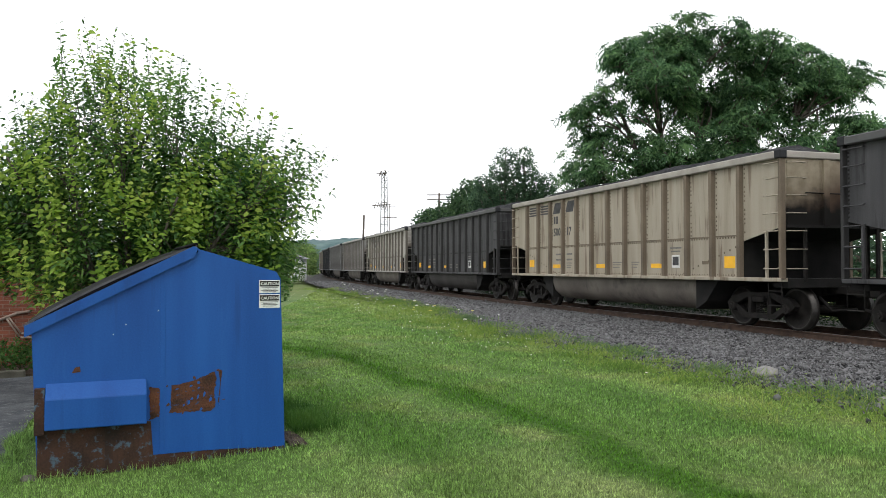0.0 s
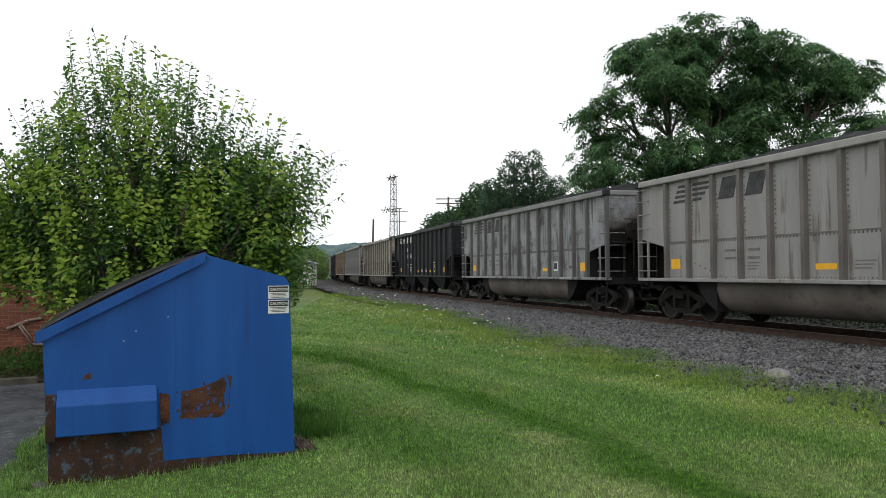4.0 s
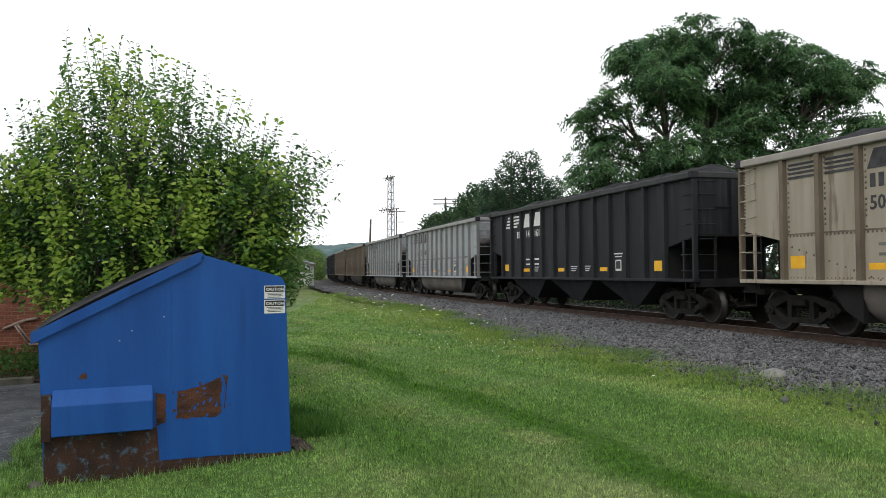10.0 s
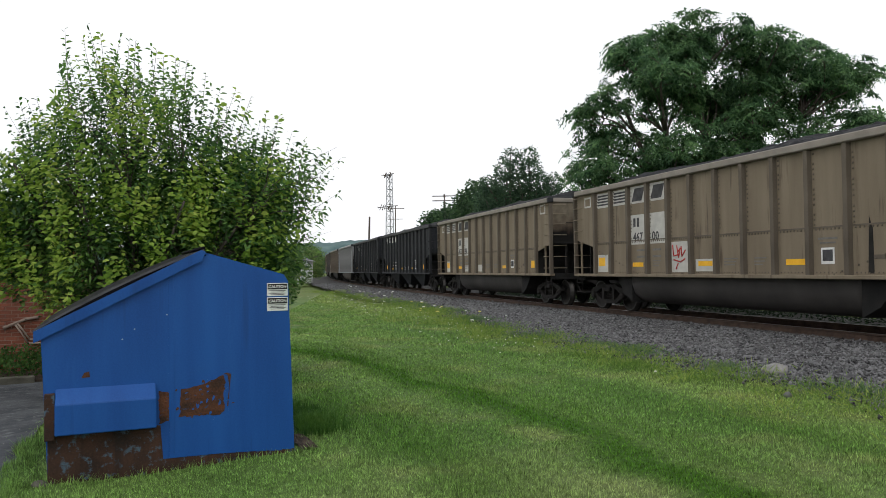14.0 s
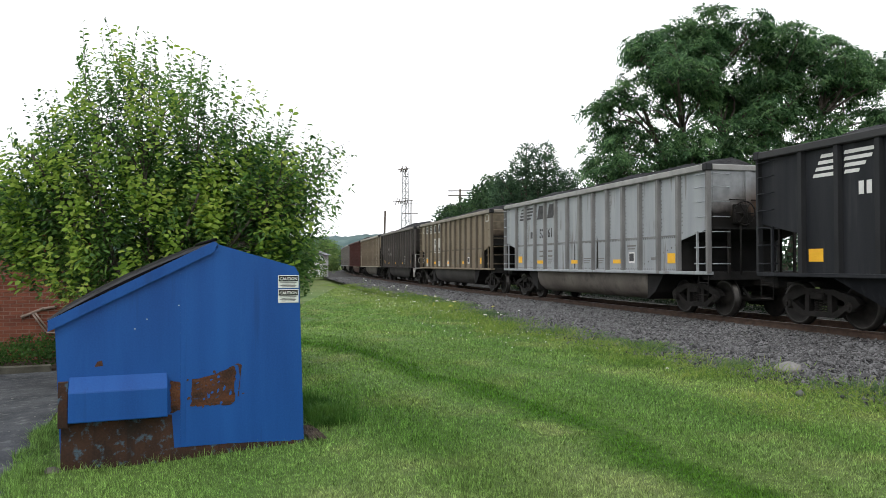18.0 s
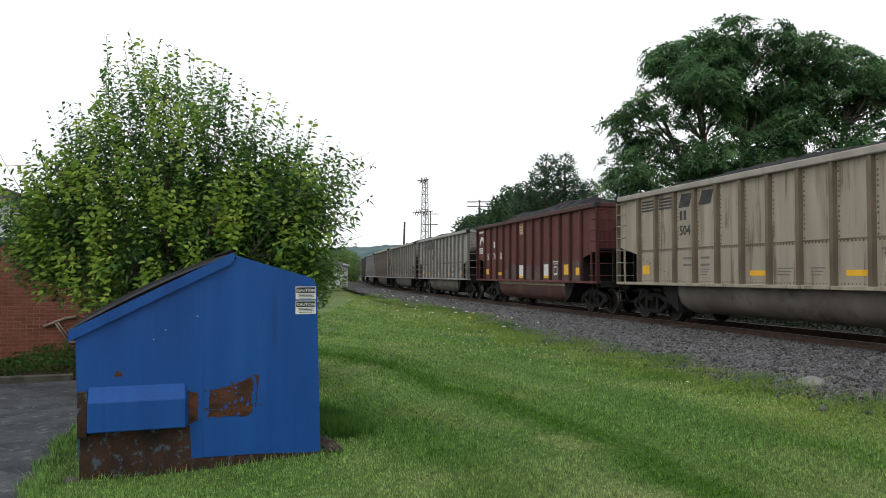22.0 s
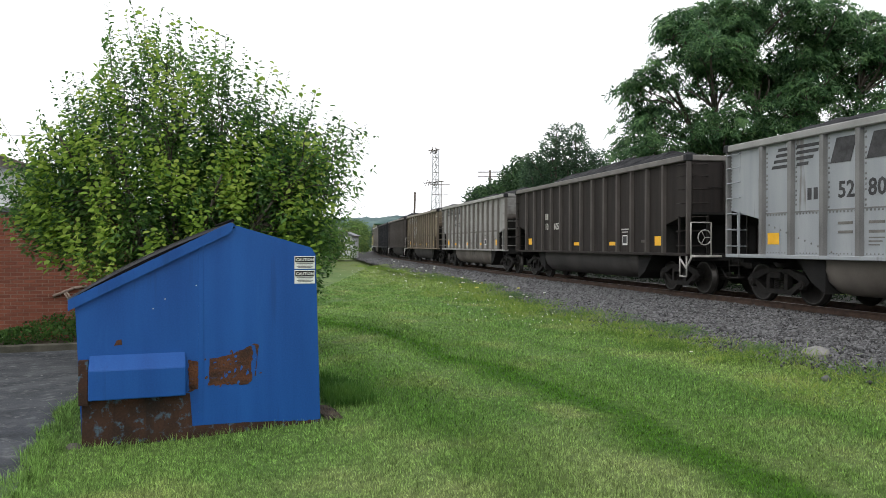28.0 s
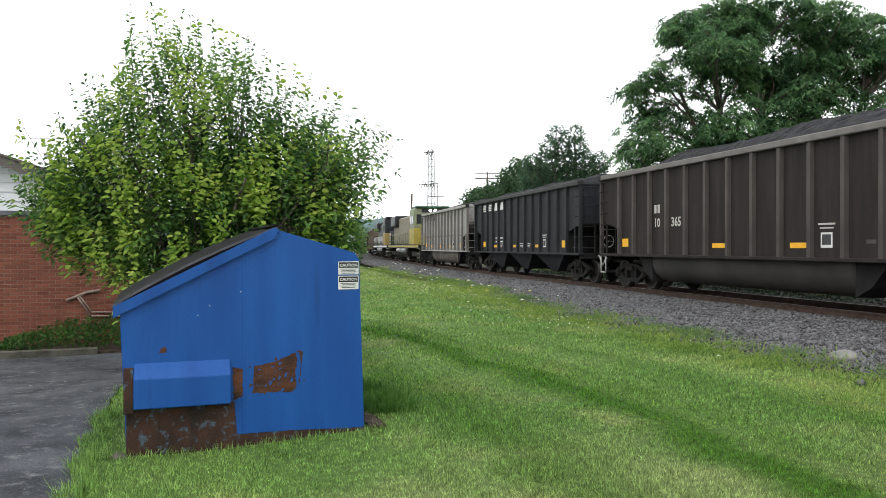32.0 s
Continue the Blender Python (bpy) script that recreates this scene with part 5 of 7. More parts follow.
def background_trees():
    R = random.Random(5)
    # dense dark tree, then a row of lower ones down the line
    round_tree("roadside_tree", along(0.0945, 56), [(cx + 0.35 * math.sin(5 * z + cx), 0.3 * math.cos(7 * z), z, 1.9 * (1 - z / (ht + 1.2)) + 0.35) for cx, ht in ((-0.9, 10.0), (0.9, 10.6), (-2.2, 8.0), (2.1, 8.8), (0.0, 9.0)) for z in [1.5 + 1.0 * k for k in range(int(ht) - 1)]], 51, 0.18, "dense dark green tree behind the railway", 900, "leaf_dark")
    for i, (sl, dep, h, r) in enumerate(((0.054, 68, 7.6, 2.5), (0.028, 76, 8.4, 2.6), (0.004, 84, 7.6, 2.4), (0.075, 62, 7.4, 2.2), (-0.014, 92, 6.0, 2.2), (-0.030, 104, 6.0, 2.2), (-0.044, 118, 6.2, 2.3), (-0.055, 132, 6.0, 2.3))):
        lob = [(R.uniform(-1.8, 1.8), R.uniform(-1, 1), h * R.uniform(0.25, 0.92), r * R.uniform(0.55, 0.9)) for _ in range(14)]
        round_tree("trackside_tree", along(sl, dep), lob, 60 + i, 0.34, "leafy green trees lining the railway", 480, "leaf_far")
    # bushes on the near side, where the line bends out of sight
    for i, (sl, dep, h, r) in enumerate(((-0.170, 165, 5.2, 3.6), (-0.182, 140, 4.8, 3.2), (-0.188, 110, 3.2, 2.2), (-0.205, 84, 2.6, 2.2), (-0.232, 70, 2.8, 2.2), (-0.27, 60, 3.2, 2.4))):
        lob = [(R.uniform(-2.2, 2.2), R.uniform(-1, 1), h * R.uniform(0.3, 0.95), r * R.uniform(0.5, 0.85)) for _ in range(7)]
        round_tree("hedge_tree", along(sl, dep), lob, 80 + i, 0.30, "bushy green growth beside the line", 200, "leaf_hedge")


def hedges():
    """Bushes behind the track."""
    R = random.Random(9)
    for i in range(19):
        s = -20 + 3.9 * i
        x, y, _ = beside(s, -6.8 - R.random() * 1.6, 0)
        lob = [(R.uniform(-2.2, 2.2), R.uniform(-1.2, 1.2), R.uniform(0.4, 2.3), R.uniform(0.8, 1.3)) for _ in range(11)]
        round_tree("trackside_bush", (x, y, 0), lob, 120 + i, 0.17, "dense green bush behind the track", 300, "leaf_dark", 0.05)


def masts():
    at = along(-0.0745, 130)
    root = tagged(thing("lattice_mast", Matrix.Translation(at)), "tall slim lattice mast with antennas at its head", "mast")
    h, w = 17.4, 0.8
    legs = [(-w, -w), (w, -w), (0, w)]
    for x, y in legs:
        part("leg", rod(bmesh.new(), (x, y, 0), (x * 0.55, y * 0.55, h), 0.09, 0.08, 6), M["galvanised"], root)
    bm = bmesh.new()
    for k in range(14):
        z0, z1 = h * k / 14, h * (k + 1) / 14
        for i in range(3):
            (x0, y0), (x1, y1) = legs[i], legs[(i + 1) % 3]
            q0, q1 = 1 - 0.45 * k / 14, 1 - 0.45 * (k + 1) / 14
            rod(bm, (x0 * q0, y0 * q0, z0), (x1 * q1, y1 * q1, z1), 0.04, 0.04, 4)
            rod(bm, (x0 * q1, y0 * q1, z1), (x1 * q1, y1 * q1, z1), 0.04, 0.04, 4)
    part("bracing", bm, M["galvanised"], root)
    for z, spread in ((17.3, 1.0), (11.9, 1.9)):
        bm = bmesh.new()
        rod(bm, (-spread, 0, z), (spread * 0.7, 0, z + 0.3), 0.07, 0.07, 5)
        for k in range(12):
            x = -spread + 1.2 * spread * k / 11
            q = math.sin(k * 2.7 + z)
            rod(bm, (x, -0.3, z - 0.25 - 0.25 * q), (x + 0.35 * q, 0.3, z + 0.35 + 0.3 * q), 0.07, 0.05, 5)
        part("antenna", bm, M["wood_pole"], root, "cluster of dark antennas")
    pole = tagged(thing("power_pole", Matrix.Translation(along(-0.0675, 125))), "wooden power pole with two crossarms", "utility pole")
    part("pole", rod(bmesh.new(), (0, 0, 0), (0, 0, 11.7), 0.11, 0.08, 8), M["wood_pole"], pole)
    for z, r in ((11.3, 1.7), (9.6, 1.4)):
        part("crossarm", boxed(-r * 0.85, r * 0.85, -0.05, 0.05, z - 0.05, z + 0.05), M["wood_pole"], pole)
    pole = tagged(thing("power_pole", Matrix.Translation(along(-0.1035, 95))), "bare dark wooden pole beside the line", "utility pole")
    part("pole", rod(bmesh.new(), (0, 0, 0), (0.25, 0, 8.0), 0.15, 0.11, 8), M["wood_pole"], pole)
    bm = rods(bmesh.new(), [(-1.0, 0, 3.0), (-1.0, 0, 4.8), (1.4, 0, 4.9)], 0.05, 5)
    part("bracket", bm, M["galvanised"], pole)
    pole = tagged(thing("power_pole", Matrix.Translation(along(-0.004, 82))), "wooden power pole among the trees", "utility pole")
    part("pole", rod(bmesh.new(), (0, 0, 0), (0, 0, 9.4), 0.12, 0.09, 8), M["wood_pole"], pole)
    for z in (9.2, 8.7):
        part("crossarm", boxed(-1.3, 1.3, -0.05, 0.05, z - 0.05, z + 0.05), M["wood_pole"], pole)


def far_house():
    root = tagged(thing("far_house", Matrix.Translation(along(-0.212, 88))), "small pale house glimpsed behind the bushes", "house")
    part("wall", boxed(-2.6, 2.6, 0, 4, 0, 2.6), M["siding"], root)
    part("roof", prism(bmesh.new(), [(-2.9, 2.55), (2.9, 2.55), (0, 3.7)], "y", -0.3, 4.3), M["band"], root)
    part("window", boxed(-0.8, 0.6, -0.04, 0.02, 1.0, 2.0), M["loco_glass"], root)


def lump(name, at, r, label, material="rock", seed=1):
    bm = bmesh.new()
    bmesh.ops.create_icosphere(bm, subdivisions=2, radius=r)
    for v in bm.verts:
        v.co *= 1 + 0.4 * noise.noise(v.co * (0.9 / r) + Vector((seed, 0, 0)))
        v.co.z *= 0.6
    tagged(part(name, bm, M[material], None, "", Matrix.Translation(at)), label, "rock")


def weeds():
    """Tufts and flowers along the edge of the stones."""
    rng = np.random.default_rng(12)
    # standing tufts of long grass, in clumps of different size
    pts, outs, low, low_out = [], [], [], []
    for i in range(170):
        s = 7.5 + 50 * rng.random() ** 0.9
        v = verge(s) + 0.55 * abs(rng.normal()) * (1 + s / 40) - 0.12
        c = np.array(beside(s, v, 0.0))
        big = rng.random() < 0.22
        n = 330 if big else 90
        r, hh = (0.30, 0.10) if big else (0.14, 0.04)
        p = c + rng.normal(size=(n, 3)) * (r, r, 0)
        p[:, 2] = (1.7 if big else 1.0) * hh * rng.random(n) ** 1.6
        pts.append(p)
        outs.append((p - c) * (1.6, 1.6, 0) + rng.normal(size=(n, 3)) * 0.35 + (0, 0, 0.9))
    # rank grass and leafy weeds where the stones end
    for i in range(34):
        s = 9 + 30 * rng.random()
        c = np.array(beside(s, verge(s) - 0.45 + 0.5 * rng.random(), 0.0))
        n, r = 120 + int(160 * rng.random()), 0.12 + 0.2 * rng.random()
        p = c + rng.normal(size=(n, 3)) * (r, r, 0)
        p[:, 2] = (0.03 + 0.12 * rng.random()) * rng.random(n)
        low.append(p)
        low_out.append(rng.normal(size=(n, 3)) * 0.5 + (0, 0, 0.5))
    me = leaf_cloud("weeds", np.concatenate(pts), 0.105, 0.010, rng, up=0.4, out=np.concatenate(outs))
    tagged(place("weeds", me, M["weed"]), "rough tufts of long grass along the stone bed", "weeds", kind="stuff")
    me = leaf_cloud("leafy_weeds", np.concatenate(low), 0.065, 0.020, rng, up=0.3, out=np.concatenate(low_out))
    tagged(place("leafy_weeds", me, M["weed_blue"]), "low grey-green leafy weeds at the edge of the stones", "weeds", kind="stuff")
    # weeds beyond the track, their near-black colour standing in for the train's shadow
    n = 26000
    s_, q = -4 + 52 * rng.random(n), rng.random(n)
    p = np.array([beside(a, -2.3 - 3.8 * b, 0.0) for a, b in zip(s_, q)])
    p[:, 2] = rng.random(n) * (0.10 + 1.0 * q)
    me = leaf_cloud("far_weeds", p, 0.13, 0.035, rng, up=0.5)
    tagged(place("far_weeds", me, M["leaf_low"]), "weeds beyond the track, coloured dark for the train's shade", "weeds", kind="stuff")
    # tiny white clover heads scattered over the rougher lawn
    n = 520
    s_ = 15 + 34 * rng.random(n) ** 0.8
    c = np.array([beside(a, verge(a) + 0.05 + (0.5 + 0.035 * a) * abs(b), 0.05) for a, b in zip(s_, rng.normal(size=n))])
    quad = np.array([(1, 0, 0), (-1, 0, 0), (0, 1, 0), (0, -1, 0), (0, 0, 1), (0, 0, -1)], float) * 0.011
    tri = np.array([(0, 2, 4), (2, 1, 4), (1, 3, 4), (3, 0, 4), (2, 0, 5), (1, 2, 5), (3, 1, 5), (0, 3, 5)])
    v = quad[None] * (0.6 + 0.8 * rng.random((n, 1, 1))) + c[:, None]
    me = tri_mesh("clover", v.reshape(-1, 3), (tri[None] + 6 * np.arange(n)[:, None, None]).reshape(-1, 3))
    tagged(place("clover", me, M["petal"]), "tiny white clover heads scattered in the grass", "flowers", kind="stuff")
    # white flower heads on thin stems
    head = bmesh.new()
    for k in range(9):
        a = k * 2.4
        q = 0.016 * math.sqrt(k)
        bmesh.ops.create_icosphere(head, subdivisions=1, radius=0.013, matrix=Matrix.Translation((q * math.cos(a), q * math.sin(a), -q * 0.2)))
    head = mesh_of("flower_head", head)
    for i in range(52):
        s = 20 + 30 * rng.random()
        v = verge(s) + 0.3 + 1.1 * abs(rng.normal())
        if i < 7:
            s, v = 6 + 9 * rng.random(), verge(5) + 0.3 + 0.9 * rng.random()
        x, y, _ = beside(s, v, 0)
        h = (0.07 if i < 7 else 0.22) + 0.45 * rng.random() ** 1.5 * (s > 15)
        fl = tagged(thing("wildflower", Matrix.Translation((x, y, 0))), "white wildflower on a thin stem by the stones", "flower", "wildflowers on the verge")
        part("stem", rod(bmesh.new(), (0, 0, -0.01), (0.03, 0, h), 0.004, 0.003, 4), M["weed"], fl)
        place("flower_head", head, M["petal"] if rng.random() < 0.8 else M["petal_yellow"], fl, Matrix.Translation((0.03, 0, h)) @ Matrix.Scale(0.5 if i < 7 else 0.5 + 0.55 * rng.random(), 4))


M["leaf_dark"] = leaf_material("dark_needles", (0.034, 0.068, 0.040), (0.064, 0.122, 0.068), (0.11, 0.19, 0.10))
# leaf colours lowered to hold the shade behind the train
M["leaf_low"] = leaf_material("shade_dark_weeds", (0.010, 0.022, 0.010), (0.018, 0.038, 0.016), (0.035, 0.065, 0.028))
M["lid_edge"] = surface("pale_lid_edge", (0.05, 0.05, 0.053), (0.10, 0.10, 0.105), 6, 0.6, bump=0)
M["leaf_hedge"] = leaf_material("pale_hedge_leaves", (0.07, 0.13, 0.04), (0.13, 0.22, 0.06), (0.25, 0.34, 0.10))
M["brick_wall"] = surface("red_brick_courses", (0.12, 0.034, 0.021), (0.29, 0.10, 0.06), 3, 0.9, fine=40, bump=0.4, island=0.35, stain=(0.50, 0.43, 0.38), stain_at=0.64, stain_scale=2.2)
dumpster()
broad_bush()
tall_tree()
background_trees()
hedges()
masts()
far_house()
lump("rock", (4.46, 10.72, 0.06), 0.18, "pale grey rock at the edge of the stones")
for px, py, pr, ps in ((5.2, 8.9, 0.11, 2), (4.9, 8.6, 0.08, 3), (5.9, 10.2, 0.08, 4), (12.2, 12.6, 0.14, 5)):
    lump("rock", (px, py, 0.04), pr, "small pale rock among the crushed stone", "rock", ps)


# ---- the train ----
RIBS = [-6.0 + i for i in range(13)]
CACHE = {}


def cached(key, build):
    if key not in CACHE:
        CACHE[key] = build()
    return CACHE[key]


def one_box(*a, bevel=0.0):
    return cached(("box", a, bevel), lambda: mesh_of("box", boxed(*a, bevel=bevel)))


def side_sheet(side):
    """A side sheet with the slanted cut-outs over the end platforms."""
    y = side * 1.47
    pts = [(-6.02, 1.12), (6.02, 1.12), (6.02, 1.92), (7.33, 2.2), (7.33, 3.65), (-7.33, 3.65), (-7.33, 2.2), (-6.02, 1.92)]
    return mesh_of("side_sheet", prism(bmesh.new(), pts, "y", min(y, y - side * 0.02), max(y, y - side * 0.02)))


def rib_mesh():
    bm = prism(bmesh.new(), [(-0.075, 0.0), (-0.055, -0.095), (0.055, -0.095), (0.075, 0.0)], "z", 1.13, 3.62)
    return mesh_of("rib", bm)


def rivet_mesh():
    """Rivets of the lower seam, the sill and the slanted braces as small low studs."""
    v, f = [], []

    def stud(x, z, r=0.021):
        k = len(v)
        v.extend([(x - r, -1.471, z - r), (x + r, -1.471, z - r), (x + r, -1.471, z + r), (x - r, -1.471, z + r), (x, -1.471 - r, z)])
        f.extend([(k, k + 1, k + 4), (k + 1, k + 2, k + 4), (k + 2, k + 3, k + 4), (k + 3, k, k + 4)])
    for i in range(120):
        x = -5.95 + 0.1 * i
        stud(x, 2.02)
        stud(x, 1.175, 0.015)
    for sg in (1, -1):
        for i in range(12):
            stud(sg * (5.8 - 0.2 * i), 1.80 - 0.06 * i)
        for i in range(18):
            stud(sg * 7.26, 2.28 + 0.08 * i, 0.022)
    for x in RIBS:
        for i in range(16):
            if (i * 7 + int(x * 3)) % 5:
                stud(x + 0.12, 2.12 + 0.1 * i, 0.021)
    return raw("rivets", v, f)


def end_sheet(sg):
    """The closed end of the box over the platform, with its slanted floor."""
    pts = [(sg * 7.35, 2.2), (sg * 7.35, 3.65), (sg * 7.32, 3.65), (sg * 7.32, 2.2)]
    return mesh_of("end_sheet", prism(bmesh.new(), pts, "y", -1.47, 1.47))


def slope_sheet(sg):
    pts = [(sg * 7.32, 2.2), (sg * 5.2, 1.75), (sg * 5.1, 1.1), (sg * 5.06, 1.1), (sg * 5.1, 1.80), (sg * 7.30, 2.24)]
    return mesh_of("slope_sheet", prism(bmesh.new(), pts, "y", -1.445, 1.445))


def tub_mesh():
    """The belly between the trucks: rounded sides, cut off steeply at its ends."""
    bm = bmesh.new()
    sec = [(-1.36, 1.1), (-1.36, 0.80), (-1.28, 0.55), (-1.08, 0.37), (-0.8, 0.30), (0.8, 0.30), (1.08, 0.37), (1.28, 0.55), (1.36, 0.80), (1.36, 1.1)]
    rings = []
    for x, k in ((-4.12, 0.94), (-4.0, 1.0), (-2, 1.0), (0, 1.0), (2, 1.0), (4.0, 1.0), (4.12, 0.94)):
        rings.append([bm.verts.new((x, y * (0.75 + 0.25 * k), 1.1 - (1.1 - z) * k)) for y, z in sec])
    for a, b in zip(rings, rings[1:]):
        for i in range(len(sec) - 1):
            bm.faces.new((a[i], a[i + 1], b[i + 1], b[i])).smooth = True
    bm.faces.new(rings[0]), bm.faces.new(rings[-1][::-1])
    bmesh.ops.recalc_face_normals(bm, faces=bm.faces[:])
    return mesh_of("tub", bm)


def tub_end_mesh(sg):
    """The sloping plates between the belly and a truck, black to stand for shade."""
    bm = bmesh.new()
    prism(bm, [(sg * 4.125, 0.33), (sg * 4.55, 0.55), (sg * 5.0, 1.04), (sg * 4.125, 1.04)], "y", -1.345, 1.345)
    return mesh_of("tub_end", bm)


def end_rib_mesh(sg):
    """An upright channel on a car's end, with rivets down one side."""
    bm = bmesh.new()
    for y in (-0.42, 0.42):
        box(bm, min(sg * 7.351, sg * 7.41), max(sg * 7.351, sg * 7.41), y - 0.07, y + 0.07, 2.2, 3.6)
    for y in (-1.38, -0.54, 0.54, 1.38):
        for k in range(15):
            z = 2.28 + 0.09 * k
            box(bm, min(sg * 7.35, sg * 7.366), max(sg * 7.35, sg * 7.366), y - 0.017, y + 0.017, z - 0.017, z + 0.017)
    return mesh_of("end_rib", bm)


def brake_wheel_mesh(sg):
    """A spoked hand-brake wheel on a housing and its post."""
    bm = bmesh.new()
    c = Vector((sg * 7.62, -0.68, 2.55))
    pts = [c + Vector((0, 0.29 * math.cos(a), 0.29 * math.sin(a))) for a in [math.pi * k / 9 for k in range(19)]]
    rods(bm, pts, 0.02, 5)
    for k in range(0, 18, 3):
        rod(bm, c, pts[k], 0.014, 0.014, 4)
    rod(bm, c + Vector((-sg * 0.25, 0, 0)), c + Vector((sg * 0.03, 0, 0)), 0.06, 0.06, 8)
    box(bm, min(sg * 7.36, sg * 7.5), max(sg * 7.36, sg * 7.5), -0.86, -0.50, 2.30, 2.78, 0.02)
    rod(bm, (sg * 7.45, -0.68, 2.3), (sg * 7.45, -0.68, 1.05), 0.025, 0.025, 6)
    return mesh_of("brake_wheel", bm)


def hopper_mesh():
    """One discharge hopper: a wedge tapering downwards."""
    bm = bmesh.new()
    top = [(-1.75, -1.38, 1.1), (1.75, -1.38, 1.1), (1.75, 1.38, 1.1), (-1.75, 1.38, 1.1)]
    low = [(-0.28, -1.1, 0.36), (0.28, -1.1, 0.36), (0.28, 1.1, 0.36), (-0.28, 1.1, 0.36)]
    a, b = [bm.verts.new(p) for p in top], [bm.verts.new(p) for p in low]
    bm.faces.new(a), bm.faces.new(b[::-1])
    for i in range(4):
        bm.faces.new((a[i], b[i], b[(i + 1) % 4], a[(i + 1) % 4]))
    bmesh.ops.recalc_face_normals(bm, faces=bm.faces[:])
    return mesh_of("hopper", bm)


def coal_mesh(height, seed):
    nx, ny = 110, 18
    v, f = [], []
    for i in range(nx + 1):
        for j in range(ny + 1):
            x, y = -7.25 + 14.5 * i / nx, -1.44 + 2.88 * j / ny
            e = min(1, (7.3 - abs(x)) / (3.2 if height > 0.65 else 1.3)) ** 0.8 * min(1, (1.47 - abs(y)) / 1.3) ** 0.7
            z = 3.50 + (height + 0.16) * e * (0.95 + (0.06 if height > 0.65 else 0.04) * math.sin(x * 0.9 + seed)) + 0.05 * noise.noise((x * 2.2 + seed, y * 2.2, 0)) + 0.05 * noise.noise((x * 6 + seed, y * 6, 1)) + 0.03 * noise.noise((x * 15, y * 15, seed))
            v.append((x, y, z))
    for i in range(nx):
        for j in range(ny):
            a = i * (ny + 1) + j
            f.append((a, a + ny + 1, a + ny + 2, a + 1))
    return raw("coal_load", v, f)


def truck_meshes():
    out = {}
    # cast side frame: an arched top bar, a sagging bottom bar and two columns
    bm = bmesh.new()
    a, b = -0.07, 0.07
    prism(bm, [(-1.12, 0.52), (-0.98, 0.66), (-0.42, 0.80), (0.42, 0.80), (0.98, 0.66), (1.12, 0.52), (0.98, 0.42), (0.85, 0.5), (0.4, 0.68), (-0.4, 0.68), (-0.85, 0.5), (-0.98, 0.42)], "y", a, b)
    prism(bm, [(-0.92, 0.5), (-0.5, 0.22), (0.5, 0.22), (0.92, 0.5), (0.80, 0.54), (0.42, 0.33), (-0.42, 0.33), (-0.80, 0.54)], "y", a, b)
    for sg in (-1, 1):
        prism(bm, [(sg * 0.26, 0.3), (sg * 0.38, 0.3), (sg * 0.38, 0.72), (sg * 0.26, 0.72)], "y", a, b)
    out["side_frame"] = mesh_of("side_frame", bm)
    bm = bmesh.new()
    for x in (-0.13, 0.0, 0.13):
        for k in range(5):
            z = 0.34 + 0.05 * k
            rod(bm, (x, 0, z), (x, 0, z + 0.03), 0.06, 0.05, 8)
    out["springs"] = mesh_of("springs", bm)
    out["bolster"] = mesh_of("bolster", boxed(-0.2, 0.2, -1.12, 1.12, 0.58, 0.72, 0.02))
    bm = bmesh.new()
    rod(bm, (0, 0, 0), (0, -0.13, 0), 0.115, 0.10, 10)
    rod(bm, (0, -0.13, 0), (0, -0.15, 0), 0.06, 0.05, 6)
    out["bearing_cap"] = mesh_of("bearing_cap", bm)
    bm = bmesh.new()
    for y in (-0.753, 0.753):
        s = 1 if y > 0 else -1
        prof = [(0.0, 0.07), (0.11, 0.07), (0.14, 0.02), (0.36, 0.035), (0.40, 0.065), (0.457, 0.065), (0.457, -0.055), (0.485, -0.065), (0.485, -0.095), (0.40, -0.07), (0.36, -0.045), (0.14, -0.03), (0.0, -0.08)]
        k, rings = 24, []
        for r, d in prof:
            rings.append([bm.verts.new((r * math.cos(6.28318 * i / k), y + s * d, r * math.sin(6.28318 * i / k))) for i in range(k)] if r else [bm.verts.new((0, y + s * d, 0))])
        for a, b in zip(rings, rings[1:]):
            for i in range(k):
                q = (a[i % len(a)], b[i % len(b)], b[(i + 1) % len(b)], a[(i + 1) % len(a)])
                fc = [p for n_, p in enumerate(q) if p not in q[:n_]]
                if len(fc) > 2:
                    bm.faces.new(fc).smooth = True
    rod(bm, (0, -0.7, 0), (0, 0.7, 0), 0.08, 0.08, 8)
    bmesh.ops.recalc_face_normals(bm, faces=bm.faces[:])
    for fc in bm.faces:
        if all(0.42 < math.hypot(v.co.x, v.co.z) < 0.46 for v in fc.verts) or all(0.39 < math.hypot(v.co.x, v.co.z) < 0.46 and abs(abs(v.co.y) - 0.818) < 0.01 for v in fc.verts):
            fc.material_index = 1
    out["wheelset"] = mesh_of("wheelset", bm)
    out["wheelset"].materials.append(M["wheel"])
    out["wheelset"].materials.append(M["tread"])
    bm = bmesh.new()
    for y in (-0.753, 0.753):
        s = 1 if y > 0 else -1
        k = 24
        for r0, r1, d0, d1 in ((0.4575, 0.4575, 0.06, -0.05), (0.43, 0.4575, 0.067, 0.0655)):
            a = [bm.verts.new((r0 * math.cos(6.28318 * i / k), y + s * d0, r0 * math.sin(6.28318 * i / k))) for i in range(k)]
            b = [bm.verts.new((r1 * math.cos(6.28318 * i / k), y + s * d1, r1 * math.sin(6.28318 * i / k))) for i in range(k)]
            for i in range(k):
                bm.faces.new((a[i], a[(i + 1) % k], b[(i + 1) % k], b[i])).smooth = True
    out["tread"] = mesh_of("tread", bm)
    return out


WHEELS = []


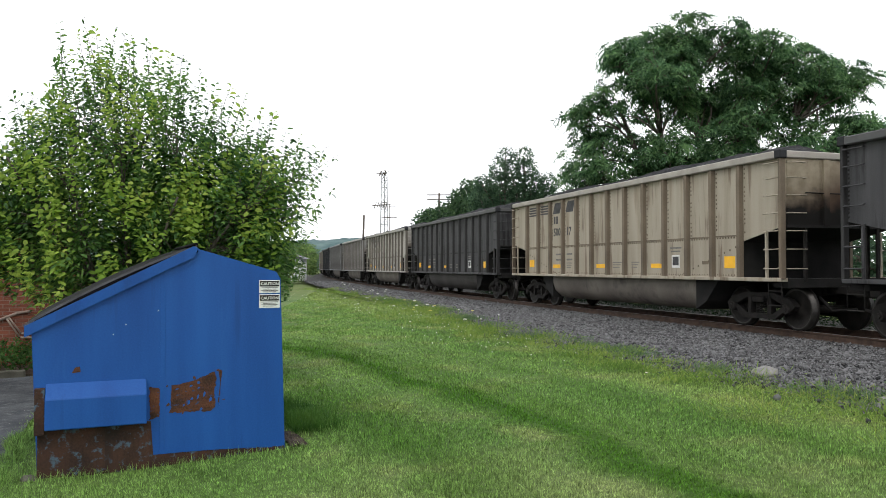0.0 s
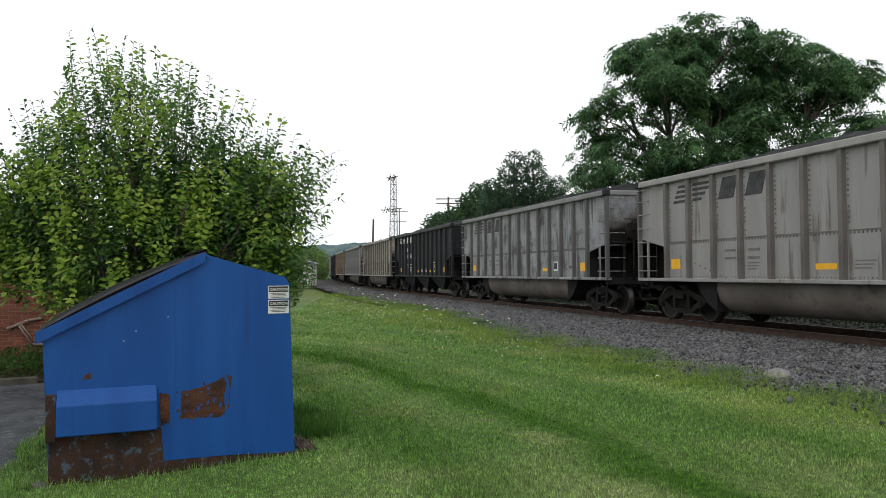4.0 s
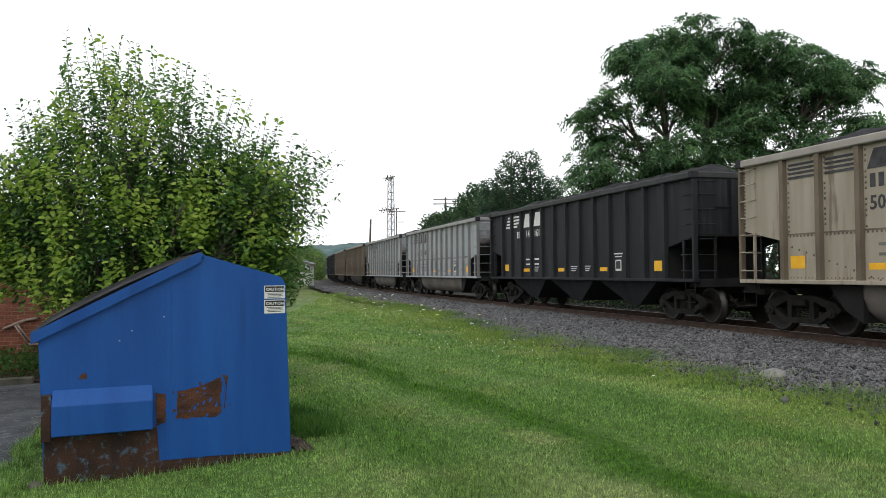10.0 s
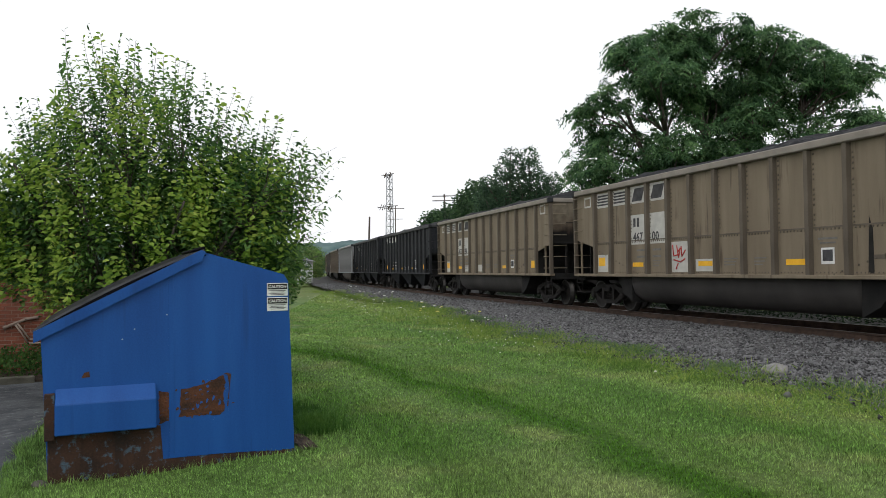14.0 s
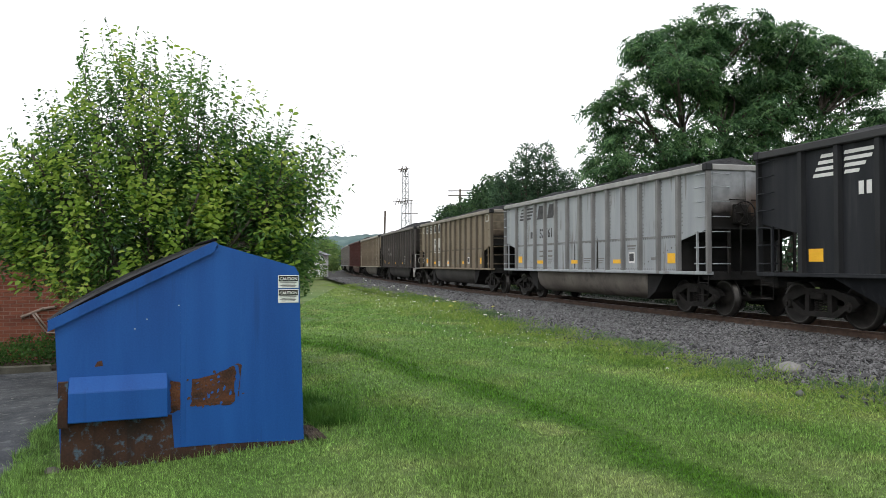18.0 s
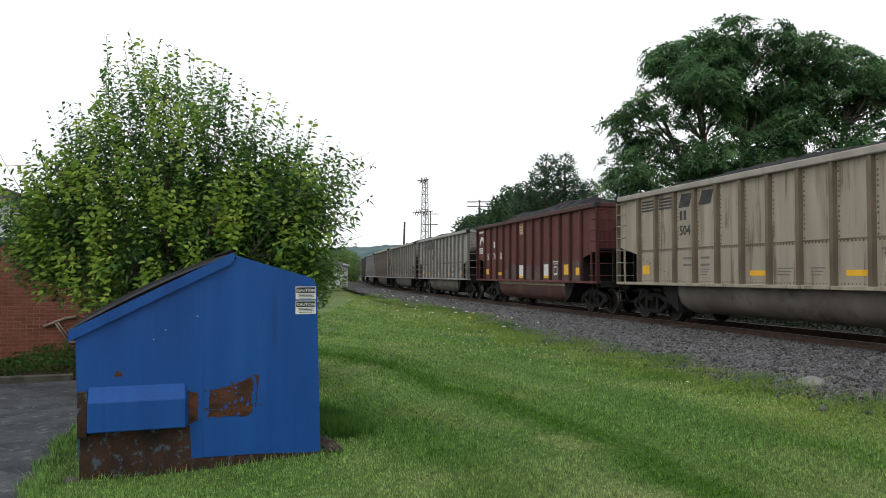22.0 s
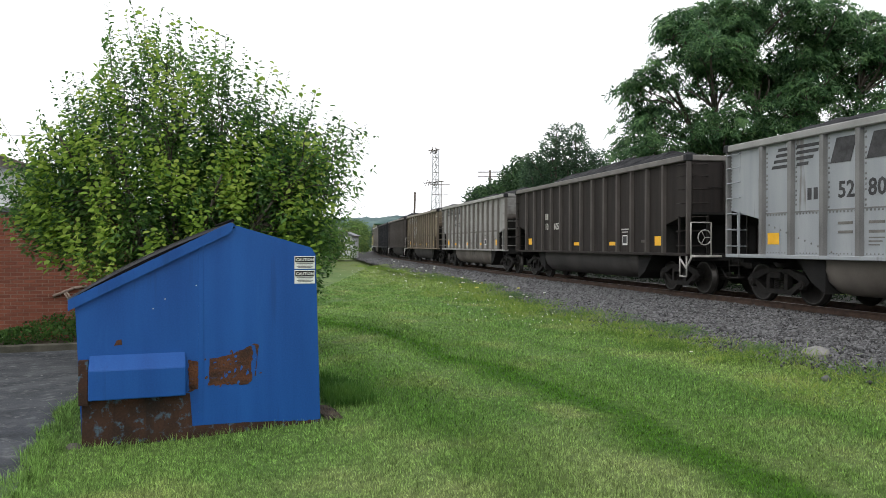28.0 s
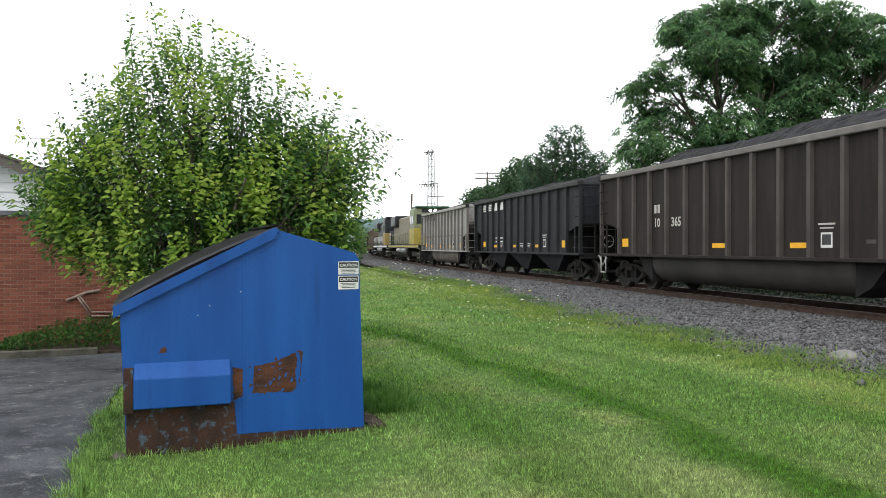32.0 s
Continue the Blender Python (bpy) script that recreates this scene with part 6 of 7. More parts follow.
def truck(parent, x, car_index):
    t = cached("truck", truck_meshes)
    tr = place("truck", t["bolster"], M["steel"], parent, Matrix.Translation((x, 0, 0)), "two-axle cast steel truck")
    for y in (-1.0, 1.0):
        place("side_frame", t["side_frame"], M["steel"], tr, Matrix.Translation((0, y, 0)))
        tagged(place("springs", t["springs"], M["steel"], tr, Matrix.Translation((0, y * 0.98, 0))), kind="stuff")
        for wx in (-0.889, 0.889):
            place("bearing_cap", t["bearing_cap"], M["steel"], tr, Matrix.Translation((wx, y, 0.457)) @ (Matrix() if y < 0 else Matrix.Rotation(math.pi, 4, "Z")))
    for wx in (-0.889, 0.889):
        w = place("wheelset", t["wheelset"], M["wheel"], tr, Matrix.Translation((wx, 0, 0.457)))
        WHEELS.append((w, wx, car_index))
    return tr


def logo_meshes(kind):
    """Stripes and two slanted blocks that stand for the railroad's mark: plain shapes."""
    y0, y1 = -1.4795, -1.474
    out = []
    if kind == "old":
        for bx in (-5.86, -4.86):
            for k in range(4):
                z = 3.45 - 0.088 * k
                bm = prism(bmesh.new(), [(bx, z), (bx + 0.72, z), (bx + 0.72, z + 0.052), (bx, z + 0.052)], "y", y0, y1)
                out.append(("stripe", mesh_of("stripe", bm)))
        for bx in (-3.84, -2.86):
            bm = prism(bmesh.new(), [(bx, 3.16), (bx + 0.52, 3.16), (bx + 0.68, 3.52), (bx + 0.16, 3.52)], "y", y0, y1)
            out.append(("emblem", mesh_of("emblem", bm)))
    else:
        for k in range(4):
            z, q = 3.42 - 0.125 * k, 0.07 * k
            for x0, x1 in ((-5.50 - q, -5.03), (-4.88, -4.05 - 2.2 * q)):
                out.append(("stripe", mesh_of("stripe", prism(bmesh.new(), [(x0, z), (x1, z), (x1 + 0.03, z + 0.07), (x0 + 0.03, z + 0.07)], "y", y0, y1))))
        for bx in (-3.84, -2.86):
            bm = prism(bmesh.new(), [(bx, 3.0), (bx + 0.56, 3.0), (bx + 0.74, 3.5), (bx + 0.18, 3.5)], "y", y0, y1)
            out.append(("emblem", mesh_of("emblem", bm)))
    return out


UPRIGHT = Matrix.Rotation(radians(90), 4, "X")


def stencil(words, size, x, z, material, root, y=-1.475):
    me = cached(("text", words, size), lambda: text_mesh(words, size, 0.002))
    return place("writing", me, material, root, Matrix.Translation((x, y, z)) @ UPRIGHT)


def plate(name, x0, x1, z0, z1, material, root, y=-1.476, d=0.006, label=""):
    return place(name, one_box(x0, x1, y, y + d, z0, z1), material, root, None, label)


def coal_car(index, paint, kind, mark, mark_paint, number=("", ""), number_at=(-3.82, 2.55), label="", coal=0.26, patches=False, bare_end="black"):
    R = random.Random(100 + index)
    noun = "hopper car" if kind == "hopper" else "gondola"
    root = tagged(thing("coal_hopper" if kind == "hopper" else "coal_gondola"), label, noun, "coal cars of the train")
    P = M[paint]
    for side in (-1, 1):
        place("side_sheet", cached(("side", side), lambda: side_sheet(side)), P, root)
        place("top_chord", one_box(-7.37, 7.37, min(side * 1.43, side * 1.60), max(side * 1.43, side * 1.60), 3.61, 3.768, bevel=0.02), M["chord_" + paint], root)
        place("side_sill", one_box(-7.35, 7.35, min(side * 1.38, side * 1.58), max(side * 1.38, side * 1.58), 1.049, 1.13, bevel=0.01), P, root)
        if kind == "gondola":
            place("seam_strip", one_box(-6.0, 6.0, min(side * 1.468, side * 1.480), max(side * 1.468, side * 1.480), 2.045, 2.075), M["rib_" + paint], root)
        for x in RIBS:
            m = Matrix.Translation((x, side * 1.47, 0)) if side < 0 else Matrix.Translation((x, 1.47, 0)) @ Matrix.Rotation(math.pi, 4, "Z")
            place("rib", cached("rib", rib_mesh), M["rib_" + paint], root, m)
        for sg in (-1, 1):
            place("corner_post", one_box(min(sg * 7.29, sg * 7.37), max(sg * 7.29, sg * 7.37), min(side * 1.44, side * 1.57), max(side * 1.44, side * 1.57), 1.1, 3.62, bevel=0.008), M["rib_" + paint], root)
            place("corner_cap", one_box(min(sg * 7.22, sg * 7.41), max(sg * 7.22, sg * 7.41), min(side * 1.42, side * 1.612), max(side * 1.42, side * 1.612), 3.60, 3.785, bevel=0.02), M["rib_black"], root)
            place("platform_post", one_box(min(sg * 6.86, sg * 6.91), max(sg * 6.86, sg * 6.91), min(side * 1.50, side * 1.55), max(side * 1.50, side * 1.55), 1.1, 2.12), P, root)
            for z in ((1.32, 1.72, 2.10, 2.47, 2.84, 3.20, 3.52) if side < 0 else (1.72, 2.50, 3.26)):
                place("grab_iron", cached(("grab", sg, side), lambda: mesh_of("grab_iron", grab_iron(sg, side))), P, root, Matrix.Translation((0, 0, z)))
                if side < 0:
                    place("grab_iron", cached(("endgrab", sg, side), lambda: mesh_of("grab_iron", end_grab(sg, side))), P, root, Matrix.Translation((0, 0, z)))
            place("step", cached(("step", sg, side), lambda: mesh_of("step", stirrup(sg, side))), M["steel"], root)
    if kind == "gondola":
        tagged(place("rivets", cached("rivets", rivet_mesh), M["rib_" + paint], root), kind="stuff")
    for sg in (-1, 1):
        place("end_sheet", cached(("end", sg), lambda: end_sheet(sg)), M[bare_end], root, None, "rust-stained end sheet, black towards its foot")
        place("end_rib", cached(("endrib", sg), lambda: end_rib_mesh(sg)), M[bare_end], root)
        place("slope_sheet", cached(("slope", sg), lambda: slope_sheet(sg)), M["soot_shade"], root)
        place("bulkhead", one_box(min(sg * 5.97, sg * 6.02), max(sg * 5.97, sg * 6.02), -1.45, 1.45, 1.06, 1.95), M["soot_shade"], root)
        place("platform", one_box(min(sg * 6.02, sg * 7.34), max(sg * 6.02, sg * 7.34), -1.38, 1.38, 1.03, 1.06), M["soot_shade"], root)
        place("end_chord", one_box(min(sg * 7.2, sg * 7.40), max(sg * 7.2, sg * 7.40), -1.43, 1.43, 3.61, 3.762, bevel=0.02), M["chord_" + paint], root)
        place("end_sill", one_box(min(sg * 6.9, sg * 7.36), max(sg * 6.9, sg * 7.36), -1.38, 1.38, 0.92, 1.12, bevel=0.01), M["soot_shade"], root)
        place("coupler", cached(("coupler", sg), lambda: mesh_of("coupler", coupler(sg))), M["steel"], root)
        for y in (-0.95, 0.95):
            place("end_post", one_box(min(sg * 7.33, sg * 7.39), max(sg * 7.33, sg * 7.39), y - 0.03, y + 0.03, 1.05, 2.19), M["steel"], root)
        place("end_bar", cached(("endbar", sg), lambda: mesh_of("end_bar", end_bar(sg))), M["steel"], root)
        place("end_ledge", one_box(min(sg * 7.35, sg * 7.40), max(sg * 7.35, sg * 7.40), -1.42, 1.42, 2.17, 2.23), M["soot_shade"], root)
    if kind == "gondola" and mark == "new":
        place("brake_wheel", cached("brakewheel", lambda: brake_wheel_mesh(1)), M["steel"], root, None, "sooty spoked hand-brake wheel")
    place("centre_sill", one_box(-7.0, 7.0, -0.2, 0.2, 0.75, 1.06), M["soot_shade"], root)
    if kind == "hopper":
        for x in (-3.7, 0.0, 3.7):
            place("hopper", cached("hopper", hopper_mesh), M["black"], root, Matrix.Translation((x, 0, 0)))
    else:
        place("tub", cached("tub", tub_mesh), M[{"red": "tub_red", "brown": "tub_dark", "darkbrown": "tub_dark", "darkgrey": "tub_dark"}.get(paint, "tub")], root)
        for sg in (-1, 1):
            # the shade beyond the belly is put in as black plates
            place("tub_end", cached(("tubend", sg), lambda: tub_end_mesh(sg)), M["soot_shade"], root)
    place("coal_load", cached(("coal", coal, index % 4), lambda: coal_mesh(coal, index % 4)), M["coal"], root, None, "heaped black coal")
    for x in (-6.065, 6.065):
        truck(root, x, index)
    # markings on the side that faces the lawn
    mk = M[mark_paint]
    faint = M["mark_faint"] if mark_paint == "mark_black" else mk
    if mark:
        if patches:
            for bx in (-3.95, -2.90):
                plate("patch", bx, bx + 0.80, 3.10, 3.58, M["mark_pale"], root, -1.4735, 0.0035)
            for bx in (-3.92, -2.92):
                plate("patch", bx, bx + 0.78, 1.95, 2.78, M["mark_pale"], root, -1.4735, 0.0035)
            for bx in (-5.92, -4.92):
                plate("patch", bx, bx + 0.84, 3.12, 3.56, M["mark_pale"], root, -1.4735, 0.0035)
            plate("frame_mark", -6.75, -6.32, 3.20, 3.52, M["mark_pale"], root, -1.4735, 0.0035)
            plate("frame_face", -6.69, -6.38, 3.25, 3.47, M["brown"], root, -1.4775, 0.004)
            plate("frame_face", 6.36, 6.72, 3.30, 3.53, M["brown"], root, -1.4775, 0.004)
            plate("frame_mark", 6.30, 6.78, 3.25, 3.58, M["mark_pale"], root, -1.4735, 0.0035)
        for nm, me in cached(("logo", mark), lambda: logo_meshes(mark)):
            place(nm, me, mk, root)
    if patches:
        number_at = (-3.80, 2.04)
    size = 0.34 if patches else 0.46 if mark == "new" and kind == "gondola" else 0.36
    if kind == "bethgon" and paint == "red":
        red_markings(root)
        number = ("", "")
    if number[0]:
        stencil(number[0], size, number_at[0], number_at[1], mk if not patches else M["mark_black"], root)
    if number[1]:
        stencil(number[1], size, number_at[0] + (0.80 if mark == "new" else 0.98), number_at[1], mk if not patches else M["mark_black"], root)
    if kind == "bethgon" and paint == "red":
        pass
    elif number[0]:
        bx = number_at[0] + 0.02
        for k in (0, 1):
            dx, dz = (-0.92, 0.0) if mark == "new" else (0.0, 0.40)
            plate("reporting_bar", bx + dx + 0.19 * k, bx + dx + 0.19 * k + 0.12, number_at[1] + dz, number_at[1] + dz + 0.25, mk if not patches else M["mark_black"], root)
    for bx in (() if kind == "bethgon" else (-3.62, -2.80)):
        for z in (1.76, 1.58):
            plate("stencil_bar", bx, bx + 0.40, z, z + 0.055, faint, root)
    plate("sticker", -5.85, -5.45, 1.36, 1.62, M["yellow"], root, label="yellow reflective square")
    for bx in (-3.85, -0.75, 2.3):
        if R.random() < 0.85:
            plate("sticker", bx, bx + 0.56, 1.33, 1.45, M["yellow"], root, label="yellow reflective strip")
    if patches or index in (22, 26):
        for bx, w, z0, z1 in ((-5.9, 0.62, 1.18, 1.70), (-2.86, 0.78, 1.20, 1.50), (-0.86, 0.78, 1.20, 1.50)):
            if R.random() < 0.8:
                plate("primer_plate", bx, bx + w, z0, z1, M["mark_pale"], root, -1.4738, 0.0038, "pale repainted rectangle")
    if index == 12:
        plate("primer_plate", -1.90, -1.18, 1.18, 1.96, M["mark_pale"], root, -1.4738, 0.0038, "pale repainted rectangle with a red scrawl")
        for k, pts in enumerate((((-1.84, 1.88), (-1.80, 1.60), (-1.62, 1.62)), ((-1.66, 1.86), (-1.58, 1.55), (-1.50, 1.80), (-1.60, 1.70)), ((-1.46, 1.84), (-1.44, 1.58), (-1.28, 1.74)), ((-1.80, 1.50), (-1.50, 1.44), (-1.30, 1.52)), ((-1.60, 1.42), (-1.70, 1.26)))):
            part("scrawl", rods(bmesh.new(), [(x, -1.478, z) for x, z in pts], 0.018, 4), M["scrawl"], root, "red paint scrawl")
    plate("sticker", 5.4, 5.78, 1.33, 1.6, M["yellow"], root, label="yellow reflective square")
    for bx, w in (() if kind == "bethgon" else ((-2.8, 0.4), (0.25, 0.5), (1.3, 0.4))):
        for k in range(3):
            plate("stencil_bar", bx, bx + w - 0.06 * k, 1.48 - 0.07 * k, 1.505 - 0.07 * k, faint, root)
    # label holder: a white frame round a dark square
    plate("placard", 3.28, 3.62, 1.34, 1.66, M["mark_white"], root)
    plate("placard_face", 3.32, 3.58, 1.40, 1.62, M["mark_black"], root, -1.479, 0.005)
    plate("stencil_bar", 3.2, 3.7, 1.82, 1.86, faint, root)
    plate("stencil_bar", 3.25, 3.65, 1.74, 1.77, faint, root)
    plate("jack_pad", 4.55, 4.80, 1.42, 1.50, M["rib_" + paint], root)
    if R.random() < 0.4 and paint not in ("black", "darkgrey", "darkbrown"):
        for k in range(2):
            sx = R.uniform(-5.5, 4.8)
            w_, a_ = 0.05 + 0.12 * R.random(), R.uniform(1.4, 2.6)
            bm = prism(bmesh.new(), [(sx, 1.16), (sx + w_, 1.16), (sx + w_ * 0.9, a_), (sx + w_ * 0.3, a_ + 0.25)], "y", -1.4735, -1.470)
            part("grime_streak", bm, M["steel"], root)
    return root


def red_markings(root):
    """The red car's white mark, numbers, primer patches and placards."""
    W = M["mark_white"]
    ring = [(-6.62 + 0.42 * math.cos(a), 2.82 + 0.42 * math.sin(a)) for a in [radians(20 + 16 * k) for k in range(11)]]
    ring += [(-6.62 + 0.24 * math.cos(a), 2.82 + 0.24 * math.sin(a)) for a in [radians(180 - 16 * k) for k in range(11)]]
    part("emblem", prism(bmesh.new(), ring, "y", -1.4795, -1.474), W, root, "white arc emblem")
    for k in range(3):
        plate("stripe", -7.1, -6.45, 2.62 - 0.11 * k, 2.69 - 0.11 * k, W, root)
    plate("reporting_bar", -7.15, -6.3, 3.42, 3.52, W, root)
    for k in (0, 1):
        plate("reporting_bar", -4.62 + 0.30 * k, -4.42 + 0.30 * k, 2.62, 2.92, W, root)
    for word, x in (("50", -5.68), ("76", -4.66), ("10", -3.66)):
        stencil(word, 0.45, x, 2.06, W, root)
    R = random.Random(77)
    for k in range(3, 12):
        x0 = -6.0 + k + 0.10
        a, b = R.uniform(1.55, 2.0), R.uniform(1.45, 1.95)
        bm = prism(bmesh.new(), [(x0, 1.14), (x0 + 0.82, 1.14), (x0 + 0.82, a), (x0 + 0.6, a + 0.06), (x0 + 0.3, b - 0.04), (x0, b)], "y", -1.4735, -1.47)
        part("primer_patch", bm, M["primer"], root, "grey-brown primer patch")
    plate("faded_sign", -0.78, -0.05, 3.05, 3.52, M["faded_sign"], root)
    for k in range(3):
        plate("stencil_bar", -0.76, -0.08, 3.12 + 0.12 * k, 3.16 + 0.12 * k, M["mark_pale"], root, -1.479)
    for x in (-0.8, 2.2):
        plate("placard", x, x + 0.5, 1.28, 1.75, W, root, -1.480)
        plate("sticker", x, x + 0.5, 1.20, 1.30, M["yellow"], root, -1.482)
    plate("sticker", 4.3, 4.8, 1.35, 1.72, M["yellow"], root, -1.480)
    plate("cream_band", -4.1, 4.1, 0.93, 1.045, M["cream"], root, -1.372, 0.012, "worn cream band along the tub")


def grab_iron(sg, side):
    """A bent bar on the side by the corner."""
    y = side * 1.60
    return rods(bmesh.new(), [(sg * 6.87, side * 1.49, 0.03), (sg * 6.87, y, 0), (sg * 7.27, y, 0), (sg * 7.27, side * 1.49, 0.03)], 0.013, 4)


def end_grab(sg, side):
    return rods(bmesh.new(), [(sg * 7.36, side * 1.42, 0), (sg * 7.45, side * 1.42, 0), (sg * 7.45, side * 0.98, 0), (sg * 7.36, side * 0.98, 0)], 0.013, 4)


def stirrup(sg, side):
    bm = bmesh.new()
    for z in (0.55, 0.85):
        rods(bm, [(sg * 6.9, side * 1.5, z), (sg * 7.3, side * 1.5, z)], 0.014, 4)
    rods(bm, [(sg * 6.9, side * 1.5, 1.06), (sg * 6.9, side * 1.5, 0.55)], 0.014, 4)
    rods(bm, [(sg * 7.3, side * 1.5, 1.06), (sg * 7.3, side * 1.5, 0.55)], 0.014, 4)
    return bm


def coupler(sg):
    bm = bmesh.new()
    box(bm, min(sg * 7.0, sg * 7.85), max(sg * 7.0, sg * 7.85), -0.09, 0.09, 0.78, 0.95, 0.02)
    box(bm, min(sg * 7.8, sg * 8.12), max(sg * 7.8, sg * 8.12), -0.16, 0.16, 0.72, 1.0, 0.04)
    rods(bm, [(sg * 7.2, -0.45, 0.72), (sg * 7.6, -0.5, 0.45), (sg * 8.05, -0.3, 0.5)], 0.03, 6)
    return bm


def end_bar(sg):
    return rod(bmesh.new(), (sg * 7.38, -0.95, 2.9), (sg * 7.42, 1.4, 2.88), 0.014, 0.014, 5)


def brake_gear(root, sg):
    """The white-painted brake wheel, platform and brackets at a car's end."""
    def X(a, b):
        return min(sg * a, sg * b), max(sg * a, sg * b)
    paint = M["gear_white"]
    gear = part("brake_platform", boxed(*X(7.40, 7.66), -1.5, -0.7, 1.02, 1.08, 0.01), paint, root, "white-painted brake platform")
    part("bracket", rods(bmesh.new(), [(sg * 7.45, -1.5, 1.08), (sg * 7.45, -1.5, 1.95), (sg * 7.45, -0.9, 1.95), (sg * 7.45, -0.9, 1.08)], 0.018, 6), paint, gear)
    part("brace", rods(bmesh.new(), [(sg * 7.5, -1.5, 1.05), (sg * 7.25, -1.52, 0.72), (sg * 6.9, -1.52, 1.0)], 0.028, 6), paint, gear)
    part("step", rods(bmesh.new(), [(sg * 6.95, -1.54, 1.05), (sg * 6.95, -1.54, 0.5), (sg * 7.3, -1.54, 0.5), (sg * 7.3, -1.54, 1.05)], 0.022, 6), paint, gear)
    ring = bmesh.new()
    pts = [(sg * 7.55, -1.15 + 0.2 * math.cos(a), 1.55 + 0.2 * math.sin(a)) for a in [0.5236 * k for k in range(13)]]
    rods(ring, pts, 0.018, 5)
    for k in range(0, 12, 4):
        rod(ring, (sg * 7.55, -1.15, 1.55), pts[k], 0.012, 0.012, 4)
    part("brake_wheel", ring, paint, gear)


M["scrawl"] = surface("red_scrawl_paint", (0.42, 0.03, 0.03), (0.52, 0.06, 0.05), 6, 0.6, bump=0)
M["gear_white"] = surface("worn_white_gear_paint", (0.30, 0.29, 0.27), (0.52, 0.51, 0.48), 4, 0.7, fine=40, bump=0.1)


def shade(c, k):
    return tuple(v * k for v in c)


# darker rib tones hold grime and the ribs' own shade; chords are paler
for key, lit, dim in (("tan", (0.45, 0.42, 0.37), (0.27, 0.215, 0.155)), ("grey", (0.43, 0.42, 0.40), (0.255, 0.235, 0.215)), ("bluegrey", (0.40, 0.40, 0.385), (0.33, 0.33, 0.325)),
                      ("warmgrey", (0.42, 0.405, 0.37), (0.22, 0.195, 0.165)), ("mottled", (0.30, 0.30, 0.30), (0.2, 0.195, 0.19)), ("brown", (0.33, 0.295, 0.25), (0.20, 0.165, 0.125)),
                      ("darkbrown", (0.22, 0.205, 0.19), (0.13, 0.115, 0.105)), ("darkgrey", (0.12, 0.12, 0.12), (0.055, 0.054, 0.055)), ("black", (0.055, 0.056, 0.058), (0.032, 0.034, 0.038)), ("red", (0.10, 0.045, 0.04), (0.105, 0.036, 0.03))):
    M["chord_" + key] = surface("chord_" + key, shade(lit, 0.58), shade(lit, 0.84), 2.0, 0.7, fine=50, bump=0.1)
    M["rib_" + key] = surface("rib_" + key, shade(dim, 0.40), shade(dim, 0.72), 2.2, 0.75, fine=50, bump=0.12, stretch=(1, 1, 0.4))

M["loco_gold"] = surface("locomotive_gold_paint", (0.24, 0.17, 0.05), (0.34, 0.25, 0.09), 2, 0.5, bump=0.05)
M["loco_tan"] = surface("locomotive_dusty_tan_paint", (0.15, 0.135, 0.095), (0.24, 0.215, 0.155), 2, 0.6, bump=0.05)
M["primer"] = surface("grey_brown_primer", (0.085, 0.06, 0.055), (0.135, 0.10, 0.092), 2, 0.8, fine=50, bump=0.1)
M["faded_sign"] = surface("faded_orange_sign", (0.30, 0.15, 0.07), (0.40, 0.24, 0.13), 3, 0.8, fine=50, bump=0)
M["cream"] = surface("worn_cream_paint", (0.34, 0.27, 0.18), (0.46, 0.38, 0.28), 1.5, 0.8, fine=40, bump=0.1, stain=(0.12, 0.07, 0.05), stain_at=0.56, stain_scale=1.5)
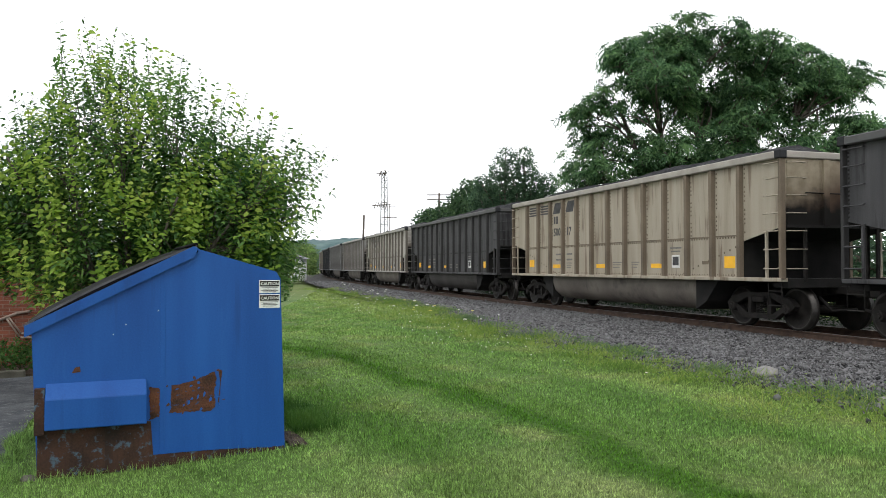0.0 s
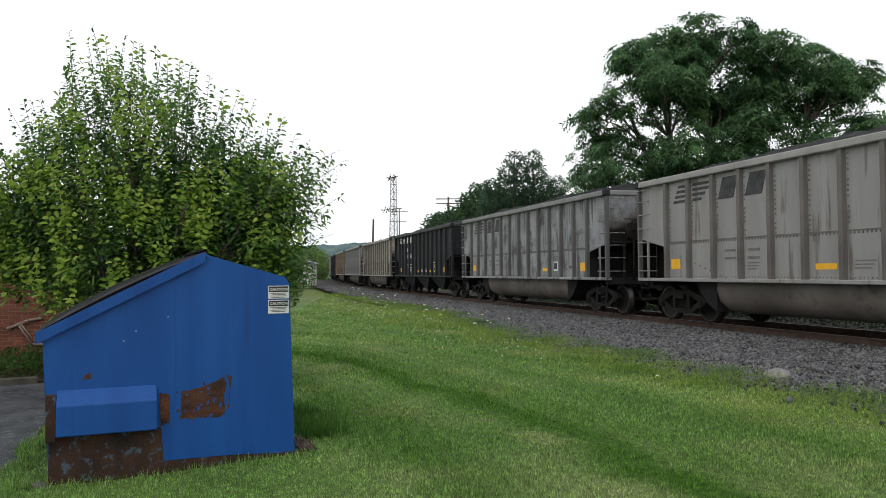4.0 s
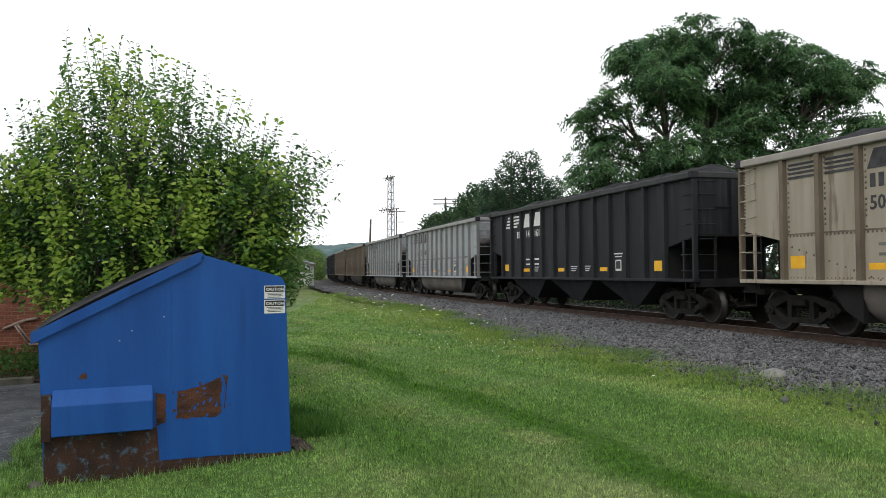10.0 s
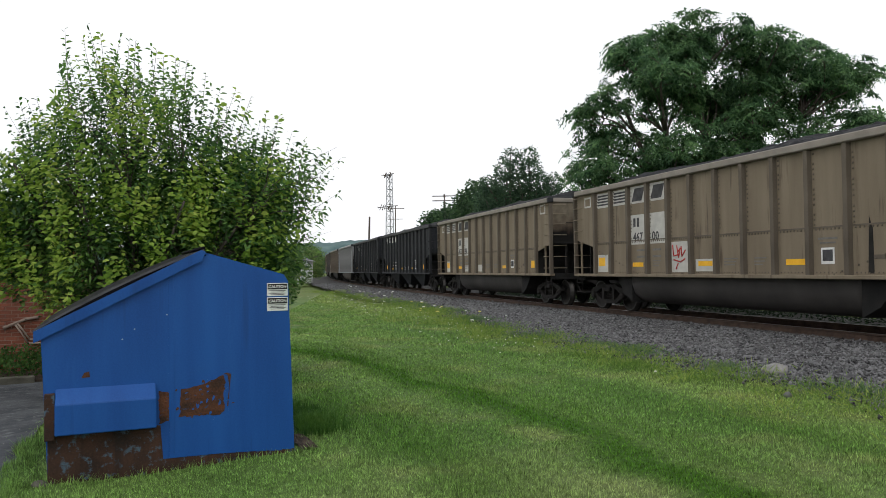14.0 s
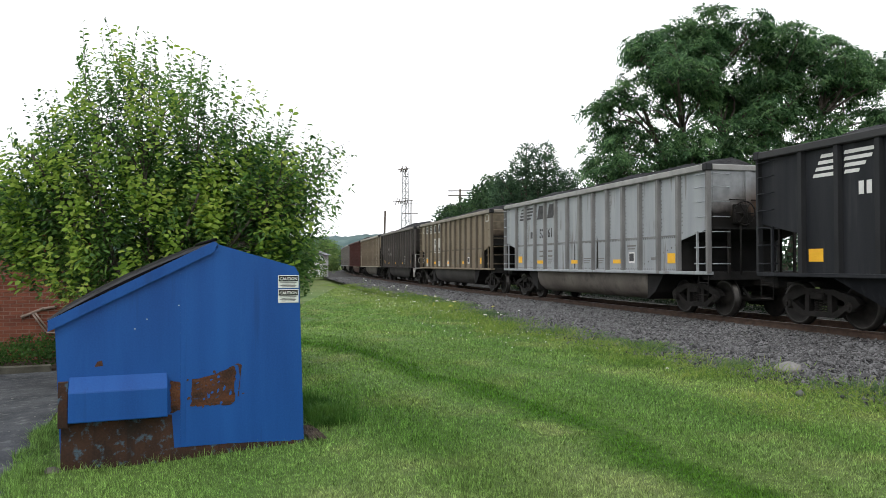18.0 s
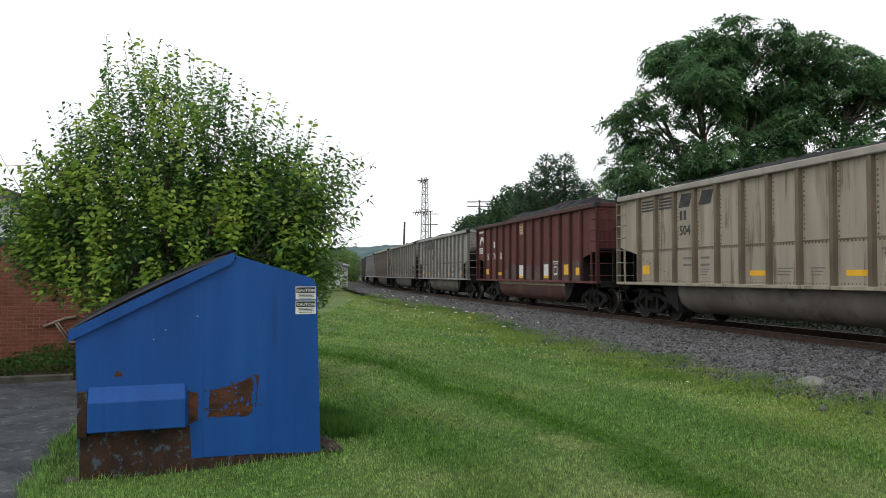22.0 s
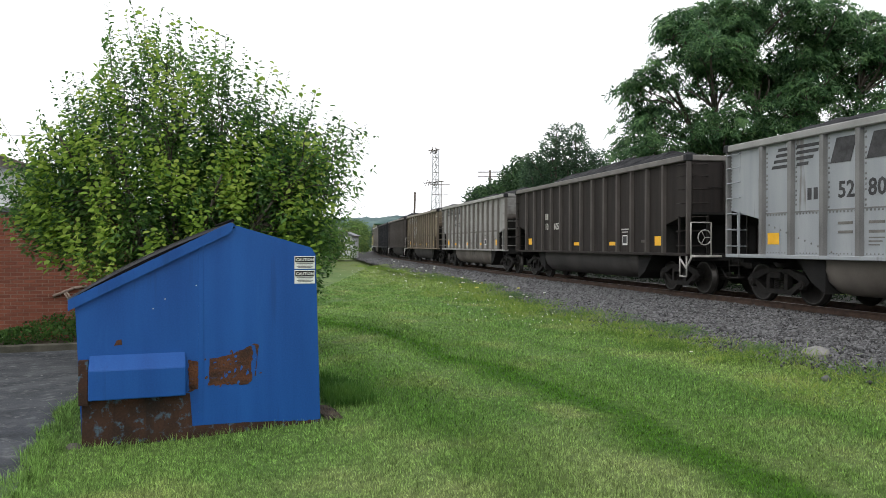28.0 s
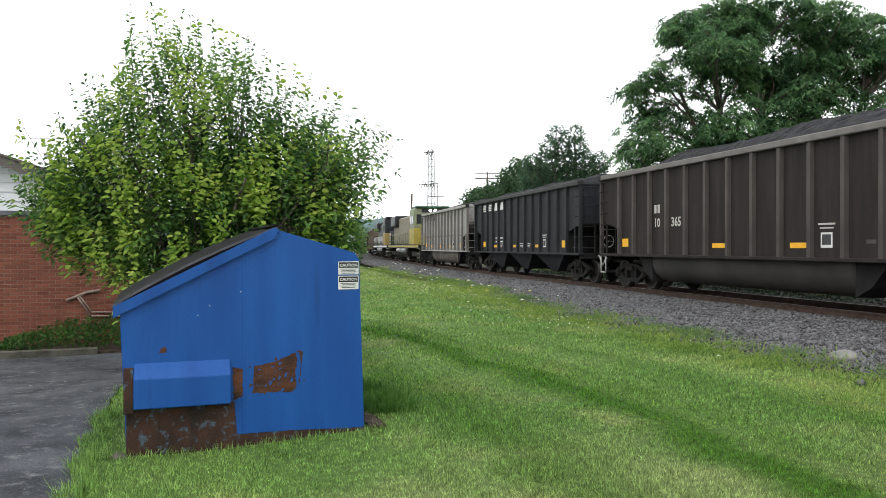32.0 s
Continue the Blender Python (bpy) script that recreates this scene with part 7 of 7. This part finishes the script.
CARS = {
    -2: ("brown", "gondola", "old", "mark_pale", ("", "")), -1: ("darkgrey", "gondola", "old", "mark_black", ("", "")),
    0: ("tan", "gondola", "old", "mark_black", ("500", "17")), 1: ("darkgrey", "gondola", "old", "mark_black", ("495", "57")),
    2: ("warmgrey", "gondola", "old", "mark_black", ("516", "52")), 3: ("grey", "gondola", "new", "mark_black", ("", "")),
    4: ("mottled", "gondola", "new", "mark_black", ("", "")), 5: ("black", "hopper", "old", "mark_white", ("148", "658")),
    6: ("warmgrey", "gondola", "old", "mark_black", ("517", "51")), 7: ("bluegrey", "gondola", "new", "mark_black", ("518", "31")),
    8: ("tan", "gondola", "old", "mark_black", ("502", "48")), 9: ("black", "hopper", "new", "mark_white", ("146", "161")),
    10: ("bluegrey", "gondola", "new", "mark_black", ("529", "64")), 11: ("bluegrey", "gondola", "old", "mark_black", ("491", "55")),
    12: ("brown", "gondola", "old", "mark_black", ("467", "00")), 13: ("brown", "gondola", "old", "mark_black", ("470", "88")),
    14: ("black", "hopper", "old", "mark_white", ("", "")), 15: ("black", "hopper", "new", "mark_white", ("144", "908")),
    16: ("bluegrey", "gondola", "new", "mark_black", ("524", "61")), 17: ("brown", "gondola", "old", "mark_black", ("463", "94")),
    18: ("darkbrown", "bethgon", "", "mark_pale", ("10", "445")), 19: ("tan", "gondola", "old", "mark_black", ("504", "")),
    20: ("red", "bethgon", "", "mark_white", ("507", "610")), 21: ("grey", "gondola", "new", "mark_black", ("523", "81")),
    22: ("grey", "gondola", "old", "mark_black", ("490", "26")), 23: ("warmgrey", "gondola", "old", "mark_black", ("", "")),
    24: ("bluegrey", "gondola", "new", "mark_black", ("526", "80")), 25: ("darkbrown", "bethgon", "", "mark_pale", ("10", "605")),
    26: ("grey", "gondola", "old", "mark_black", ("490", "27")), 27: ("brown", "gondola", "old", "mark_black", ("462", "40")),
    28: ("darkbrown", "bethgon", "", "mark_pale", ("10", "365")), 29: ("black", "hopper", "old", "mark_white", ("", "")),
    30: ("grey", "gondola", "old", "mark_black", ("", "")),
}
LOOKS = {"tan": "tan weathered steel", "grey": "pale grey weathered steel", "bluegrey": "blue-grey painted steel", "warmgrey": "warm grey streaked steel", "mottled": "soot-mottled grey steel",
         "brown": "brown weathered steel", "darkbrown": "sooty dark brown steel", "darkgrey": "charcoal weathered steel", "black": "black painted", "red": "oxide red painted"}


# how far each car stands from an even spacing: the couplers' slack and small differences in length
SLACK = {0: -0.15, 1: -0.24, 2: -0.43, 3: -0.26, 4: -0.2, 5: -0.13, 6: -0.07, 7: -0.02, 8: -0.22, 9: -0.27, 10: -0.2, 11: -0.1, 12: 0.15, 13: 0.27, 14: 0.25, 15: 0.32, 16: 0.39,
         17: 0.45, 18: 0.43, 19: 0.16, 20: -0.13, 21: -0.05, 22: -0.12, 23: -0.4, 24: -0.7, 25: -0.7, 26: -0.75, 27: -0.85, 28: -0.8, 29: -0.8, 30: -0.8}


def the_train():
    out = []
    for index, (paint, kind, mark, mark_paint, number) in CARS.items():
        low = mark == "new"
        label = LOOKS[paint] + (" coal hopper car" if kind == "hopper" else " coal gondola") + " heaped with coal on the track"
        root = coal_car(index, paint, kind, mark, mark_paint, number, (-3.80, 1.95) if kind == "bethgon" else (-3.80, 2.2) if kind == "hopper" and not low else (-3.80, 2.42) if not low else (-3.62, 2.62 if kind == "hopper" else 2.3), label,
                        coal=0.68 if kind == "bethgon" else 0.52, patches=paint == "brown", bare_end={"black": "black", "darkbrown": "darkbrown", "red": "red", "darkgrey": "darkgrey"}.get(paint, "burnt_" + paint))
        if kind == "bethgon" and paint != "red":
            brake_gear(root, 1)
            if index == 28:
                brake_gear(root, -1)
        root.scale.x = 0.984
        out.append((root, 17.20 + BODY / 2 + PITCH * index + SLACK.get(index, 0.0)))
    return out


def locomotive(label, hood, cab, nose, stripes, index, s0):
    """A six-axle road locomotive, cab to the front; local x ahead."""
    root = tagged(thing("locomotive"), label, "locomotive", "locomotives of the train")
    part("frame", boxed(-10.4, 10.4, -1.5, 1.5, 1.25, 1.50, 0.03), M["loco_black"], root)
    bm = prism(bmesh.new(), [(-1.35, 1.2), (-1.45, 0.75), (-1.2, 0.42), (1.2, 0.42), (1.45, 0.75), (1.35, 1.2)], "x", -3.6, 3.4)
    part("fuel_tank", bm, M["steel"], root, "rounded fuel tank under the frame")
    for x in (-1.8, 1.4):
        part("air_reservoir", rod(bmesh.new(), (x - 1.3, -1.35, 1.05), (x + 1.3, -1.35, 1.05), 0.2, 0.2, 10), M["galvanised"], root)
    part("long_hood", boxed(-9.6, 5.6, -0.95, 0.95, 1.5, 4.1, 0.12), M[hood], root, "long engine hood")
    part("cab_roof", boxed(5.5, 8.3, -1.4, 1.4, 4.42, 4.62, 0.08), M["loco_dark"] if cab == "loco_green" else M[cab], root)
    part("radiator", boxed(-9.4, -5.6, -1.35, 1.35, 3.3, 4.35, 0.12), M["loco_black"], root, "flared radiator section")
    for k in range(8):
        part("hood_door", boxed(-5.2 + 1.15 * k, -4.15 + 1.15 * k, -0.985, -0.945, 1.75, 3.5, 0.01), M[hood], root)
    for x in (-8.6, -7.2, 1.0, 2.6):
        part("roof_fan", rod(bmesh.new(), (x, 0, 4.09), (x, 0, 4.42 if x < 0 else 4.25), 0.6, 0.55, 14), M["loco_black"], root)
    part("exhaust", boxed(-1.6, -0.4, -0.35, 0.35, 4.09, 4.35, 0.04), M["loco_black"], root)
    c = part("cab", boxed(5.6, 8.2, -1.5, 1.5, 1.5, 4.5, 0.15), M[cab], root, "wide comfort cab")
    part("cab_band", boxed(5.57, 8.23, -1.52, 1.52, 1.52, 2.85, 0.05), M[nose if nose != "loco_black" else "loco_gold"], root, "bright painted band round the cab")
    part("sill_stripe", boxed(-10.38, 10.38, -1.512, -1.5, 1.30, 1.46), M[stripes if stripes != "loco_green" else "loco_yellow"], root)
    for x0, x1 in ((5.9, 6.7), (6.9, 7.8)):
        part("side_window", boxed(x0, x1, -1.515, -1.49, 3.15, 3.85, 0.01), M["loco_glass"], c)
    for y in (-0.75, 0.75):
        part("windshield", boxed(8.19, 8.215, y - 0.55, y + 0.55, 3.2, 3.95, 0.01), M["loco_glass"], c)
    part("number_board", boxed(8.19, 8.22, -0.9, 0.9, 4.1, 4.38), M["loco_black"], c)
    for y in (-0.2, 0.2):
        part("headlight", rod(bmesh.new(), (8.2, y, 4.25), (8.26, y, 4.25), 0.12, 0.12, 12), M["headlight"], c, "lit round headlight")
    n = part("nose", prism(bmesh.new(), [(8.2, 1.5), (10.1, 1.5), (10.1, 2.5), (9.7, 2.95), (8.2, 3.1)], "y", -1.0, 1.0), M[nose], root)
    for k in range(4):
        part("nose_stripe", boxed(8.4, 10.0, -1.012, -1.0, 1.65 + 0.32 * k, 1.78 + 0.32 * k), M[stripes], n)
    for x in [-9.8 + 1.4 * k for k in range(11)]:
        part("stanchion", rod(bmesh.new(), (x, -1.47, 1.5), (x, -1.47, 2.5), 0.025, 0.025, 5), M[stripes], root)
    part("handrail", rod(bmesh.new(), (-9.8, -1.47, 2.5), (5.4, -1.47, 2.5), 0.025, 0.025, 5), M[stripes], root)
    for sg in (-1, 1):
        for z in (0.5, 0.85, 1.2):
            part("step", boxed(min(sg * 9.9, sg * 10.5), max(sg * 9.9, sg * 10.5), -1.5, -1.1, z - 0.02, z + 0.02), M[stripes], root)
        part("pilot", boxed(min(sg * 10.3, sg * 10.55), max(sg * 10.3, sg * 10.55), -1.4, 1.4, 0.25, 1.25, 0.03), M["loco_black"], root)
        part("coupler", boxed(min(sg * 10.5, sg * 11.1), max(sg * 10.5, sg * 11.1), -0.15, 0.15, 0.72, 1.0, 0.04), M["steel"], root)
        tr = part("truck", boxed(min(sg * 4.9, sg * 9.5), max(sg * 4.9, sg * 9.5), -0.5, 0.5, 0.5, 1.1, 0.05), M["steel"], root, "three-axle truck")
        for y in (-1.1, 1.1):
            part("side_frame", boxed(min(sg * 4.8, sg * 9.6), max(sg * 4.8, sg * 9.6), y - 0.1, y + 0.1, 0.55, 0.95, 0.05), M["steel"], tr)
        for k in (-1.8, 0, 1.8):
            place("wheelset", cached("truck", truck_meshes)["wheelset"], M["wheel"], tr, Matrix.Translation((sg * 7.2 + k, 0, 0.457)))
    return root, s0


def the_helpers():
    """Two locomotives in the middle of the train, and the cars that follow them."""
    out = []
    s = 17.20 + BODY / 2 + PITCH * 30 + PITCH / 2 - 0.8
    out.append(locomotive("olive green locomotive with yellow nose, pulling the coal train", "loco_tan", "loco_green", "loco_yellow", "loco_green", 31, s + 11.15))
    out.append(locomotive("black locomotive with white striped nose in the coal train", "loco_black", "loco_black", "loco_black", "mark_white", 32, s + 33.45))
    s += 44.6
    for k, paint in enumerate(("brown", "red", "brown", "darkgrey", "brown", "grey", "black")):
        kind = "hopper" if paint == "black" else "gondola"
        root = coal_car(40 + k, paint, kind, "", "mark_pale", label=LOOKS[paint] + " coal car behind the locomotives", coal=0.5, bare_end={"black": "black", "red": "red", "darkgrey": "darkgrey"}.get(paint, "burnt_" + paint))
        out.append((root, s + PITCH * (k + 0.5)))
    return out


def motions():
    times = [0.5 * i for i in range(65)]
    for root, s0 in TRAIN:
        rows = []
        for t in times:
            x, y, th = track(s0 - SPEED * t)
            rows.append((t, Matrix.Translation((x, y, RAIL_Z)) @ Matrix.Rotation(th - math.pi / 2, 4, "Z")))
        walk(root, rows)
    for wheel, wx, index in WHEELS:
        s0 = 17.20 + BODY / 2 + PITCH * index
        if index > 30:
            continue
        t0, t1 = max(0.0, (s0 - 42) / SPEED), min(32.0, (s0 - 4) / SPEED)
        if t1 <= t0:
            continue
        f0, f1 = math.ceil(t0 * FPS), math.floor(t1 * FPS)
        at = Matrix.Translation((wx, 0, 0.457))
        rows = [(k / FPS, at @ Matrix.Rotation((k - f0) / FPS * SPEED / 0.457, 4, "Y")) for k in range(f0, f1 + 1)]
        if f0 > 0:
            rows.insert(0, (0.0, rows[0][1]))
        if f1 < 960:
            rows.append((32.0, rows[-1][1]))
        walk(wheel, rows)


TRAIN = the_train() + the_helpers()

house()
ivy()
stones("crushed_stone", 125000, -2, 34, 0.85, 0.0220, 2, "loose grey crushed stone beside the track")
stones("crushed_stone", 22000, 30, 90, 1.0, 0.036, 3, "loose grey crushed stone further down the track")
lawn()
base_tufts()
edge_tufts()
weeds()
ties()
motions()
